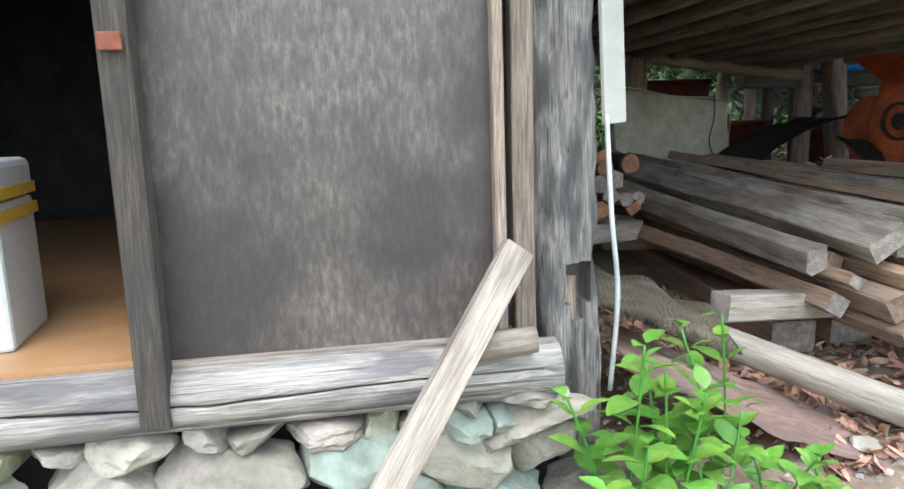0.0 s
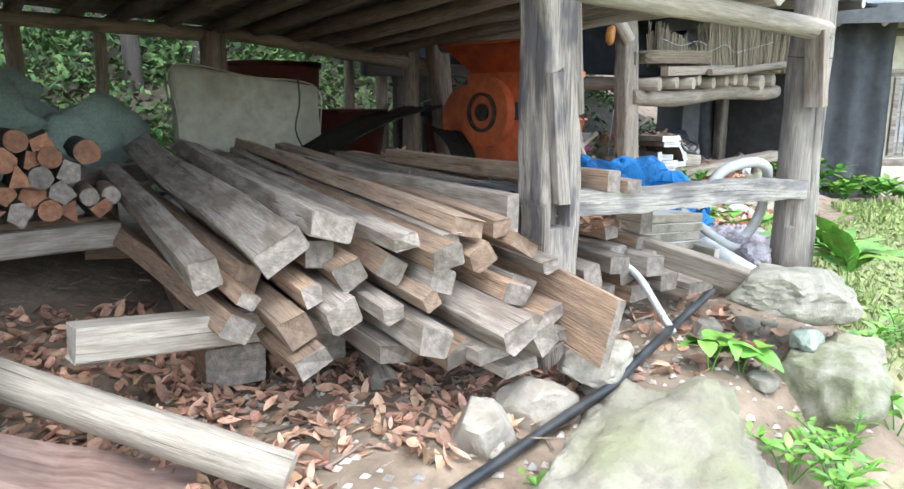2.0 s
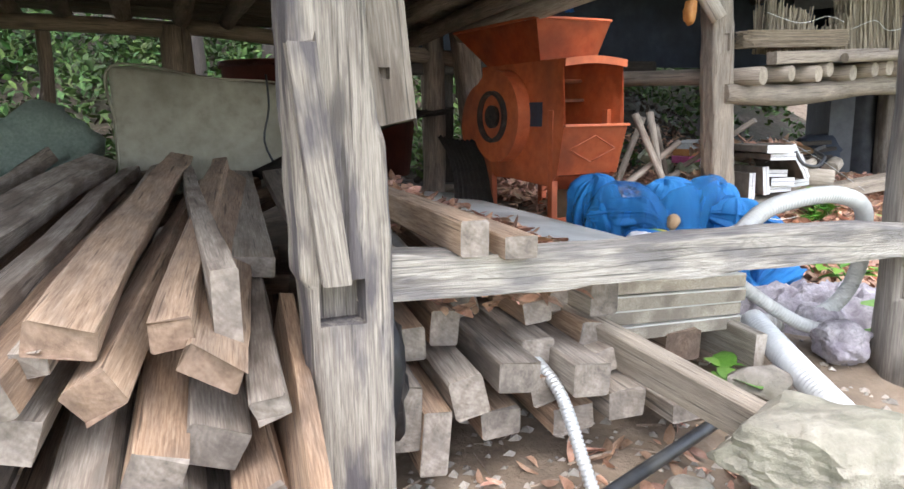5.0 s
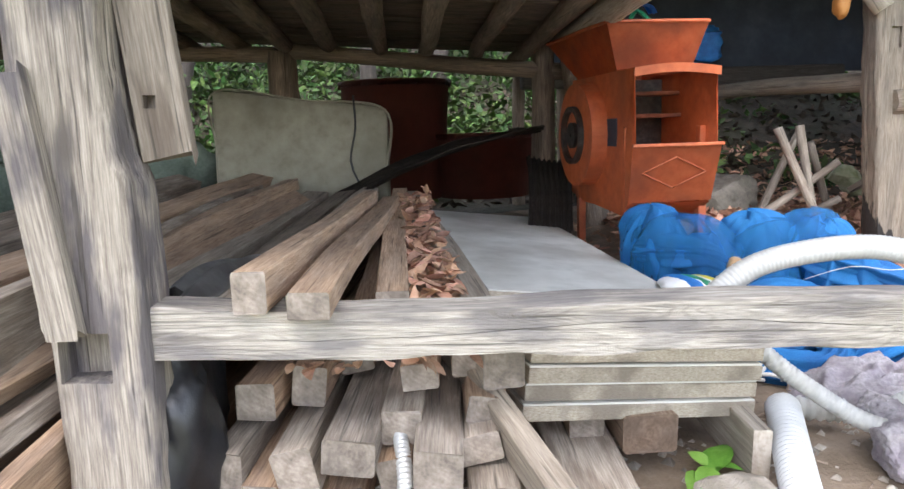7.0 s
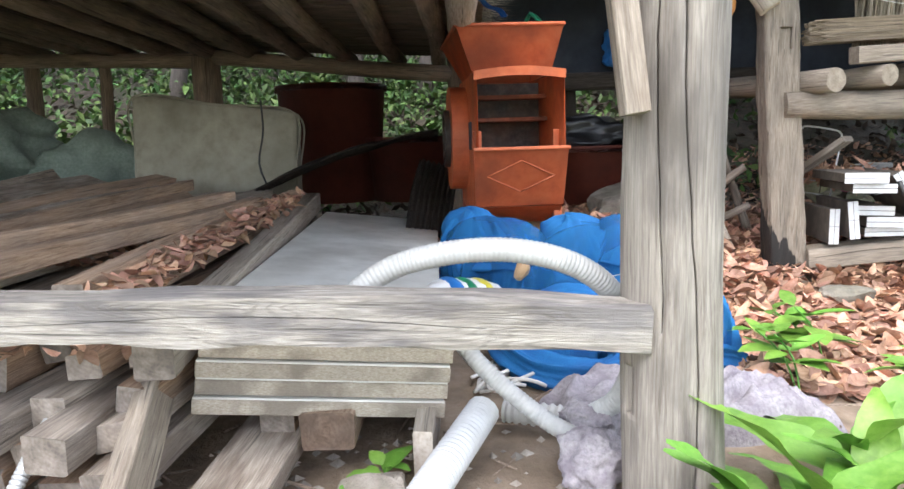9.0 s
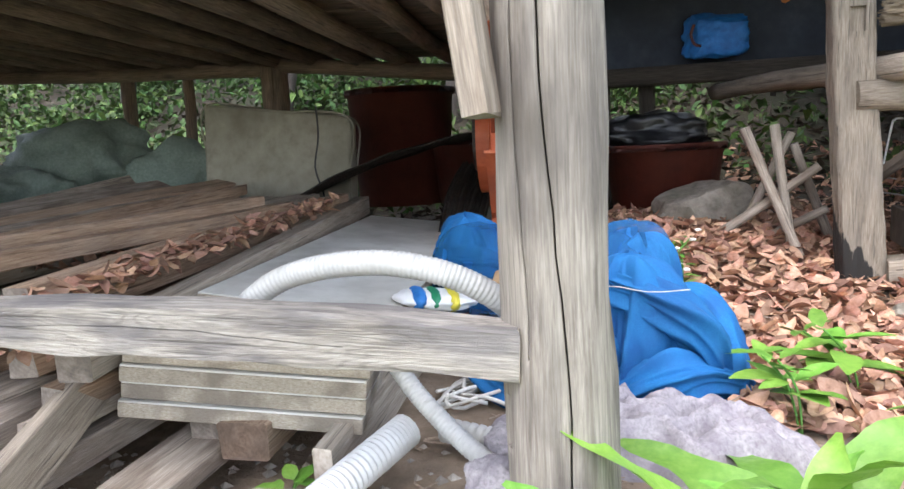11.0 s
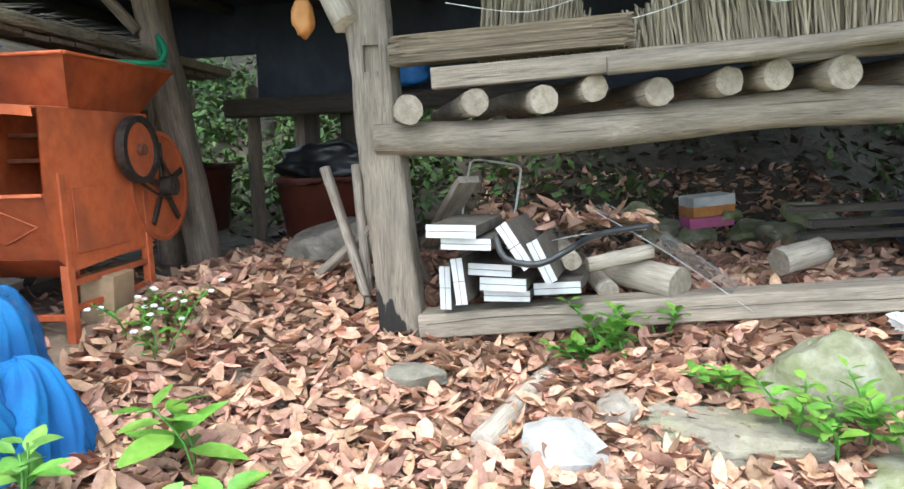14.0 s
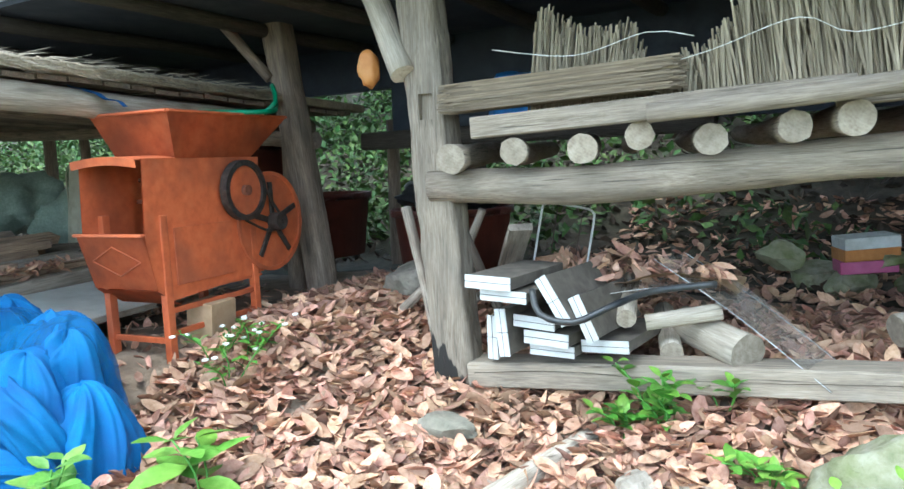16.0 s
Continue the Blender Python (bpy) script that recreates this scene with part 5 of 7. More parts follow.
for k in range(9):
    u0, u1 = k / 9, (k + 1) / 9
    za, zb = 1.597 + 0.016 * math.sin(3.14 * u0), 1.597 + 0.016 * math.sin(3.14 * u1)
    xa, xb = W0 - 0.01 + 0.375 * u0, W0 - 0.01 + 0.375 * u1
    v = [bm.verts.new(p) for p in ((xa, -0.03, za - 0.035), (xb, -0.03, zb - 0.035), (xb, -0.035, zb), (xa, -0.035, za), (xb, 0.19, zb + 0.005), (xa, 0.19, za + 0.005))]
    bm.faces.new((v[0], v[1], v[2], v[3]))
    bm.faces.new((v[3], v[2], v[4], v[5]))
bmesh.ops.remove_doubles(bm, verts=bm.verts[:], dist=0.0005)
bmesh.ops.solidify(bm, geom=bm.faces[:], thickness=0.005)
part("hood", bm, "orange_paint", machine, "arched hood over the mouth")
chin = part("chin_panel", panel_mesh(((W0 - 0.015, -0.035, 1.285), (W1 + 0.015, -0.035, 1.285), (W1 + 0.005, 0.03, 1.045), (W0 - 0.005, 0.03, 1.045))), "orange_paint", machine, "sloping front panel with a pressed chevron")
bm = bmesh.new()
for p, q in (((0.06, 1.17), (0.2, 1.105)), ((0.2, 1.105), (0.34, 1.17)), ((0.06, 1.17), (0.2, 1.235)), ((0.2, 1.235), (0.34, 1.17))):
    fy = lambda z: -0.035 + (1.285 - z) * 0.271 - 0.004
    bm2 = tube_mesh(((p[0], fy(p[1]), p[1]), (q[0], fy(q[1]), q[1])), 0.0028, 6)
    me = bpy.data.meshes.new("tmp")
    bm2.to_mesh(me)
    bm2.free()
    bm.from_mesh(me)
    bpy.data.meshes.remove(me)
part("chevron", bm, "orange_paint", chin, "pressed chevron ridge")
part("lip", box_mesh((W0 - 0.02, -0.05, 1.278), (W1 + 0.02, -0.03, 1.292), 0.003), "orange_paint", chin)
part("apron", panel_mesh(((W0, 0.03, 1.04), (W1, 0.03, 1.04), (W1, 0.16, 0.96), (W0, 0.16, 0.96))), "orange_paint", machine)
for z, y in ((1.40, 0.28), (1.50, 0.30)):
    part("slat", box_mesh((W0 + 0.01, y, z), (W1 - 0.01, y + 0.16, z + 0.018), 0.003), "rust", machine)
part("inner_wall", box_mesh((W0 + 0.01, 0.48, 1.03), (W1 - 0.01, 0.49, 1.58)), "iron", machine)
hop_b = ((0.03, 0.20, 1.60), (0.37, 0.20, 1.60), (0.37, 0.70, 1.60), (0.03, 0.70, 1.60))
hop_t = ((-0.045, 0.13, 1.80), (0.415, 0.13, 1.80), (0.43, 0.93, 1.80), (-0.06, 0.93, 1.80))
for k in range(4):
    part("hopper_panel", panel_mesh((hop_b[k], hop_b[(k + 1) % 4], hop_t[(k + 1) % 4], hop_t[k])), "orange_paint", machine)
bm = bmesh.new()
for k in range(4):
    a, b = Vector(hop_t[k]), Vector(hop_t[(k + 1) % 4])
    for t in tube_mesh((a, b), 0.008, 6), :
        me = bpy.data.meshes.new("tmp")
        t.to_mesh(me)
        t.free()
        bm.from_mesh(me)
        bpy.data.meshes.remove(me)
part("hopper_rim", bm, "orange_paint", machine)


def disc_mesh(r, r_in, x0, x1, n=40):
    bm = bmesh.new()
    rings = []
    for x, rr in ((x0, r_in), (x0, r), (x1, r), (x1, r_in)):
        rings.append([bm.verts.new((x, rr * math.cos(6.28319 * k / n), rr * math.sin(6.28319 * k / n))) for k in range(n)])
    for a, b in zip(rings, rings[1:] + rings[:1]):
        for k in range(n):
            bm.faces.new((a[k], a[(k + 1) % n], b[(k + 1) % n], b[k])).smooth = False
    bmesh.ops.recalc_face_normals(bm, faces=bm.faces)
    return bm


def round_part(name, y, z, r, r_in, x0, x1, material, label=""):
    ob = part(name, disc_mesh(r, r_in, x0, x1), material, machine, label)
    ob.location = (0, y, z)
    return ob


round_part("fan_drum", 0.50, 1.33, 0.24, 0.02, -0.06, W0, "orange_paint", "round fan housing")
round_part("fan_ring", 0.50, 1.33, 0.135, 0.115, -0.085, -0.06, "iron", "dark ring of the fan opening")
round_part("fan_hub", 0.50, 1.33, 0.06, 0.01, -0.08, -0.06, "iron")
round_part("rear_drum", 0.80, 1.27, 0.25, 0.02, 0.05, 0.385, "orange_paint", "round rear drum")
round_part("drum_rim", 0.80, 1.27, 0.255, 0.235, 0.385, 0.395, "orange_paint")
round_part("pulley_disc", 0.56, 1.44, 0.12, 0.01, 0.425, 0.435, "orange_paint", "orange pulley disc")
round_part("pulley_rim", 0.56, 1.44, 0.145, 0.118, 0.41, 0.45, "iron", "dark belt on the pulley")
round_part("small_pulley", 0.80, 1.27, 0.045, 0.01, 0.40, 0.46, "iron")
round_part("shaft_boss", 0.56, 1.44, 0.025, 0.003, 0.40, 0.46, "rust")
for a in range(5):
    t = radians(72 * a + 20)
    s = part("spoke", bar(0.2, square(0.012, 0.03, 0.003), a, 2), ("iron", "iron"), machine)
    s.matrix_local = axis_pose((0.40, 0.80, 1.27), (0.40, 0.80 + 0.2 * math.cos(t), 1.27 + 0.2 * math.sin(t)))
part("belt", tube_mesh(((0.43, 0.56, 1.295), (0.43, 0.70, 1.235), (0.43, 0.80, 1.225)), 0.007, 6), "iron", machine, "slack drive belt")
part("belt", tube_mesh(((0.43, 0.64, 1.56), (0.43, 0.76, 1.38), (0.43, 0.82, 1.312)), 0.007, 6), "iron", machine, "slack drive belt")
for x, y, z0 in ((W1 - 0.01, 0.09, 0.60), (W0 + 0.01, 0.09, 0.66), (W1 - 0.01, 0.66, 0.74), (W0 + 0.01, 0.66, 0.76)):
    part("leg", box_mesh((x - 0.018, y - 0.02, z0), (x + 0.018, y + 0.02, 1.36), 0.004), "orange_paint", machine)
for z in (0.83, 0.93):
    part("crossbar", box_mesh((W1 - 0.02, 0.10, z), (W1, 0.65, z + 0.025), 0.003), "orange_paint", machine)
part("crossbar", box_mesh((W0, 0.08, 0.80), (W1, 0.10, 0.825), 0.003), "orange_paint", machine)
part("side_plate", box_mesh((0.383, 0.14, 1.05), (0.39, 0.50, 1.30), 0.002), "orange_paint", machine)
part("name_plate", box_mesh((0.012, 0.16, 1.28), (0.016, 0.30, 1.40)), "tarp_dark", machine, "faded dark stencil plate")
carton = tagged(mesh_object("cardboard_box", box_mesh((-0.07, -0.09, 0), (0.07, 0.09, 0.2), 0.004), "cardboard"), "torn cardboard box under the machine", "box")
carton.matrix_world = pose(4.93, 3.86, 0.74, 0, 4, 10)

# ---- blue netting, blanket, hoses ----
net = tagged(new("blue_net"), "crumpled heap of bright blue netting", "netting")


def pleat(a, count, drift):
    """A sharp-crested wave round a gathered cloth, one at a crest and 0 in the slack."""
    return (1 - abs(math.sin(0.5 * count * a + drift))) ** 1.6


def net_lobe(cx, cy, rx, ry, top, seed, count=7, lean=(0.0, 0.0), material="net_blue", floor_z=None):
    """A draped bundle: cloth falling in pleats from an off-centre peak."""
    g = ground_height(cx, cy) - 0.01 if floor_z is None else floor_z
    verts, faces = [], []
    rows, cols = 44, 132
    for i in range(rows + 1):
        u = i / rows
        for j in range(cols):
            a = 6.28319 * j / cols
            c = Vector((math.cos(a), math.sin(a), 1.3 * u))
            soft = noise.noise(c * 1.1 + Vector((seed * 2.7, 0, 0)))
            drift = 2.2 * noise.noise(c * 0.9 + Vector((0, seed * 1.9, 0))) + 1.6 * u + seed
            fold = pleat(a, count, drift) + 0.45 * pleat(a, 2 * count + 1, 1.7 * drift)
            crush = 0.5 - abs(noise.noise(c * 3.1 + Vector((0, 0, seed * 3.3))))
            r = math.sin(1.5708 * min(u * 1.12, 1)) ** 0.75 * (0.74 + 0.34 * soft + u * (0.30 * fold + 0.14 * crush))
            drop = (1 - math.cos(1.5708 * u)) ** 1.15
            z = top - (top - g) * drop + 0.10 * (top - g) * (1 - u) * (soft + 0.5 * fold * u * 3)
            verts.append((cx + lean[0] * (1 - u) + rx * r * c.x, cy + lean[1] * (1 - u) + ry * r * c.y, max(z, g)))
    for i in range(rows):
        for j in range(cols):
            k = (j + 1) % cols
            faces.append((i * cols + j, (i + 1) * cols + j, (i + 1) * cols + k, i * cols + k))
    return data_object("fold", verts, faces, material, smooth=True, parent=net)


def net_roll(points, radius, seed, count=6, material="net_blue"):
    """A gathered roll of netting along a line, its pleats running lengthwise and twisting."""
    pts = [Vector(p) for p in points]
    line = []
    for i in range(len(pts) - 1):
        a, b, c, d = pts[max(i - 1, 0)], pts[i], pts[i + 1], pts[min(i + 2, len(pts) - 1)]
        for k in range(16):
            u = k / 16
            line.append(0.5 * ((2 * b) + (c - a) * u + (2 * a - 5 * b + 4 * c - d) * u * u + (3 * b - a - 3 * c + d) * u ** 3))
    line.append(pts[-1])
    verts, faces = [], []
    cols = 84
    side = None
    for i, p in enumerate(line):
        u = i / (len(line) - 1)
        t = (line[min(i + 1, len(line) - 1)] - line[max(i - 1, 0)]).normalized()
        side = (side - t * side.dot(t)).normalized() if side else t.cross(Vector((0.3, 0.2, 1))).normalized()
        other = t.cross(side)
        swell = (0.25 + 0.75 * math.sin(3.14159 * min(max(u, 0.02), 0.98)) ** 0.5) * (1 + 0.3 * noise.noise((u * 3.5, seed, 0)))
        for j in range(cols):
            a = 6.28319 * j / cols
            c = Vector((math.cos(a), math.sin(a), 2.2 * u))
            drift = 1.8 * noise.noise(c * 0.8 + Vector((seed, 0, 0))) + 2.4 * u + seed
            r = radius * swell * (0.72 + 0.30 * noise.noise(c * 1.3 + Vector((0, seed, 0))) + 0.30 * pleat(a, count, drift) + 0.12 * pleat(a, 2 * count + 1, 2 * drift))
            verts.append(tuple(p + r * (c.x * side + c.y * other)))
    for i in range(len(line) - 1):
        for j in range(cols):
            k = (j + 1) % cols
            faces.append((i * cols + j, i * cols + k, (i + 1) * cols + k, (i + 1) * cols + j))
    faces.append(tuple(range(cols))[::-1])
    faces.append(tuple((len(line) - 1) * cols + j for j in range(cols)))
    return data_object("fold", verts, faces, material, smooth=True, parent=net)


net_lobe(4.64, 3.12, 0.16, 0.14, 1.07, 1.0, 6, (-0.03, 0.0), floor_z=0.80)
net_lobe(4.78, 3.06, 0.15, 0.13, 0.97, 2.0, 7, (0.03, 0.0), floor_z=0.76)
net_lobe(5.00, 3.07, 0.22, 0.17, 1.03, 3.0, 6, (-0.04, 0.02))
net_lobe(5.17, 3.0, 0.18, 0.15, 1.01, 4.0, 5, (0.03, 0.0))
net_lobe(5.38, 2.92, 0.17, 0.17, 0.85, 5.0, 5, (-0.05, 0.03))
net_lobe(5.22, 2.85, 0.19, 0.16, 0.97, 6.0, 5, (-0.05, 0.02))
net_lobe(4.90, 2.88, 0.21, 0.14, 0.83, 7.0, 6, (0.06, 0.0))
net_lobe(5.07, 2.97, 0.26, 0.18, 1.02, 8.0, 8, (0.0, 0.03), "net_sheer")
net_lobe(5.14, 3.04, 0.18, 0.13, 1.05, 9.0, 6, (0.03, 0.0), "net_sheer")
net_lobe(4.72, 3.04, 0.22, 0.17, 1.04, 10.0, 9, (-0.04, 0.02), "net_sheer", 0.76)
net_roll(((4.72, 2.90, 0.70), (4.74, 2.77, 0.63), (4.85, 2.66, 0.58), (5.0, 2.64, 0.57), (5.11, 2.73, 0.60), (5.10, 2.86, 0.70)), 0.085, 11, 5)
net_roll(((4.84, 2.86, 0.78), (4.96, 2.82, 0.80), (5.06, 2.80, 0.76), (5.10, 2.77, 0.66), (5.08, 2.73, 0.56)), 0.065, 12, 5)
net_roll(((5.06, 2.90, 0.90), (5.22, 2.78, 0.86), (5.36, 2.76, 0.76), (5.42, 2.80, 0.62)), 0.08, 13, 5)
net_roll(((5.14, 2.70, 0.57), (5.24, 2.68, 0.63), (5.36, 2.72, 0.64), (5.50, 2.84, 0.57)), 0.075, 14, 6)
net_roll(((4.52, 3.06, 0.93), (4.62, 3.0, 0.92), (4.76, 2.98, 0.90), (4.86, 3.02, 0.84)), 0.06, 15, 6)
part("cord", tube_mesh(((4.98, 2.74, 0.86), (5.10, 2.68, 0.91), (5.22, 2.67, 0.895), (5.33, 2.68, 0.90)), 0.0014, 6), "string", net, "pale cord tied over the netting", smooth=True)


def blanket(cx, cy, sx, sy, height, seed, label):
    """A thrown-down blanket: a low uneven heap of long soft folds with a rolled hem."""
    verts, faces = [], []
    rows, cols = 34, 120
    g = ground_height(cx, cy)
    for i in range(rows + 1):
        u = i / rows
        for j in range(cols):
            a = 6.28319 * j / cols
            c = Vector((math.cos(a), math.sin(a), 0))
            edge = 1 + 0.22 * noise.noise(c * 1.7 + Vector((seed, 0, 0)))
            x, y = cx + sx * edge * u * c.x, cy + sy * edge * u * c.y
            q = Vector((x * 8.0, y * 11.0, seed))
            ridge = 1 - 1.7 * abs(noise.noise(q + 0.6 * Vector((noise.noise(q * 0.7), noise.noise(q * 0.7 + Vector((3, 1, 2))), 0))))
            z = ground_height(x, y) + height * (1 - u ** 6) * (0.42 + 0.72 * ridge + 0.14 * noise.noise(q * 3)) - 0.015 * u ** 8
            verts.append((x, y, z))
    for i in range(rows):
        for j in range(cols):
            k = (j + 1) % cols
            faces.append((i * cols + j, (i + 1) * cols + j, (i + 1) * cols + k, i * cols + k))
    return tagged(data_object("blanket", verts, faces, "blanket", smooth=True), label, "blanket")


blanket(5.22, 2.46, 0.40, 0.22, 0.10, 2.0, "dirty purple-grey patterned blanket on the ground")
for cx, cy, cz, r, seed in ((4.885, 2.08, 0.585, 0.068, 5), (4.91, 2.2, 0.64, 0.052, 8)):
    ob = tagged(mesh_object("blanket_roll", stone_mesh((r * 2.2, r * 2, r * 1.7), seed, 2, 0.2, 5), "blanket", smooth=True), "rolled purple-grey blanket beside the post", "blanket")
    ob.matrix_world = pose(cx, cy, cz)
tagged(mesh_object("corrugated_hose", tube_mesh(((4.30, 2.05, 0.9), (4.35, 2.02, 0.99), (4.47, 2.02, 1.07), (4.67, 2.0, 1.10), (4.84, 2.02, 1.06), (4.95, 2.08, 0.96), (4.99, 2.12, 0.82), (4.96, 2.16, 0.70), (4.86, 2.2, 0.63)), 0.026, 12, 0.0008, 0.010), "hose_grey", smooth=True),
       "pale grey corrugated hose arched over the panels", "hose")
tagged(mesh_object("corrugated_hose", tube_mesh(((4.56, 2.32, 0.84), (4.66, 2.25, 0.74), (4.80, 2.18, 0.64), (4.90, 2.12, 0.61)), 0.023, 12, 0.0009, 0.010), "hose_grey", smooth=True), "pale grey corrugated hose running to the ground", "hose")
tagged(mesh_object("drain_pipe", tube_mesh(((4.70, 2.36, 0.60), (4.86, 2.30, 0.60)), 0.03, 12, 0.003, 0.02), "hose_grey", smooth=True), "short grey corrugated drain pipe", "pipe")
tagged(mesh_object("white_pipe", tube_mesh(((4.64, 2.22, 0.655), (4.52, 1.92, 0.60), (4.44, 1.70, 0.56)), 0.04, 14, 0.003, 0.014), "white_metal", smooth=True), "white ribbed plastic pipe lying on earth", "pipe")
tagged(mesh_object("corrugated_hose", tube_mesh(((3.68, 2.0, 0.745), (3.69, 1.88, 0.69), (3.675, 1.75, 0.575), (3.665, 1.67, 0.50)), 0.015, 12, 0.0015, 0.01), "galvanised", smooth=True), "thin grey corrugated hose from the timber pile", "hose")
tagged(mesh_object("black_hose", tube_mesh(((1.6, 1.1, 0.26), (2.09, 1.28, 0.39), (2.30, 1.335, 0.415), (2.55, 1.39, 0.43), (2.85, 1.44, 0.46), (3.08, 1.47, 0.49), (3.35, 1.57, 0.50), (3.68, 1.69, 0.515), (4.0, 1.80, 0.53), (4.2, 1.86, 0.55)), 0.017, 10), "hose_black", smooth=True), "black water hose along the bank", "hose")
for k in range(4):
    pts = [(4.70 + 0.09 * math.cos(a * 1.3 + k) + 0.03 * a * 0.3, 2.66 + 0.12 * math.sin(a * 1.1 + k * 2), ground_height(4.7, 2.6) + 0.03 + 0.02 * math.sin(a * 2 + k)) for a in range(8)]
    tagged(mesh_object("rope", tube_mesh(pts, 0.006, 6), "string", smooth=True), "tangled white rope on the earth", "rope", "tangled ropes")

# ---- open shed on the slope ----
worn_post("shed_post", ((0.45, 6.078, 6.252), (0.7, 6.07, 6.246), (1.1, 6.05, 6.22), (1.41, 6.028, 6.195), (1.47, 6.016, 6.19), (1.68, 6.012, 6.18), (1.8, 6.005, 6.168), (2.45, 5.955, 6.11)),
          3.965, 4.105, "wood_burnt", "pale hewn post with a charred foot", 11, (((6.07, 3.9, 1.70), (6.13, 3.985, 1.80)),), 0.025, 0.01)
SD = Vector((0.985, 0.075, 0)).normalized()
pole((6.10, 3.98, 1.445), (8.75, 4.25, 1.50), 0.066, 0.072, "wood_tan", "end_log", name="platform_beam", label="long pale round beam carrying the loft logs", category="beam", kind="structure", bow=0.07)
sill_beam = timber((6.24, 4.03, 0.695), (8.8, 4.22, 0.85), 0.15, 0.10, "wood_tan", "end_log", name="sill_beam", label="cracked pale sill beam above the ground", category="beam", group="", kind="structure")
crack(sill_beam, 2.4, (-0.075, 0.01), 12, 0.003, 0.02, 0.03, 0.03)
for x, z, r in ((6.27, 1.555, 0.05), (6.52, 1.565, 0.045), (6.76, 1.56, 0.047), (6.93, 1.575, 0.044), (7.16, 1.575, 0.047), (7.40, 1.59, 0.045), (7.56, 1.59, 0.048), (7.78, 1.60, 0.054), (8.12, 1.60, 0.066), (8.4, 1.62, 0.055)):
    y = 3.80 + 0.13 * (x - 6.2) + 0.05 * noise.noise((x * 5, 0, 0))
    pole((x, y, z), (x - 0.52 + 0.2 * smooth(6.5, 7.8, x), y + 1.7, z + 0.02), r * 1.08, r * 0.95, "wood_tan", "end_log", name="loft_log", label="round log laid across the loft beam, sawn end showing", group="loft logs", category="log")
timber((6.36, 3.86, 1.655), (7.55, 4.02, 1.71), 0.07, 0.075, "wood_tan", "end_log", name="loft_plank", label="pale plank laid over the loft logs", category="plank", group="loft planks")
pole((6.98, 3.86, 1.665), (8.9, 4.0, 1.80), 0.03, 0.035, "wood_tan", "end_log", name="loft_pole", label="pale thin pole along the loft edge", category="pole")
timber((7.5, 4.05, 1.68), (8.9, 4.2, 1.73), 0.08, 0.06, "wood_grey", "end_pale", name="loft_plank", label="grey plank laid over the loft logs", category="plank", group="loft planks")
rng = random.Random(5)


def reeds(name, count, base, top_z, lean, label, r=0.0045):
    verts, faces = [], []
    for k in range(count):
        p, q = base(k), None
        h = top_z(p[0]) - p[2] + rng.uniform(-0.08, 0.05)
        d = Vector((lean(p[0]) + rng.gauss(0, 0.07), rng.uniform(-0.04, 0.1), 1)).normalized()
        n = len(verts)
        for u in (0, 1):
            c = Vector(p) + d * (h * u)
            for a in range(3):
                verts.append(tuple(c + Vector((r * math.cos(2.094 * a + k), r * math.sin(2.094 * a + k), 0))))
        for a in range(3):
            faces.append((n + a, n + (a + 1) % 3, n + 3 + (a + 1) % 3, n + 3 + a))
        faces.append((n + 3, n + 4, n + 5))
    return tagged(data_object(name, verts, faces, "reed"), label, "reeds", kind="stuff")


def reed_top(x):
    z = 1.95 + 0.20 * smooth(6.9, 7.6, x) + 0.10 * math.sin(x * 5.1) + 0.05 * math.sin(x * 13)
    return z - 0.2 * max(0, 1 - abs(x - 6.95) / 0.12)


reeds("reed_bundle", 2600, lambda k: (rng.uniform(6.50, 8.8), 4.02 + rng.uniform(0, 0.16), 1.70), reed_top, lambda x: 0.12 * math.sin(x * 4) - 0.03, "upright dry reed bundles standing on the loft")
verts, faces = [], []
for k in range(650):
    x0, x1 = 6.18 + rng.uniform(0, 0.2), 7.02 + rng.uniform(-0.15, 0.06)
    y, z = 3.90 + rng.uniform(0, 0.12), 1.715 + rng.uniform(0, 0.10)
    n = len(verts)
    for x in (x0, x1):
        for a in range(3):
            verts.append((x, y + 0.0034 * math.cos(2.094 * a), z + 0.03 * (x - 6.2) + 0.0034 * math.sin(2.094 * a) + (0.012 * noise.noise((k, 0, 0)) if x == x1 else 0)))
    for a in range(3):
        faces.append((n + a, n + (a + 1) % 3, n + 3 + (a + 1) % 3, n + 3 + a))
tagged(data_object("reed_roll", verts, faces, "reed_dark"), "flat bundle of dry reed stalks tied across", "reeds", kind="stuff")
for pts in (((6.4, 3.95, 1.93), (6.7, 3.97, 1.88), (6.95, 3.98, 1.93), (7.1, 3.98, 1.90)), ((6.9, 3.97, 1.80), (7.15, 3.98, 1.85), (7.4, 3.99, 1.92), (7.55, 4.0, 1.86), (7.8, 4.0, 1.9), (8.2, 4.0, 1.98))):
    tagged(mesh_object("wire", tube_mesh(pts, 0.0017, 5), "string", smooth=True), "pale wire tied round the reeds", "wire")
# Dark sheets added to close the openings under the high roof.
tagged(mesh_object("wall_loft_back", box_mesh((4.75, 5.75, 1.72), (9.4, 5.82, 2.75)), "tarp_dark"), "dark sheet added to close the back of the shed", "wall", kind="structure")
tagged(mesh_object("wall_loft_back", box_mesh((1.2, 5.76, 2.06), (4.75, 5.83, 2.75)), "tarp_dark"), "dark sheet added to close the back of the shed", "wall", kind="structure")
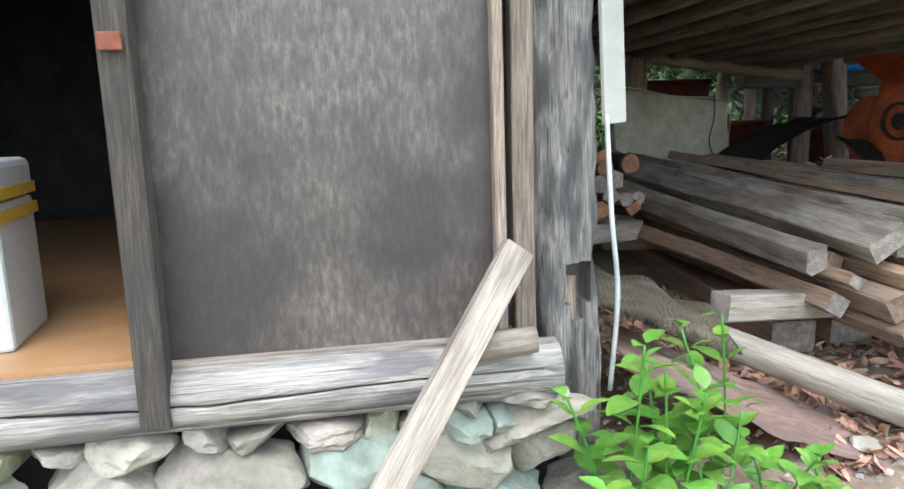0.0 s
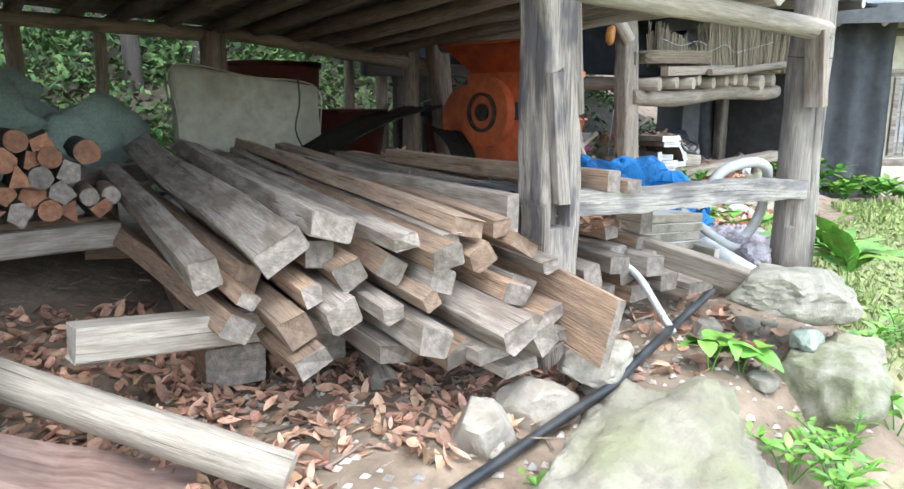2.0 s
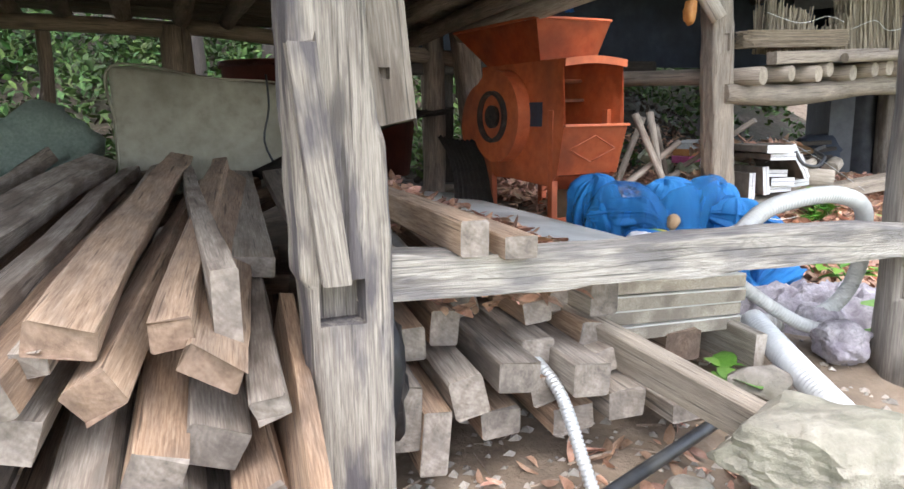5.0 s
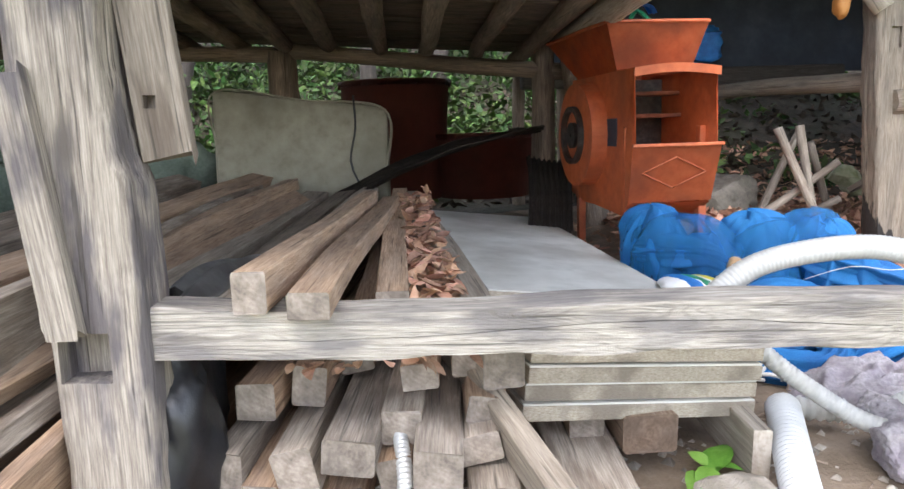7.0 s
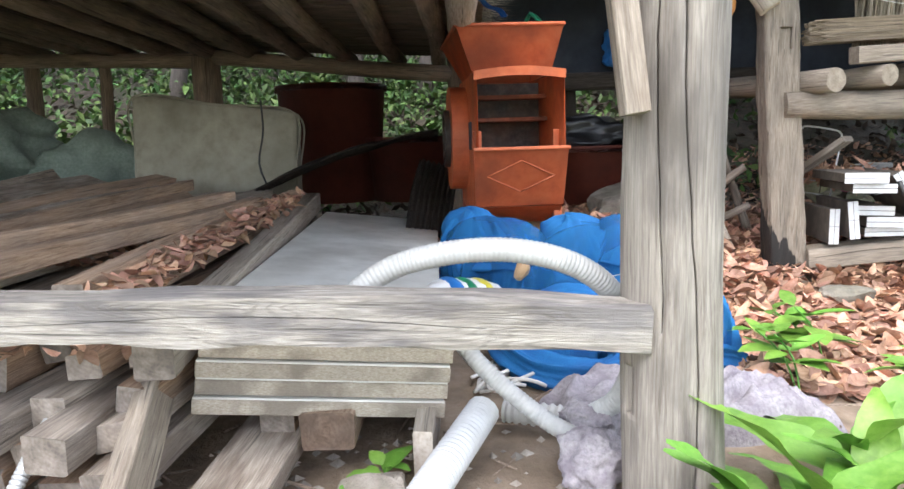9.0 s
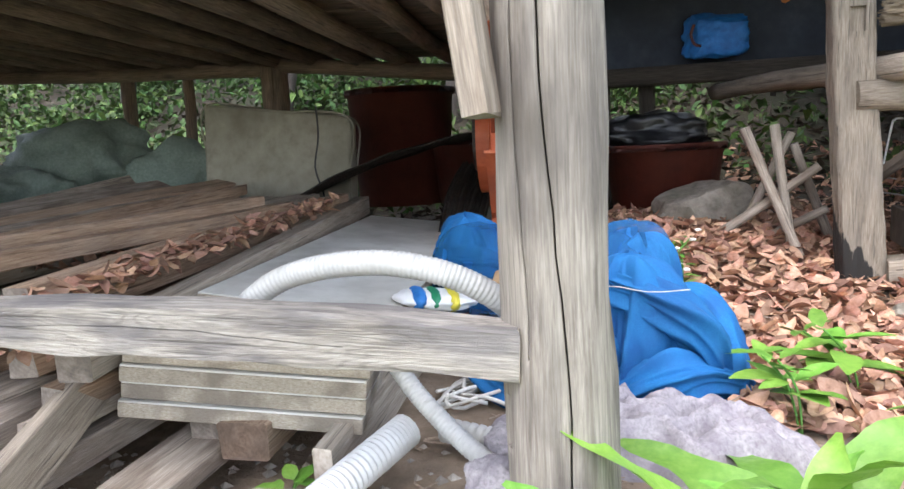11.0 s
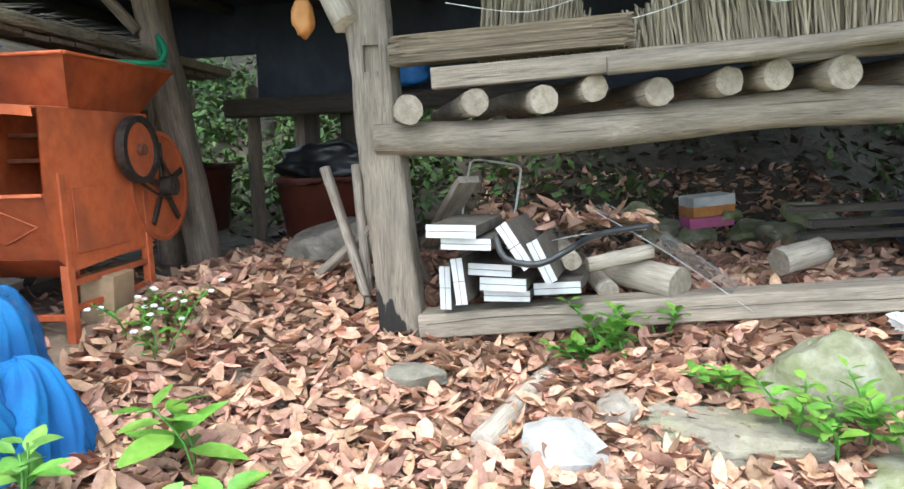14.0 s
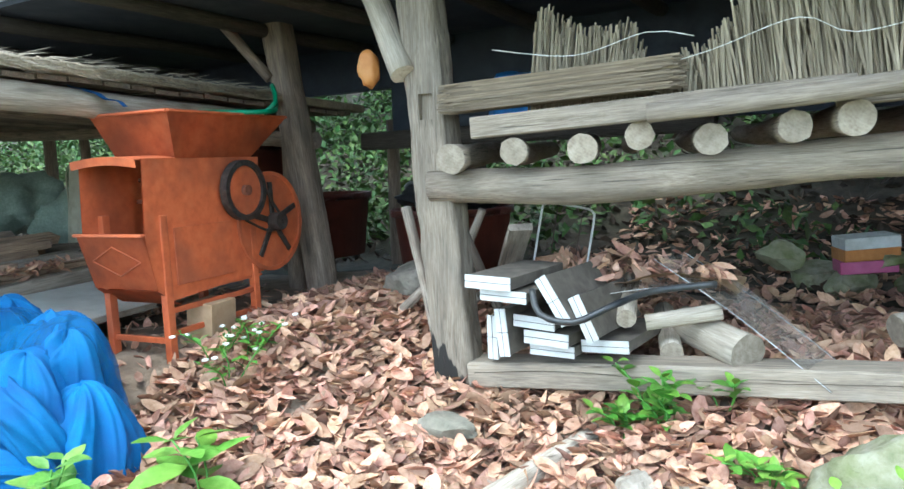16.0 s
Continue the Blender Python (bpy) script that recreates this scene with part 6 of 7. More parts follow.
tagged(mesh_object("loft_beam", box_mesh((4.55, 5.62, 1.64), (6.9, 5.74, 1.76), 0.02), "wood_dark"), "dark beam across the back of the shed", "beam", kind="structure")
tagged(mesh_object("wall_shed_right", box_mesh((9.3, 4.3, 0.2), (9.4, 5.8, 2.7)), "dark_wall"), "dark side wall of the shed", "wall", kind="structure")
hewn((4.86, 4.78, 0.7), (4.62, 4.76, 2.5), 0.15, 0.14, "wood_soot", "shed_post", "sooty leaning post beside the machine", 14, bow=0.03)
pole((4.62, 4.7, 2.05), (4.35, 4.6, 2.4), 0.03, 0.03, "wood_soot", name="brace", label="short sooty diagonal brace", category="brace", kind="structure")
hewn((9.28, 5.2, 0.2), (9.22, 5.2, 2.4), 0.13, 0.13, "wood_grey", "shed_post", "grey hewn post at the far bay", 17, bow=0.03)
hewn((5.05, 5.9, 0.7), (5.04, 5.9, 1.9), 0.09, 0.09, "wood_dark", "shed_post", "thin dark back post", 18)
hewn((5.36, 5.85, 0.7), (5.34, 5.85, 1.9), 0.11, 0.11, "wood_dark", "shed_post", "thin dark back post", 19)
pole((6.02, 3.95, 1.88), (5.80, 4.06, 2.25), 0.05, 0.055, "wood_pale", "end_pale", name="brace", label="pale forked brace at the post head", category="brace", kind="structure")
bm = bmesh.new()
n = 200
xs = [1.0 + 8.5 * i / n for i in range(n + 1)]
for y0, z0, y1, z1 in ((3.35, 2.42, 6.2, 2.86),):
    rows = [[bm.verts.new((x, y, z + 0.02 * math.sin(i * 1.05))) for i, x in enumerate(xs)] for y, z in ((y0, z0), (y1, z1))]
    for i in range(n):
        bm.faces.new((rows[0][i], rows[0][i + 1], rows[1][i + 1], rows[1][i])).smooth = True
bmesh.ops.solidify(bm, geom=bm.faces[:], thickness=0.008)
tagged(mesh_object("roof_high_shed", bm, "slate_sheet"), "pale corrugated cement sheets on the open shed", "roof", kind="structure")
# Unseen extra roof, added only to keep daylight off the slope behind.
tagged(mesh_object("roof_back_shed", box_mesh((6.3, 6.1, 2.80), (11.5, 9.0, 2.84)), "slate_sheet"), "unseen sheet roof added to shade the slope behind", "roof", kind="structure")
# Dark sheet below the pale roof; the interior shade is in its colour.
tagged(mesh_object("ceiling_high_shed", box_mesh((1.05, 3.6, 2.36), (9.4, 5.75, 2.385)), "tarp_dark"), "roof underside sheet with shade in its dark colour", "ceiling", kind="structure")
# Near-black wood here puts the shade under the roof into the rafters' colour.
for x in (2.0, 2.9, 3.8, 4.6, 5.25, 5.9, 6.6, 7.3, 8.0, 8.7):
    pole((x, 3.42, 2.33), (x, 5.7, 2.33), 0.04, 0.04, "wood_dark", "end_pale", name="rafter", label="pole rafter darkened for roof shade, with a pale sawn end", category="rafter", group="high rafters", kind="structure")


def metal_board(px, py, pz, w, h, roll, depth=0.42):
    ob = tagged(new("metal_edged_board"), "thin grey board with a bright aluminium end", "board", "stacked metal-edged boards")
    ob.matrix_world = pose(px, py, pz, 0, 0, -6) @ Matrix.Rotation(radians(roll), 4, "Y")
    part("board_core", box_mesh((-w / 2 + 0.003, 0.006, -h / 2 + 0.003), (w / 2 - 0.003, depth, h / 2 - 0.003), 0.002), "form_ply", ob)
    bm = bmesh.new()
    add_box(bm, (-w / 2, 0, -h / 2), (w / 2, 0.006, -0.0015))
    add_box(bm, (-w / 2, 0, 0.0015), (w / 2, 0.006, h / 2))
    part("end_profile", bm, "white_metal", ob, "bright aluminium end profile")
    part("seam", box_mesh((-w / 2, 0.003, -0.0014), (w / 2, 0.006, 0.0014)) if w > h else box_mesh((-0.001, -0.0006, -h / 2), (0.001, 0.0, h / 2)), "iron", ob, "dark seam")


metal_board(6.42, 3.80, 1.10, 0.19, 0.048, 1)
metal_board(6.47, 3.82, 1.05, 0.19, 0.042, 1)
metal_board(6.425, 3.90, 0.895, 0.045, 0.18, -6)
metal_board(6.54, 3.93, 0.935, 0.17, 0.045, 2)
metal_board(6.59, 3.92, 0.88, 0.18, 0.05, 1)
metal_board(6.60, 3.95, 0.83, 0.18, 0.042, -1)
metal_board(6.79, 3.98, 0.855, 0.18, 0.045, -4)
metal_board(6.645, 3.86, 1.035, 0.045, 0.19, -33)
metal_board(6.74, 3.90, 0.97, 0.045, 0.17, -26)
metal_board(6.36, 3.95, 0.86, 0.045, 0.17, 0)
for p, q, r in (((6.975, 4.15, 0.815), (6.85, 4.6, 0.86), 0.042), ((7.25, 4.09, 0.84), (6.98, 4.35, 0.87), 0.068), ((6.85, 4.06, 0.945), (6.75, 4.5, 1.0), 0.035), ((6.9, 4.12, 0.93), (7.15, 4.2, 0.97), 0.03), ((7.7, 4.5, 0.86), (7.9, 4.62, 0.9), 0.06)):
    pole(p, q, r, r, "wood_pale", "end_log", name="cut_log", label="short pale cut log on the shed floor", category="log", group="cut logs")
timber((6.2, 4.4, 0.98), (6.45, 4.05, 1.28), 0.09, 0.03, "wood_grey", name="plank", label="grey plank leaning behind the post", category="plank", group="")
cart = tagged(new("hand_cart"), "folding wire luggage cart standing upright", "cart")
cart.matrix_world = pose(6.277, 4.36, 0, -2, 10, 4)
for x in (-0.115, 0.115):
    part("upright", tube_mesh(((x, 0, 0.95), (x, 0, 1.30), (x * 0.93, 0, 1.335)), 0.005, 8), "white_metal", cart)
part("top_bar", tube_mesh(((-0.107, 0, 1.335), (-0.08, 0, 1.35), (0.08, 0, 1.35), (0.107, 0, 1.335)), 0.005, 8), "white_metal", cart)
for z in (1.0, 1.07):
    part("cross_wire", tube_mesh(((-0.115, 0, z), (0.115, 0, z)), 0.004, 6), "galvanised", cart)
for x in (-0.05, 0.06):
    part("inner_wire", tube_mesh(((x, 0.01, 0.95), (x, 0.01, 1.33)), 0.003, 6), "iron", cart)
for p0, p1, w, lb in (((6.94, 4.34, 1.14), (7.54, 4.14, 0.76), 0.22, "brownish clear plastic pane leaning over the logs"), ((6.62, 4.22, 0.99), (7.12, 4.30, 1.05), 0.2, "thin clear pane lying over the cut logs"),
                      ((7.45, 4.18, 0.62), (7.98, 4.02, 0.60), 0.16, "scrap of clear plastic on the stones")):
    pane = sheet_strip("clear_panel", p0, p1, w, "clear_pane", lb, "plastic sheet", 0.015, 0.002, 2)
    a, b = Vector(p0), Vector(p1)
    out = Vector((0, 0, 1)).cross(b - a).normalized() * (w / 2)
    for k in (-1, 1):
        part("edge", tube_mesh((a + k * out, (a + b) / 2 + k * out + Vector((0, 0, 0.018)), b + k * out), 0.0016, 6), "galvanised", pane, "pale cut edge", smooth=True)
sheet_strip("bent_tray", (6.75, 4.35, 1.02), (7.2, 4.35, 1.02), 0.3, "cardboard", "bent brown sheet holding dry leaves", "tray", 0.06, 0.003, 2)
tagged(mesh_object("rubber_strip", tube_mesh(((6.58, 3.83, 1.08), (6.62, 3.80, 1.0), (6.74, 3.80, 0.98), (6.85, 3.84, 1.03), (6.95, 4.0, 1.06), (7.15, 4.1, 1.08)), 0.012, 8), "hose_black", smooth=True), "black rubber strip over the boards", "strip")
for z, mt, lb in ((0.85, "pink_plastic", "pink plastic crate at the back"), (0.92, "gourd", "orange carton on the pink crate"), (0.98, "galvanised", "grey carton on top of the crate")):
    ob = tagged(mesh_object("crate", box_mesh((-0.14, -0.1, 0), (0.14, 0.1, 0.068), 0.006), mt), lb, "box")
    ob.matrix_world = pose(7.62, 6.0, z, 0, -4, 12 if z < 0.9 else 20)
for x, y, s in ((8.75, 5.5, 0.5),):
    ob = tagged(mesh_object("tarp_roll", stone_mesh((s * 0.8, 0.3, 0.3), 31, 4, 0.2, 4), "tarp_dark", smooth=True), "dark tarpaulin bundle under the loft", "tarpaulin")
    ob.matrix_world = pose(x, y, 0.92)
gourd = tagged(mesh_object("gourd", stone_mesh((0.07, 0.07, 0.12), 77, 2, 0.2, 3), "gourd", smooth=True), "dried orange gourd hanging at the post", "gourd")
gourd.matrix_world = pose(5.83, 3.98, 1.92, 10, 0, 0)
bag = tagged(new("cloth_bag"), "blue woven bag with a red handle hanging from the beam", "bag")
bag.matrix_world = pose(5.75, 5.6, 1.93)
part("body", stone_mesh((0.36, 0.13, 0.26), 78, 3, 0.12, 5, 0.7), "tarp_blue", bag, smooth=True)
part("handle", tube_mesh(((-0.13, -0.075, 0.06), (-0.15, -0.08, 0.0), (-0.13, -0.085, -0.06), (-0.09, -0.08, -0.075)), 0.009, 8), "red_tub", bag, "red strap handle", smooth=True)
for p, q in (((5.74, 4.36, 1.33), (5.98, 4.2, 0.66)), ((5.88, 4.38, 1.34), (5.96, 4.25, 0.66)), ((5.55, 4.45, 0.75), (6.05, 4.3, 1.15)), ((6.2, 4.5, 0.7), (5.98, 4.45, 1.25)), ((5.7, 4.5, 0.72), (6.1, 4.35, 0.95)), ((5.75, 4.6, 0.75), (6.0, 4.6, 1.3))):
    pole(p, q, 0.025, 0.02, "wood_grey", name="stick", label="crooked grey stick leaning by the post", category="stick", group="leaning sticks")
pole((6.58, 3.36, 0.49), (6.88, 4.22, 0.60), 0.04, 0.035, "wood_pale", "end_pale", name="stick", label="pale rotten branch on the leaves", category="branch")
pole((7.70, 4.22, 0.66), (8.9, 4.72, 0.76), 0.045, 0.05, "wood_tan", name="log", label="grey log lying along the stones", category="log")
pole((8.05, 3.92, 0.66), (8.75, 4.62, 0.80), 0.052, 0.056, "wood_tan", name="log", label="grey log lying along the stones", category="log")

# ---- stones ----
stone((2.88, 1.21, 0.262), (0.95, 0.52, 0.52), 101, "boulder", 12, "large pale mossy boulder on the bank", cuts=4)
stone((4.12, 1.45, 0.635), (0.5, 0.3, 0.2), 102, "stone", -20, "flat-topped grey boulder at the bank edge", cuts=7)
stone((3.97, 1.20, 0.37), (0.36, 0.30, 0.27), 103, "stone_moss", 30, "rounded mossy boulder on the bank", cuts=4)
stone((4.17, 1.22, 0.40), (0.3, 0.28, 0.2), 104, "boulder", 60)
stone((4.05, 1.34, 0.495), (0.15, 0.1, 0.08), 124, "stone_green", 12, "squared grey stone under the boulder")
stone((2.60, 1.53, 0.43), (0.24, 0.17, 0.23), 105, "stone_pale", 20, "squared pale stone block on the earth", block=0.6)
stone((2.82, 1.57, 0.46), (0.28, 0.18, 0.17), 107, "stone_pale", -15, "pale broken stone on the earth")
stone((3.14, 1.60, 0.52), (0.28, 0.2, 0.1), 108, "stone_pale", 25, "flat pale stone under the timbers", block=0.6)
stone((4.40, 1.95, 0.56), (0.18, 0.16, 0.13), 110, "stone", 40)
stone((6.84, 3.36, 0.46), (0.26, 0.22, 0.2), 113, "stone_white", 20, "white angular stone among dry leaves")
stone((7.0, 3.60, 0.50), (0.14, 0.13, 0.18), 114, "stone_pale", 60, "pale angular stone among dry leaves")
stone((7.14, 3.62, 0.49), (0.10, 0.10, 0.10), 115, "stone", 90)
stone((7.34, 3.50, 0.48), (0.5, 0.24, 0.13), 116, "boulder", -12, "long flat grey stone at the bank edge")
stone((7.68, 3.80, 0.53), (0.38, 0.34, 0.38), 117, "stone_moss", 25, "rounded mossy boulder under the shed", cuts=4)
stone((7.38, 4.02, 0.57), (0.2, 0.16, 0.12), 118, "stone_moss", -20)
stone((7.18, 3.88, 0.52), (0.2, 0.16, 0.11), 119, "stone", 10)
stone((8.09, 3.82, 0.50), (0.26, 0.24, 0.26), 120, "stone_moss", 40)
stone((7.46, 3.76, 0.50), (0.17, 0.14, 0.12), 121, "stone_moss", 0)
stone((6.3, 3.7, 0.58), (0.22, 0.12, 0.08), 122, "stone", -10)
stone((7.75, 3.4, 0.35), (0.4, 0.3, 0.2), 123, "stone_moss", 40)
rng = random.Random(33)
for k in range(26):
    x, y = rng.uniform(1.1, 4.6), rng.uniform(1.15, 1.75)
    s = rng.uniform(0.05, 0.13)
    stone((x, y, ground_height(x, y) + s * 0.15), (s, s * 0.8, s * 0.6), 200 + k, rng.choice(("stone", "stone_pale")), rng.uniform(0, 180), "small broken stone on the earth")

# ---- small loose things ----
sack = tagged(new("feed_bag"), "small white plastic feed bag with blue and green print", "bag")
sack.matrix_world = pose(4.60, 2.70, 0.865, 0, 8, 25)
bm = stone_mesh((0.20, 0.14, 0.05), 91, 2, 0.12, 4)
part("body", bm, "white_plastic", sack, smooth=True)
for x, mt in ((-0.055, "tarp_blue"), (-0.01, "green_plastic"), (0.045, "yellow_plastic")):
    b = part("print_band", stone_mesh((0.05, 0.145, 0.053), 92, 1, 0.05, 3), mt, sack, smooth=True)
    b.location = (x, 0, 0.002)
scrap = tagged(mesh_object("foam_scrap", stone_mesh((0.05, 0.05, 0.06), 93, 6, 0.1, 2), "cardboard"), "small pale foam scrap on the blue netting", "scrap")
scrap.matrix_world = pose(4.78, 2.80, 0.90)
paper = tagged(mesh_object("paper_scrap", stone_mesh((0.09, 0.05, 0.08), 94, 7, 0.9, 4), "white_plastic"), "crumpled white paper caught by the logs", "paper")
paper.matrix_world = pose(8.05, 4.08, 0.70)
tagged(mesh_object("green_strap", tube_mesh(((4.98, 4.25, 1.81), (5.02, 4.3, 1.87), (4.95, 4.36, 1.96), (4.93, 4.40, 1.86), (5.05, 4.2, 1.815), (4.85, 3.95, 1.815)), 0.012, 8), "green_plastic", smooth=True), "green plastic strap lying on the hopper", "strap")
sheet_strip("blue_strip", (4.58, 3.5, 1.93), (4.78, 3.62, 1.83), 0.05, "tarp_blue", "blue tarp strip hanging from the roof edge", "tarp strip", 0.01, 0.002, 2)
# Grey planks in near-black wood: the dimness at the back is coloured in.
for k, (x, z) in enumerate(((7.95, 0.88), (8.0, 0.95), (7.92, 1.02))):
    timber((x, 5.2, z), (x + 0.75, 5.35, z + 0.01), 0.09, 0.035, "wood_dark", label="grey plank darkened for the dim back of the shed", name="plank", category="plank", group="back planks")
for k in range(12):
    x = 7.2 + 0.17 * k
    stone((x, 6.05 + 0.1 * math.sin(k * 2.1), ground_height(x, 6.05) + 0.08 + 0.12 * (k % 3 == 0)), (0.26, 0.22, 0.16), 300 + k, "stone_moss", 30 * k, "dim grey stone in the back bank")

# ---- leaves and plants ----
def leaf_shape(length, width, droop=0.2, fold=0.25, twist=0.0, stations=5, wave=0.0):
    """A pointed leaf along +x in its own space: three points across at each station."""
    pts = []
    for i in range(stations):
        u = i / (stations - 1)
        w = width * 0.5 * (math.sin(3.14159 * u ** 0.8) ** 0.65 if 0 < u < 1 else 0.12)
        z = -droop * length * u * u
        for s in (-1, 0, 1):
            pts.append(Vector((length * u, s * w, z + abs(s) * fold * w + s * twist * w * u + abs(s) * wave * width * math.sin(17 * u + 1.3 * s))))
    quads = []
    for i in range(stations - 1):
        for s in (0, 1):
            a = 3 * i + s
            quads.append((a, a + 3, a + 4, a + 1))
    return pts, quads


def scatter_leaves(name, places, material, label, category, rng, size=(0.08, 0.13), ratio=0.42, tilt=35, curl=(-0.5, 0.5), stations=5, kind="stuff", parent=None):
    verts, faces = [], []
    for x, y, z in places:
        ln = rng.uniform(*size)
        pts, quads = leaf_shape(ln, ln * ratio * rng.uniform(0.75, 1.25), rng.uniform(*curl), rng.uniform(-0.5, 0.9), rng.uniform(-0.6, 0.6), stations)
        m = Matrix.Translation((x, y, z)) @ Euler((radians(rng.gauss(0, tilt)), radians(rng.gauss(0, tilt)), rng.uniform(0, 6.283))).to_matrix().to_4x4() @ Matrix.Translation((-ln / 2, 0, 0))
        n = len(verts)
        verts += [tuple(m @ p) for p in pts]
        faces += [tuple(n + k for k in q) for q in quads]
    ob = data_object(name, verts, faces, material, smooth=True, parent=parent)
    return tagged(ob, label, category, kind=kind)


rng = random.Random(51)


def on_ground(count, x0, x1, y0, y1, layer, keep=lambda x, y: True):
    out = []
    while len(out) < count:
        x, y = rng.uniform(x0, x1), rng.uniform(y0, y1)
        if keep(x, y):
            out.append((x, y, ground_height(x, y) + rng.uniform(0.0, layer)))
    return out


def litter_zone(x, y):
    edge = 2.75 + 0.25 * math.sin(x * 2.1) + 0.35 * smooth(6.2, 7.6, x)
    return y > edge and x < 8.0 - 0.5 * max(0, 4 - y) and (x > 5.25 + 0.2 * math.sin(y * 3) or y > 4.0 + 0.3 * noise.noise((x * 2, 0, 0)))


scatter_leaves("leaf_litter", on_ground(12500, 4.9, 8.3, 2.6, 5.2, 0.05, litter_zone) + on_ground(1400, 6.2, 9.2, 4.2, 5.9, 0.05) + on_ground(1300, 6.0, 9.4, 5.7, 7.6, 0.04), "dead_leaf", "thick carpet of curled brown dead leaves", "leaves", rng, (0.06, 0.115), 0.5, 20, (-0.55, 0.55), 6)
scatter_leaves("leaf_litter", on_ground(1700, 1.55, 3.2, 1.45, 2.8, 0.03, lambda x, y: noise.noise((x * 3, y * 3, 8)) > -0.25) + on_ground(900, 0.95, 2.1, 2.1, 3.15, 0.03) + on_ground(160, 3.2, 4.3, 1.45, 2.0, 0.02) + on_ground(260, 3.9, 5.2, 3.2, 4.8, 0.03), "dead_leaf", "scattered brown dead leaves on bare earth", "leaves", rng, (0.04, 0.085), 0.42, 25, (-0.6, 0.6))
places = [(3.775 - 0.015 * (y - 2.2) + rng.uniform(-0.06, 0.06), y, 0.975 + 0.04 * (y - 2.2) + rng.uniform(0, 0.05)) for y in [rng.uniform(2.05, 3.9) for _ in range(420)]]
places += [(3.42 + rng.uniform(-0.06, 0.1), rng.uniform(2.4, 3.6), 1.0 + rng.uniform(0, 0.03)) for _ in range(140)]
places += [(rng.uniform(3.45, 3.85), rng.uniform(2.0, 2.3), 0.875 + rng.uniform(0, 0.02)) for _ in range(60)]
scatter_leaves("leaf_litter", places, "dead_leaf", "brown dead leaves caught between the timbers", "leaves", rng, (0.035, 0.075), 0.5, 14, (-0.6, 0.6))
places = [(rng.uniform(6.38, 6.75), rng.uniform(4.2, 4.6), 1.06 + rng.uniform(0, 0.05)) for _ in range(110)] + [(rng.uniform(6.8, 7.15), rng.uniform(4.25, 4.45), 1.06 + rng.uniform(0, 0.04)) for _ in range(50)]
scatter_leaves("leaf_litter", places, "dead_leaf", "brown dead leaves heaped on the boards", "leaves", rng, (0.06, 0.11), 0.45, 30, (-0.9, 0.9))
# wooded slope behind the sheds
places = []
for k in range(640):
    cx, cy = rng.uniform(-7, 12), rng.uniform(6.4, 10.5)
    h, r = rng.uniform(0.15, 0.65), rng.uniform(0.2, 0.55)
    if cx > 5.9 and cy < 9 and k % 12:
        continue
    for _ in range(55):
        a, d = rng.uniform(0, 6.283), r * math.sqrt(rng.random())
        x, y = cx + d * math.cos(a), cy + d * math.sin(a)
        places.append((x, y, ground_height(x, y) + h * rng.random() ** 0.6 * (1 - 0.5 * d / r)))
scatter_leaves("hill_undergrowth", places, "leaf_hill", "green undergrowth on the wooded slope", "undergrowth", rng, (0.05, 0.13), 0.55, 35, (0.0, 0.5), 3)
scatter_leaves("hill_litter", on_ground(4500, -4, 10, 5.9, 9.0, 0.04), "old_leaf", "dead leaves darkened for shade on the wooded slope", "leaves", rng, (0.08, 0.14), 0.5, 25, (-0.5, 0.5), 3)
# Clumps after the first 71 are an added overhead canopy shading the slope.
places = []
for k in range(190):
    cx, cy, cz = rng.uniform(-4, 13), rng.uniform(9.5, 13), rng.uniform(3.0, 6.5)
    if k > 70:
        cy, cz = rng.uniform(7.0, 10.0), rng.uniform(4.6, 6.6)
    r = rng.uniform(0.5, 1.1)
    for _ in range(70):
        d = Vector((rng.gauss(0, 1), rng.gauss(0, 1), rng.gauss(0, 0.7)))
        p = Vector((cx, cy, cz)) + d.normalized() * r * rng.random() ** 0.5
        places.append(tuple(p))
scatter_leaves("hill_thicket", places, "leaf_hill", "dense leafy thicket atop the slope with added shading canopy", "thicket", rng, (0.12, 0.25), 0.6, 40, (0.0, 0.4), 3)
for x in (-1.0, 1.4, 3.3, 4.1, 6.4, 8.3, 10.6):
    y = 9.0 + 0.6 * math.sin(x * 3)
    pole((x, y, ground_height(x, y) - 0.2), (x + 0.3, y + 0.3, 6.2), 0.10, 0.05, "wood_dark", name="tree_trunk", label="dark slender tree trunk on the slope", category="tree", bow=0.12)


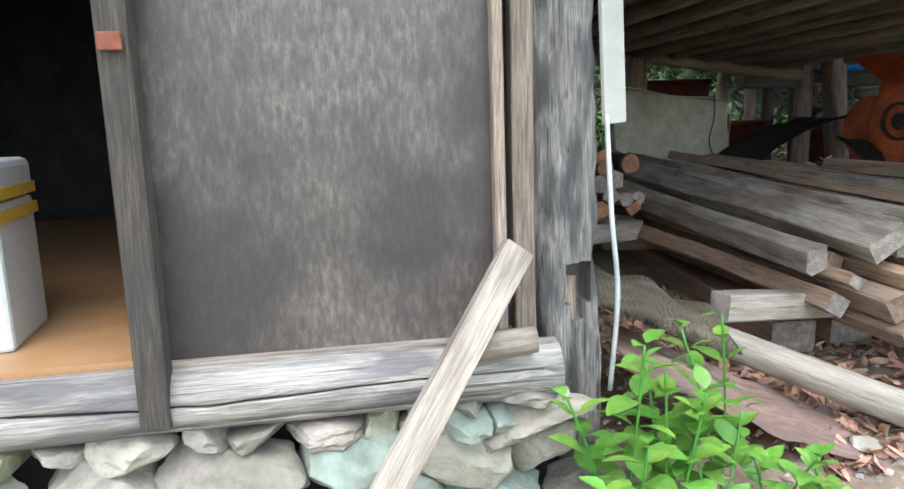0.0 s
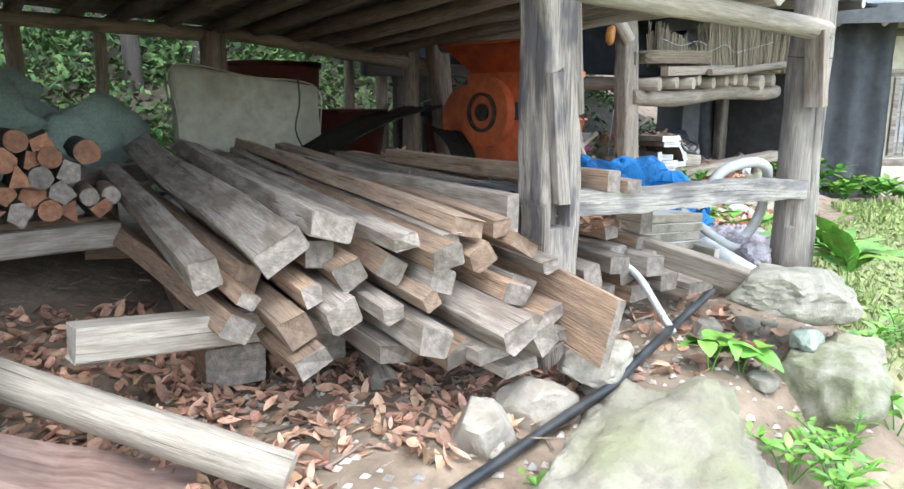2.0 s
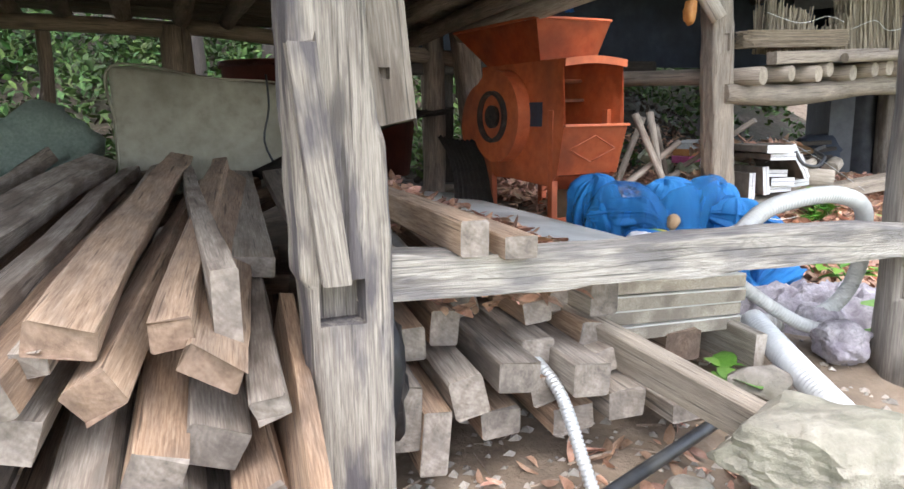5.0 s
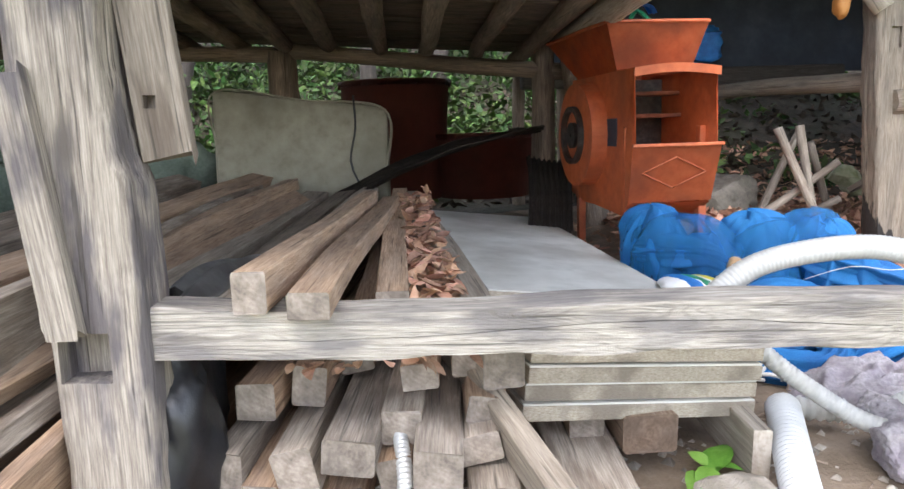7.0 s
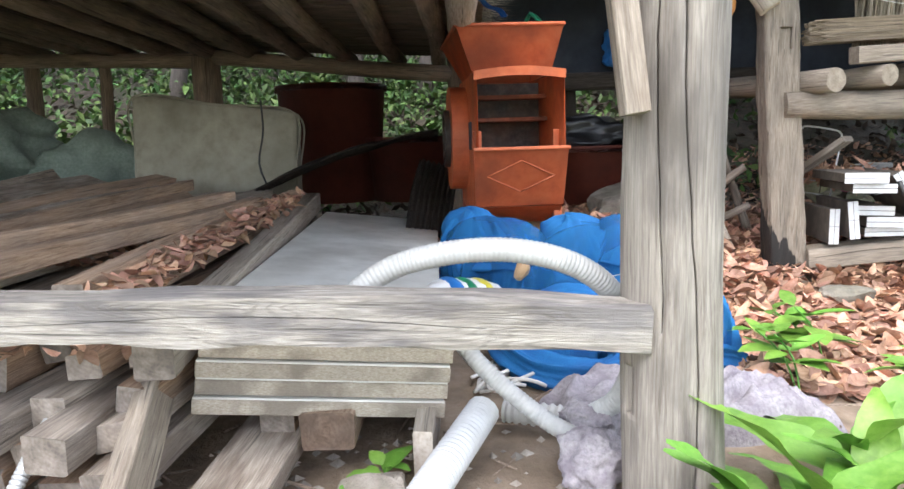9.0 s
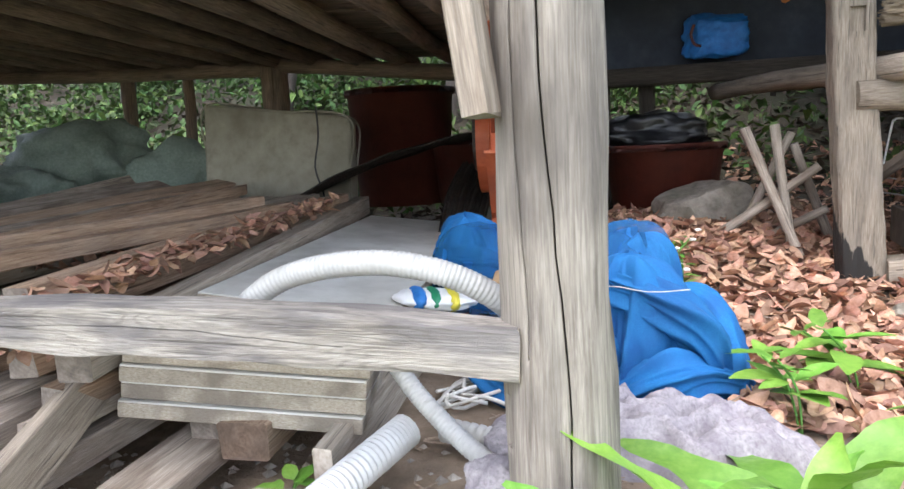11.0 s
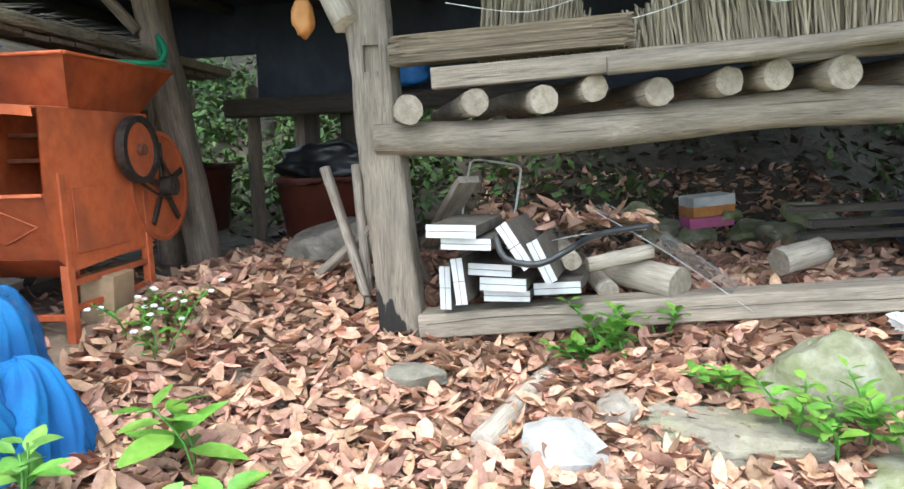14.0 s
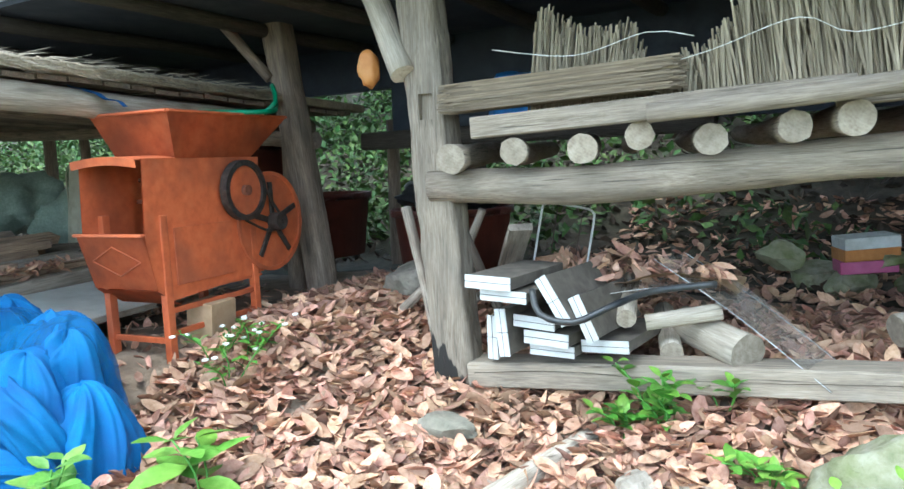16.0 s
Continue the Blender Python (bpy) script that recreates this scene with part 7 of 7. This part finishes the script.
def plant(at, height, pairs, leaf, ratio, material, label, category="weed", seed=0, stems=1, spread=0.05, droop=0.25, upright=30, flowers=0, stations=5, wave=0.0):
    r = random.Random(seed)
    root = tagged(new("weed"), label, category, "weeds")
    root.location = at
    for s in range(stems):
        a0 = r.uniform(0, 6.283)
        top = Vector((spread * math.cos(a0) * (1 + s * 0.6), spread * math.sin(a0) * (1 + s * 0.6), height * r.uniform(0.7, 1.0)))
        mid = top * 0.5 + Vector((0.02, 0.01, 0.02))
        part("stem", tube_mesh(((0, 0, -0.03), mid, top), 0.0035, 5), "leaf_green", root, smooth=True)
        verts, faces = [], []
        for k in range(pairs):
            u = 0.25 + 0.75 * (k + 1) / pairs
            c = mid * (2 * u) if u < 0.5 else mid + (top - mid) * (2 * u - 1)
            for side in (0, 1):
                ln = leaf * r.uniform(0.7, 1.1) * (0.7 + 0.5 * math.sin(3.1 * u))
                pts, quads = leaf_shape(ln, ln * ratio, droop * r.uniform(0.5, 1.6), 0.25, r.uniform(-0.2, 0.2), stations, wave)
                m = Matrix.Translation(c) @ Euler((r.uniform(-0.3, 0.3), radians(-upright + r.uniform(-20, 20)), a0 + k * 1.57 + side * 3.14 + r.uniform(-0.4, 0.4))).to_matrix().to_4x4() @ Matrix.Translation((0.01, 0, 0))
                n = len(verts)
                verts += [tuple(m @ p) for p in pts]
                faces += [tuple(n + q for q in f) for f in quads]
        data_object("foliage", verts, faces, material, smooth=True, parent=root)
        for _ in range(flowers):
            f = part("flower", stone_mesh((0.025, 0.025, 0.012), seed, 2, 0.1, 1), "white_flower", root, "small white flower head")
            f.location = top + Vector((r.uniform(-0.05, 0.05), r.uniform(-0.05, 0.05), r.uniform(-0.04, 0.04)))
    return root


def weed(x, y, *rest, **more):
    plant((x, y, ground_height(x, y)), *rest, **more)


NETTLE = "bright green nettle-like weed with toothed leaves"
for k, (x, y, h) in enumerate(((0.78, 1.36, 0.48), (0.86, 1.30, 0.42), (0.74, 1.28, 0.32), (0.92, 1.40, 0.40), (0.98, 1.28, 0.36), (1.12, 1.42, 0.46), (0.86, 1.20, 0.28), (1.22, 1.36, 0.3), (1.3, 1.24, 0.26), (1.05, 1.12, 0.22), (1.45, 1.2, 0.2), (1.6, 1.12, 0.18), (1.75, 1.2, 0.16))):
    weed(x, y, h * (1.3 if k < 6 else 1.0), 6, 0.09 if k < 4 else 0.07, 0.62, "leaf_bright", NETTLE, seed=k, stems=2, spread=0.07)
for k in range(22):
    x, y = 1.02 + 0.075 * k, 1.12 + 0.12 * math.sin(k * 2.7) - 0.05 * (k % 3)
    weed(x, y, 0.15 + 0.05 * math.sin(k * 1.9), 5, 0.05, 0.55, "leaf_bright" if k % 3 else "leaf_green", "low leafy green weed at the foot of the bank", seed=200 + k, stems=4, spread=0.08)
FERNY = "small feathery bright green weed on the bank"
for k, (x, y, h) in enumerate(((2.55, 0.98, 0.20), (2.65, 0.88, 0.22), (2.78, 0.80, 0.22), (2.45, 1.1, 0.14), (2.9, 0.72, 0.2), (2.2, 1.25, 0.12), (2.05, 1.2, 0.14), (3.55, 0.95, 0.2), (3.7, 1.0, 0.22), (3.5, 1.08, 0.16))):
    weed(x, y, h, 6, 0.06, 0.45, "leaf_bright", FERNY, seed=20 + k, stems=4, spread=0.06)
for k, (x, y, h) in enumerate(((3.60, 1.46, 0.13), (3.74, 1.42, 0.12))):
    weed(x, y, h, 2, 0.115, 0.95, "leaf_bright", "broad heart-shaped green leaves on the bank", seed=40 + k, stems=2, spread=0.04, droop=0.5, upright=10)
for k, (x, y, h) in enumerate(((5.20, 1.72, 0.30), (5.30, 1.80, 0.28), (5.44, 1.98, 0.22), (5.52, 2.10, 0.18))):
    weed(x, y, h * 0.8, 3, 0.27, 0.40, "leaf_bright", "large glossy light green dock leaves by the post", seed=50 + k, stems=1, spread=0.05, droop=0.75, upright=62, stations=14, wave=0.09)
for k, (x, y, h) in enumerate(((5.60, 2.58, 0.2), (5.86, 2.96, 0.27), (5.98, 2.76, 0.2))):
    weed(x, y, h, 4, 0.165 if k == 1 else 0.115, 0.5, "leaf_bright", "young sapling with long pointed green leaves", seed=60 + k, stems=2, spread=0.12, droop=0.12, upright=12)
for k, (x, y, h) in enumerate(((6.96, 3.93, 0.26), (7.02, 3.86, 0.16), (7.18, 4.06, 0.18), (6.88, 3.85, 0.12), (7.5, 3.5, 0.28), (7.62, 3.42, 0.24), (7.72, 3.5, 0.26), (7.82, 3.4, 0.2), (7.35, 3.72, 0.12), (7.95, 3.45, 0.22))):
    weed(x, y, h, 5, 0.065, 0.6, "leaf_bright" if k > 3 else "leaf_green", "leafy green weed between the stones", seed=70 + k, stems=3, spread=0.06)
for k, (x, y) in enumerate(((5.2, 3.62), (5.28, 3.72), (5.35, 3.55))):
    weed(x, y, 0.2, 6, 0.05, 0.4, "leaf_green", "dark green weed with tiny white flowers", seed=90 + k, stems=3, spread=0.08, flowers=2)
weed(4.36, 2.03, 0.08, 2, 0.09, 0.8, "leaf_bright", "small round-leaved green weed under the panels", seed=95, stems=2)
for k in range(16):
    x, y = 4.2 + 0.06 * k + 0.1 * math.sin(k * 5), 1.05 + 0.25 * math.sin(k * 2.4)
    weed(x, y, 0.16, 5, 0.06, 0.5, "leaf_bright", "low leafy weed in the yard grass", seed=100 + k, stems=3, spread=0.06)
for k in range(22):
    x, y = 9.0 + 0.16 * k, 4.25 - 0.13 * k + 0.35 * math.sin(k * 3.3)
    weed(x, y, 0.3, 5, 0.16, 0.6, "leaf_green", "leafy weed growing along the far house", seed=130 + k, stems=4, spread=0.16)


def in_yard(x, y):
    return y < 1.0 + 0.15 * math.sin(x * 3) or (x > 4.5 and y < 1.6 + 1.35 * smooth(5.0, 6.4, x) + 0.2 * math.sin(x * 4) + 0.5 * smooth(7.8, 9.0, x))


verts, faces = [], []
for k in range(41000):
    near = k < 27000
    x, y = (rng.uniform(3.4, 8.6), rng.uniform(0.5, 3.4)) if k < 20000 else (rng.uniform(0.9, 3.4), rng.uniform(0.6, 1.25)) if near else (rng.uniform(7.5, 17), rng.uniform(-3.5, 4.0))
    if not in_yard(x, y):
        continue
    z = ground_height(x, y)
    h = rng.uniform(0.025, 0.09) * (1 if near else 1.6)
    a = rng.uniform(0, 6.283)
    w = rng.uniform(0.003, 0.007) * (1 if near else 3)
    d = Vector((math.cos(a), math.sin(a), 0))
    lean = Vector((rng.uniform(-0.6, 0.6), rng.uniform(-0.6, 0.6), 1)) * h
    n = len(verts)
    p = Vector((x, y, z - 0.01))
    verts += [tuple(p - d * w), tuple(p + d * w), tuple(p + lean)]
    faces.append((n, n + 1, n + 2))
tagged(data_object("yard_grass", verts, faces, "grass"), "short yellowish-green yard grass", "grass", kind="stuff")
places = [p for p in on_ground(9000, 3.4, 9.5, 0.5, 3.5, 0.04, in_yard)] + on_ground(3500, 8.5, 15, -3, 4.2, 0.05, in_yard)
scatter_leaves("yard_clover", places, "grass", "low clover and weeds in the yard", "weeds", rng, (0.02, 0.05), 0.8, 25, (0, 0.4), 3)
bm = bmesh.new()
sy = [v for v in gy if v < 4.6]
sx = [v for v in gx if v > -3]
index = {}
for y in sy:
    for x in sx:
        index[x, y] = bm.verts.new((x, y, ground_height(x, y) + 0.004))
for i in range(len(sx) - 1):
    for j in range(len(sy) - 1):
        mx, my = (sx[i] + sx[i + 1]) / 2, (sy[j] + sy[j + 1]) / 2
        if in_yard(mx + 0.08 * noise.noise((mx * 5, my * 5, 1)), my + 0.12 * noise.noise((mx * 5, my * 5, 7))):
            bm.faces.new((index[sx[i], sy[j]], index[sx[i + 1], sy[j]], index[sx[i + 1], sy[j + 1]], index[sx[i], sy[j + 1]])).smooth = True
bmesh.ops.delete(bm, geom=[v for v in bm.verts if not v.link_faces], context="VERTS")
tagged(mesh_object("lawn", bm, "lawn"), "yellow-green mossy yard ground", "lawn", kind="structure")

# ---- far house across the yard ----
H2 = pose(11.0, 4.17, 0, 0, 0, -42)


def far_part(name, lo, hi, mt, parent, label="", bevel=0.0):
    return part(name, box_mesh(lo, hi, bevel), mt, parent, label)


house = tagged(new("far_house"), "old plastered house with a lattice door and dark thatch", "house")
house.matrix_world = H2
far_part("plinth", (-0.15, -0.05, 0.05), (5.0, 0.35, 0.62), "plaster", house, "low plastered plinth")
far_part("wall", (0.0, 0.0, 0.62), (5.0, 0.2, 2.55), "plaster", house, "cream plaster wall")
far_part("side_wall", (-2.3, 0.9, 0.0), (0.0, 1.1, 2.5), "far_dark", house, "recessed side wall, haze put into its grey")
far_part("side_wall", (-2.5, -0.6, 0.0), (-2.3, 1.1, 2.5), "far_dark", house, "recessed side wall, haze put into its grey")
bm = bmesh.new()
grid = [[bm.verts.new((-2.4 + 2.36 * i / 40, -0.32 + 0.06 * math.sin(i * 1.1) + 0.05 * noise.noise((i * 0.3, j * 0.4, 0)), 0.12 + 2.45 * j / 12)) for j in range(13)] for i in range(41)]
for i in range(40):
    for j in range(12):
        bm.faces.new((grid[i][j], grid[i + 1][j], grid[i + 1][j + 1], grid[i][j + 1])).smooth = True
bmesh.ops.solidify(bm, geom=bm.faces[:], thickness=0.01)
part("curtain", bm, "far_dark", house, "hanging dark grey tarpaulin")
for x in (-0.06, 1.02, 2.3, 3.6):
    far_part("wall_post", (x, -0.04, 0.5), (x + 0.13, 0.0, 2.5), "wood_grey", house)
for z in (0.62, 1.72, 2.2):
    far_part("wall_rail", (0.07, -0.03, z), (4.9, 0.0, z + 0.09), "wood_grey", house)
lattice = new("lattice_door")
lattice.parent = house
far_part("door_frame", (0.14, -0.05, 0.75), (0.2, 0.0, 1.7), "wood_grey", lattice)
far_part("door_frame", (0.92, -0.05, 0.75), (0.98, 0.0, 1.7), "wood_grey", lattice)
far_part("paper", (0.2, -0.02, 0.75), (0.92, -0.01, 1.7), "slate_sheet", lattice, "grey door paper")
for k in range(9):
    far_part("bar", (0.25 + 0.075 * k, -0.04, 0.76), (0.265 + 0.075 * k, -0.022, 1.7), "wood_pale", lattice)
for z in (0.78, 0.84, 0.90, 1.16, 1.22, 1.28, 1.55, 1.61):
    far_part("bar", (0.2, -0.045, z), (0.92, -0.026, z + 0.018), "wood_pale", lattice)
bm = bmesh.new()
n = 30
ridge = [(-2.9, -0.9, 2.45), (5.6, -0.9, 2.55), (5.6, 2.2, 3.9), (-2.0, 2.2, 3.7)]
top = [bm.verts.new(p) for p in ridge]
bm.faces.new(top)
bmesh.ops.subdivide_edges(bm, edges=bm.edges[:], cuts=12, use_grid_fill=True)
for v in bm.verts:
    v.co.z += 0.07 * noise.noise(v.co * 1.5)
bmesh.ops.solidify(bm, geom=bm.faces[:], thickness=0.22)
part("roof", bm, "far_dark", house, "thick dark thatch roof")
for x in np.arange(-2.4, 5.2, 0.5):
    part("eave_pole", tube_mesh(((x, -0.8, 2.27), (x, 0.3, 2.45)), 0.035, 8), "wood_soot", house)
far_part("hanging_coil", (1.6, -0.06, 1.75), (1.66, -0.04, 2.1), "iron", house)
gas = tagged(new("gas_cylinder"), "white gas cylinder with faded red marks on the grass", "gas cylinder")
gas.matrix_world = pose(10.93, 2.90, 0.24, 0, 0, -40)


def lathe(profile, n=28):
    bm = bmesh.new()
    rings = [[bm.verts.new((max(r, 0.001) * math.cos(6.28319 * k / n), max(r, 0.001) * math.sin(6.28319 * k / n), z)) for k in range(n)] for r, z in profile]
    for a, b in zip(rings, rings[1:]):
        for k in range(n):
            bm.faces.new((a[k], a[(k + 1) % n], b[(k + 1) % n], b[k])).smooth = True
    bm.faces.new(rings[0][::-1])
    bm.faces.new(rings[-1])
    return bm


part("body", lathe(((0.14, 0.0), (0.15, 0.02), (0.16, 0.08), (0.16, 0.62), (0.13, 0.70), (0.05, 0.74), (0.03, 0.75))), "white_metal", gas)
part("foot_ring", lathe(((0.135, -0.05), (0.135, 0.02), (0.12, 0.02))), "galvanised", gas)
part("collar", lathe(((0.085, 0.70), (0.085, 0.86), (0.075, 0.86), (0.075, 0.71))), "white_metal", gas)
part("valve", lathe(((0.02, 0.74), (0.02, 0.80), (0.03, 0.80), (0.03, 0.82))), "galvanised", gas)
for k in range(5):
    for j in range(4):
        a = radians(-120 + 14 * j)
        b = part("mark", box_mesh((-0.012, -0.002, 0), (0.012, 0.0, 0.05)), "rust" if (k + j) % 2 else "tarp_dark", gas, "faded printed mark")
        b.matrix_local = Matrix.Translation((0.1615 * math.cos(a), 0.1615 * math.sin(a), 0.2 + 0.075 * k)) @ Matrix.Rotation(a + 1.5708, 4, "Z")

# ---- crumbs on the bare earth: stone chips, bark and twigs ----
rng = random.Random(77)
verts, faces = [], []
for x, y, z in on_ground(1500, 1.0, 4.9, 1.1, 2.4, 0.0):
    r = rng.uniform(0.006, 0.022)
    n = len(verts)
    for d in ((1, 0, 0), (-1, 0, 0), (0, 1, 0), (0, -1, 0), (0, 0, 1), (0, 0, -1)):
        verts.append((x + d[0] * r * rng.uniform(0.6, 1.4), y + d[1] * r * rng.uniform(0.6, 1.4), z + d[2] * r * rng.uniform(0.4, 0.9)))
    faces += [tuple(n + k for k in f) for f in ((0, 2, 4), (2, 1, 4), (1, 3, 4), (3, 0, 4), (2, 0, 5), (1, 2, 5), (3, 1, 5), (0, 3, 5))]
tagged(data_object("stone_chips", verts, faces, "chips"), "small stone chips strewn over the bare earth", "gravel", kind="stuff")
verts, faces = [], []
for x, y, z in on_ground(700, 1.0, 8.0, 1.2, 4.0, 0.03, lambda x, y: not in_yard(x, y)):
    a, ln, r = rng.uniform(0, 6.283), rng.uniform(0.04, 0.16), rng.uniform(0.0015, 0.004)
    d, s2 = Vector((math.cos(a), math.sin(a), rng.uniform(-0.2, 0.3))) * ln, Vector((-math.sin(a), math.cos(a), 0)) * r
    n = len(verts)
    p = Vector((x, y, z))
    for c in (p, p + d):
        verts += [tuple(c + s2), tuple(c - s2), tuple(c + Vector((0, 0, r * 1.6)))]
    faces += [(n, n + 1, n + 4, n + 3), (n + 1, n + 2, n + 5, n + 4), (n + 2, n, n + 3, n + 5)]
tagged(data_object("twigs", verts, faces, "wood_soot"), "thin dry twigs among the leaves", "twigs", kind="stuff")
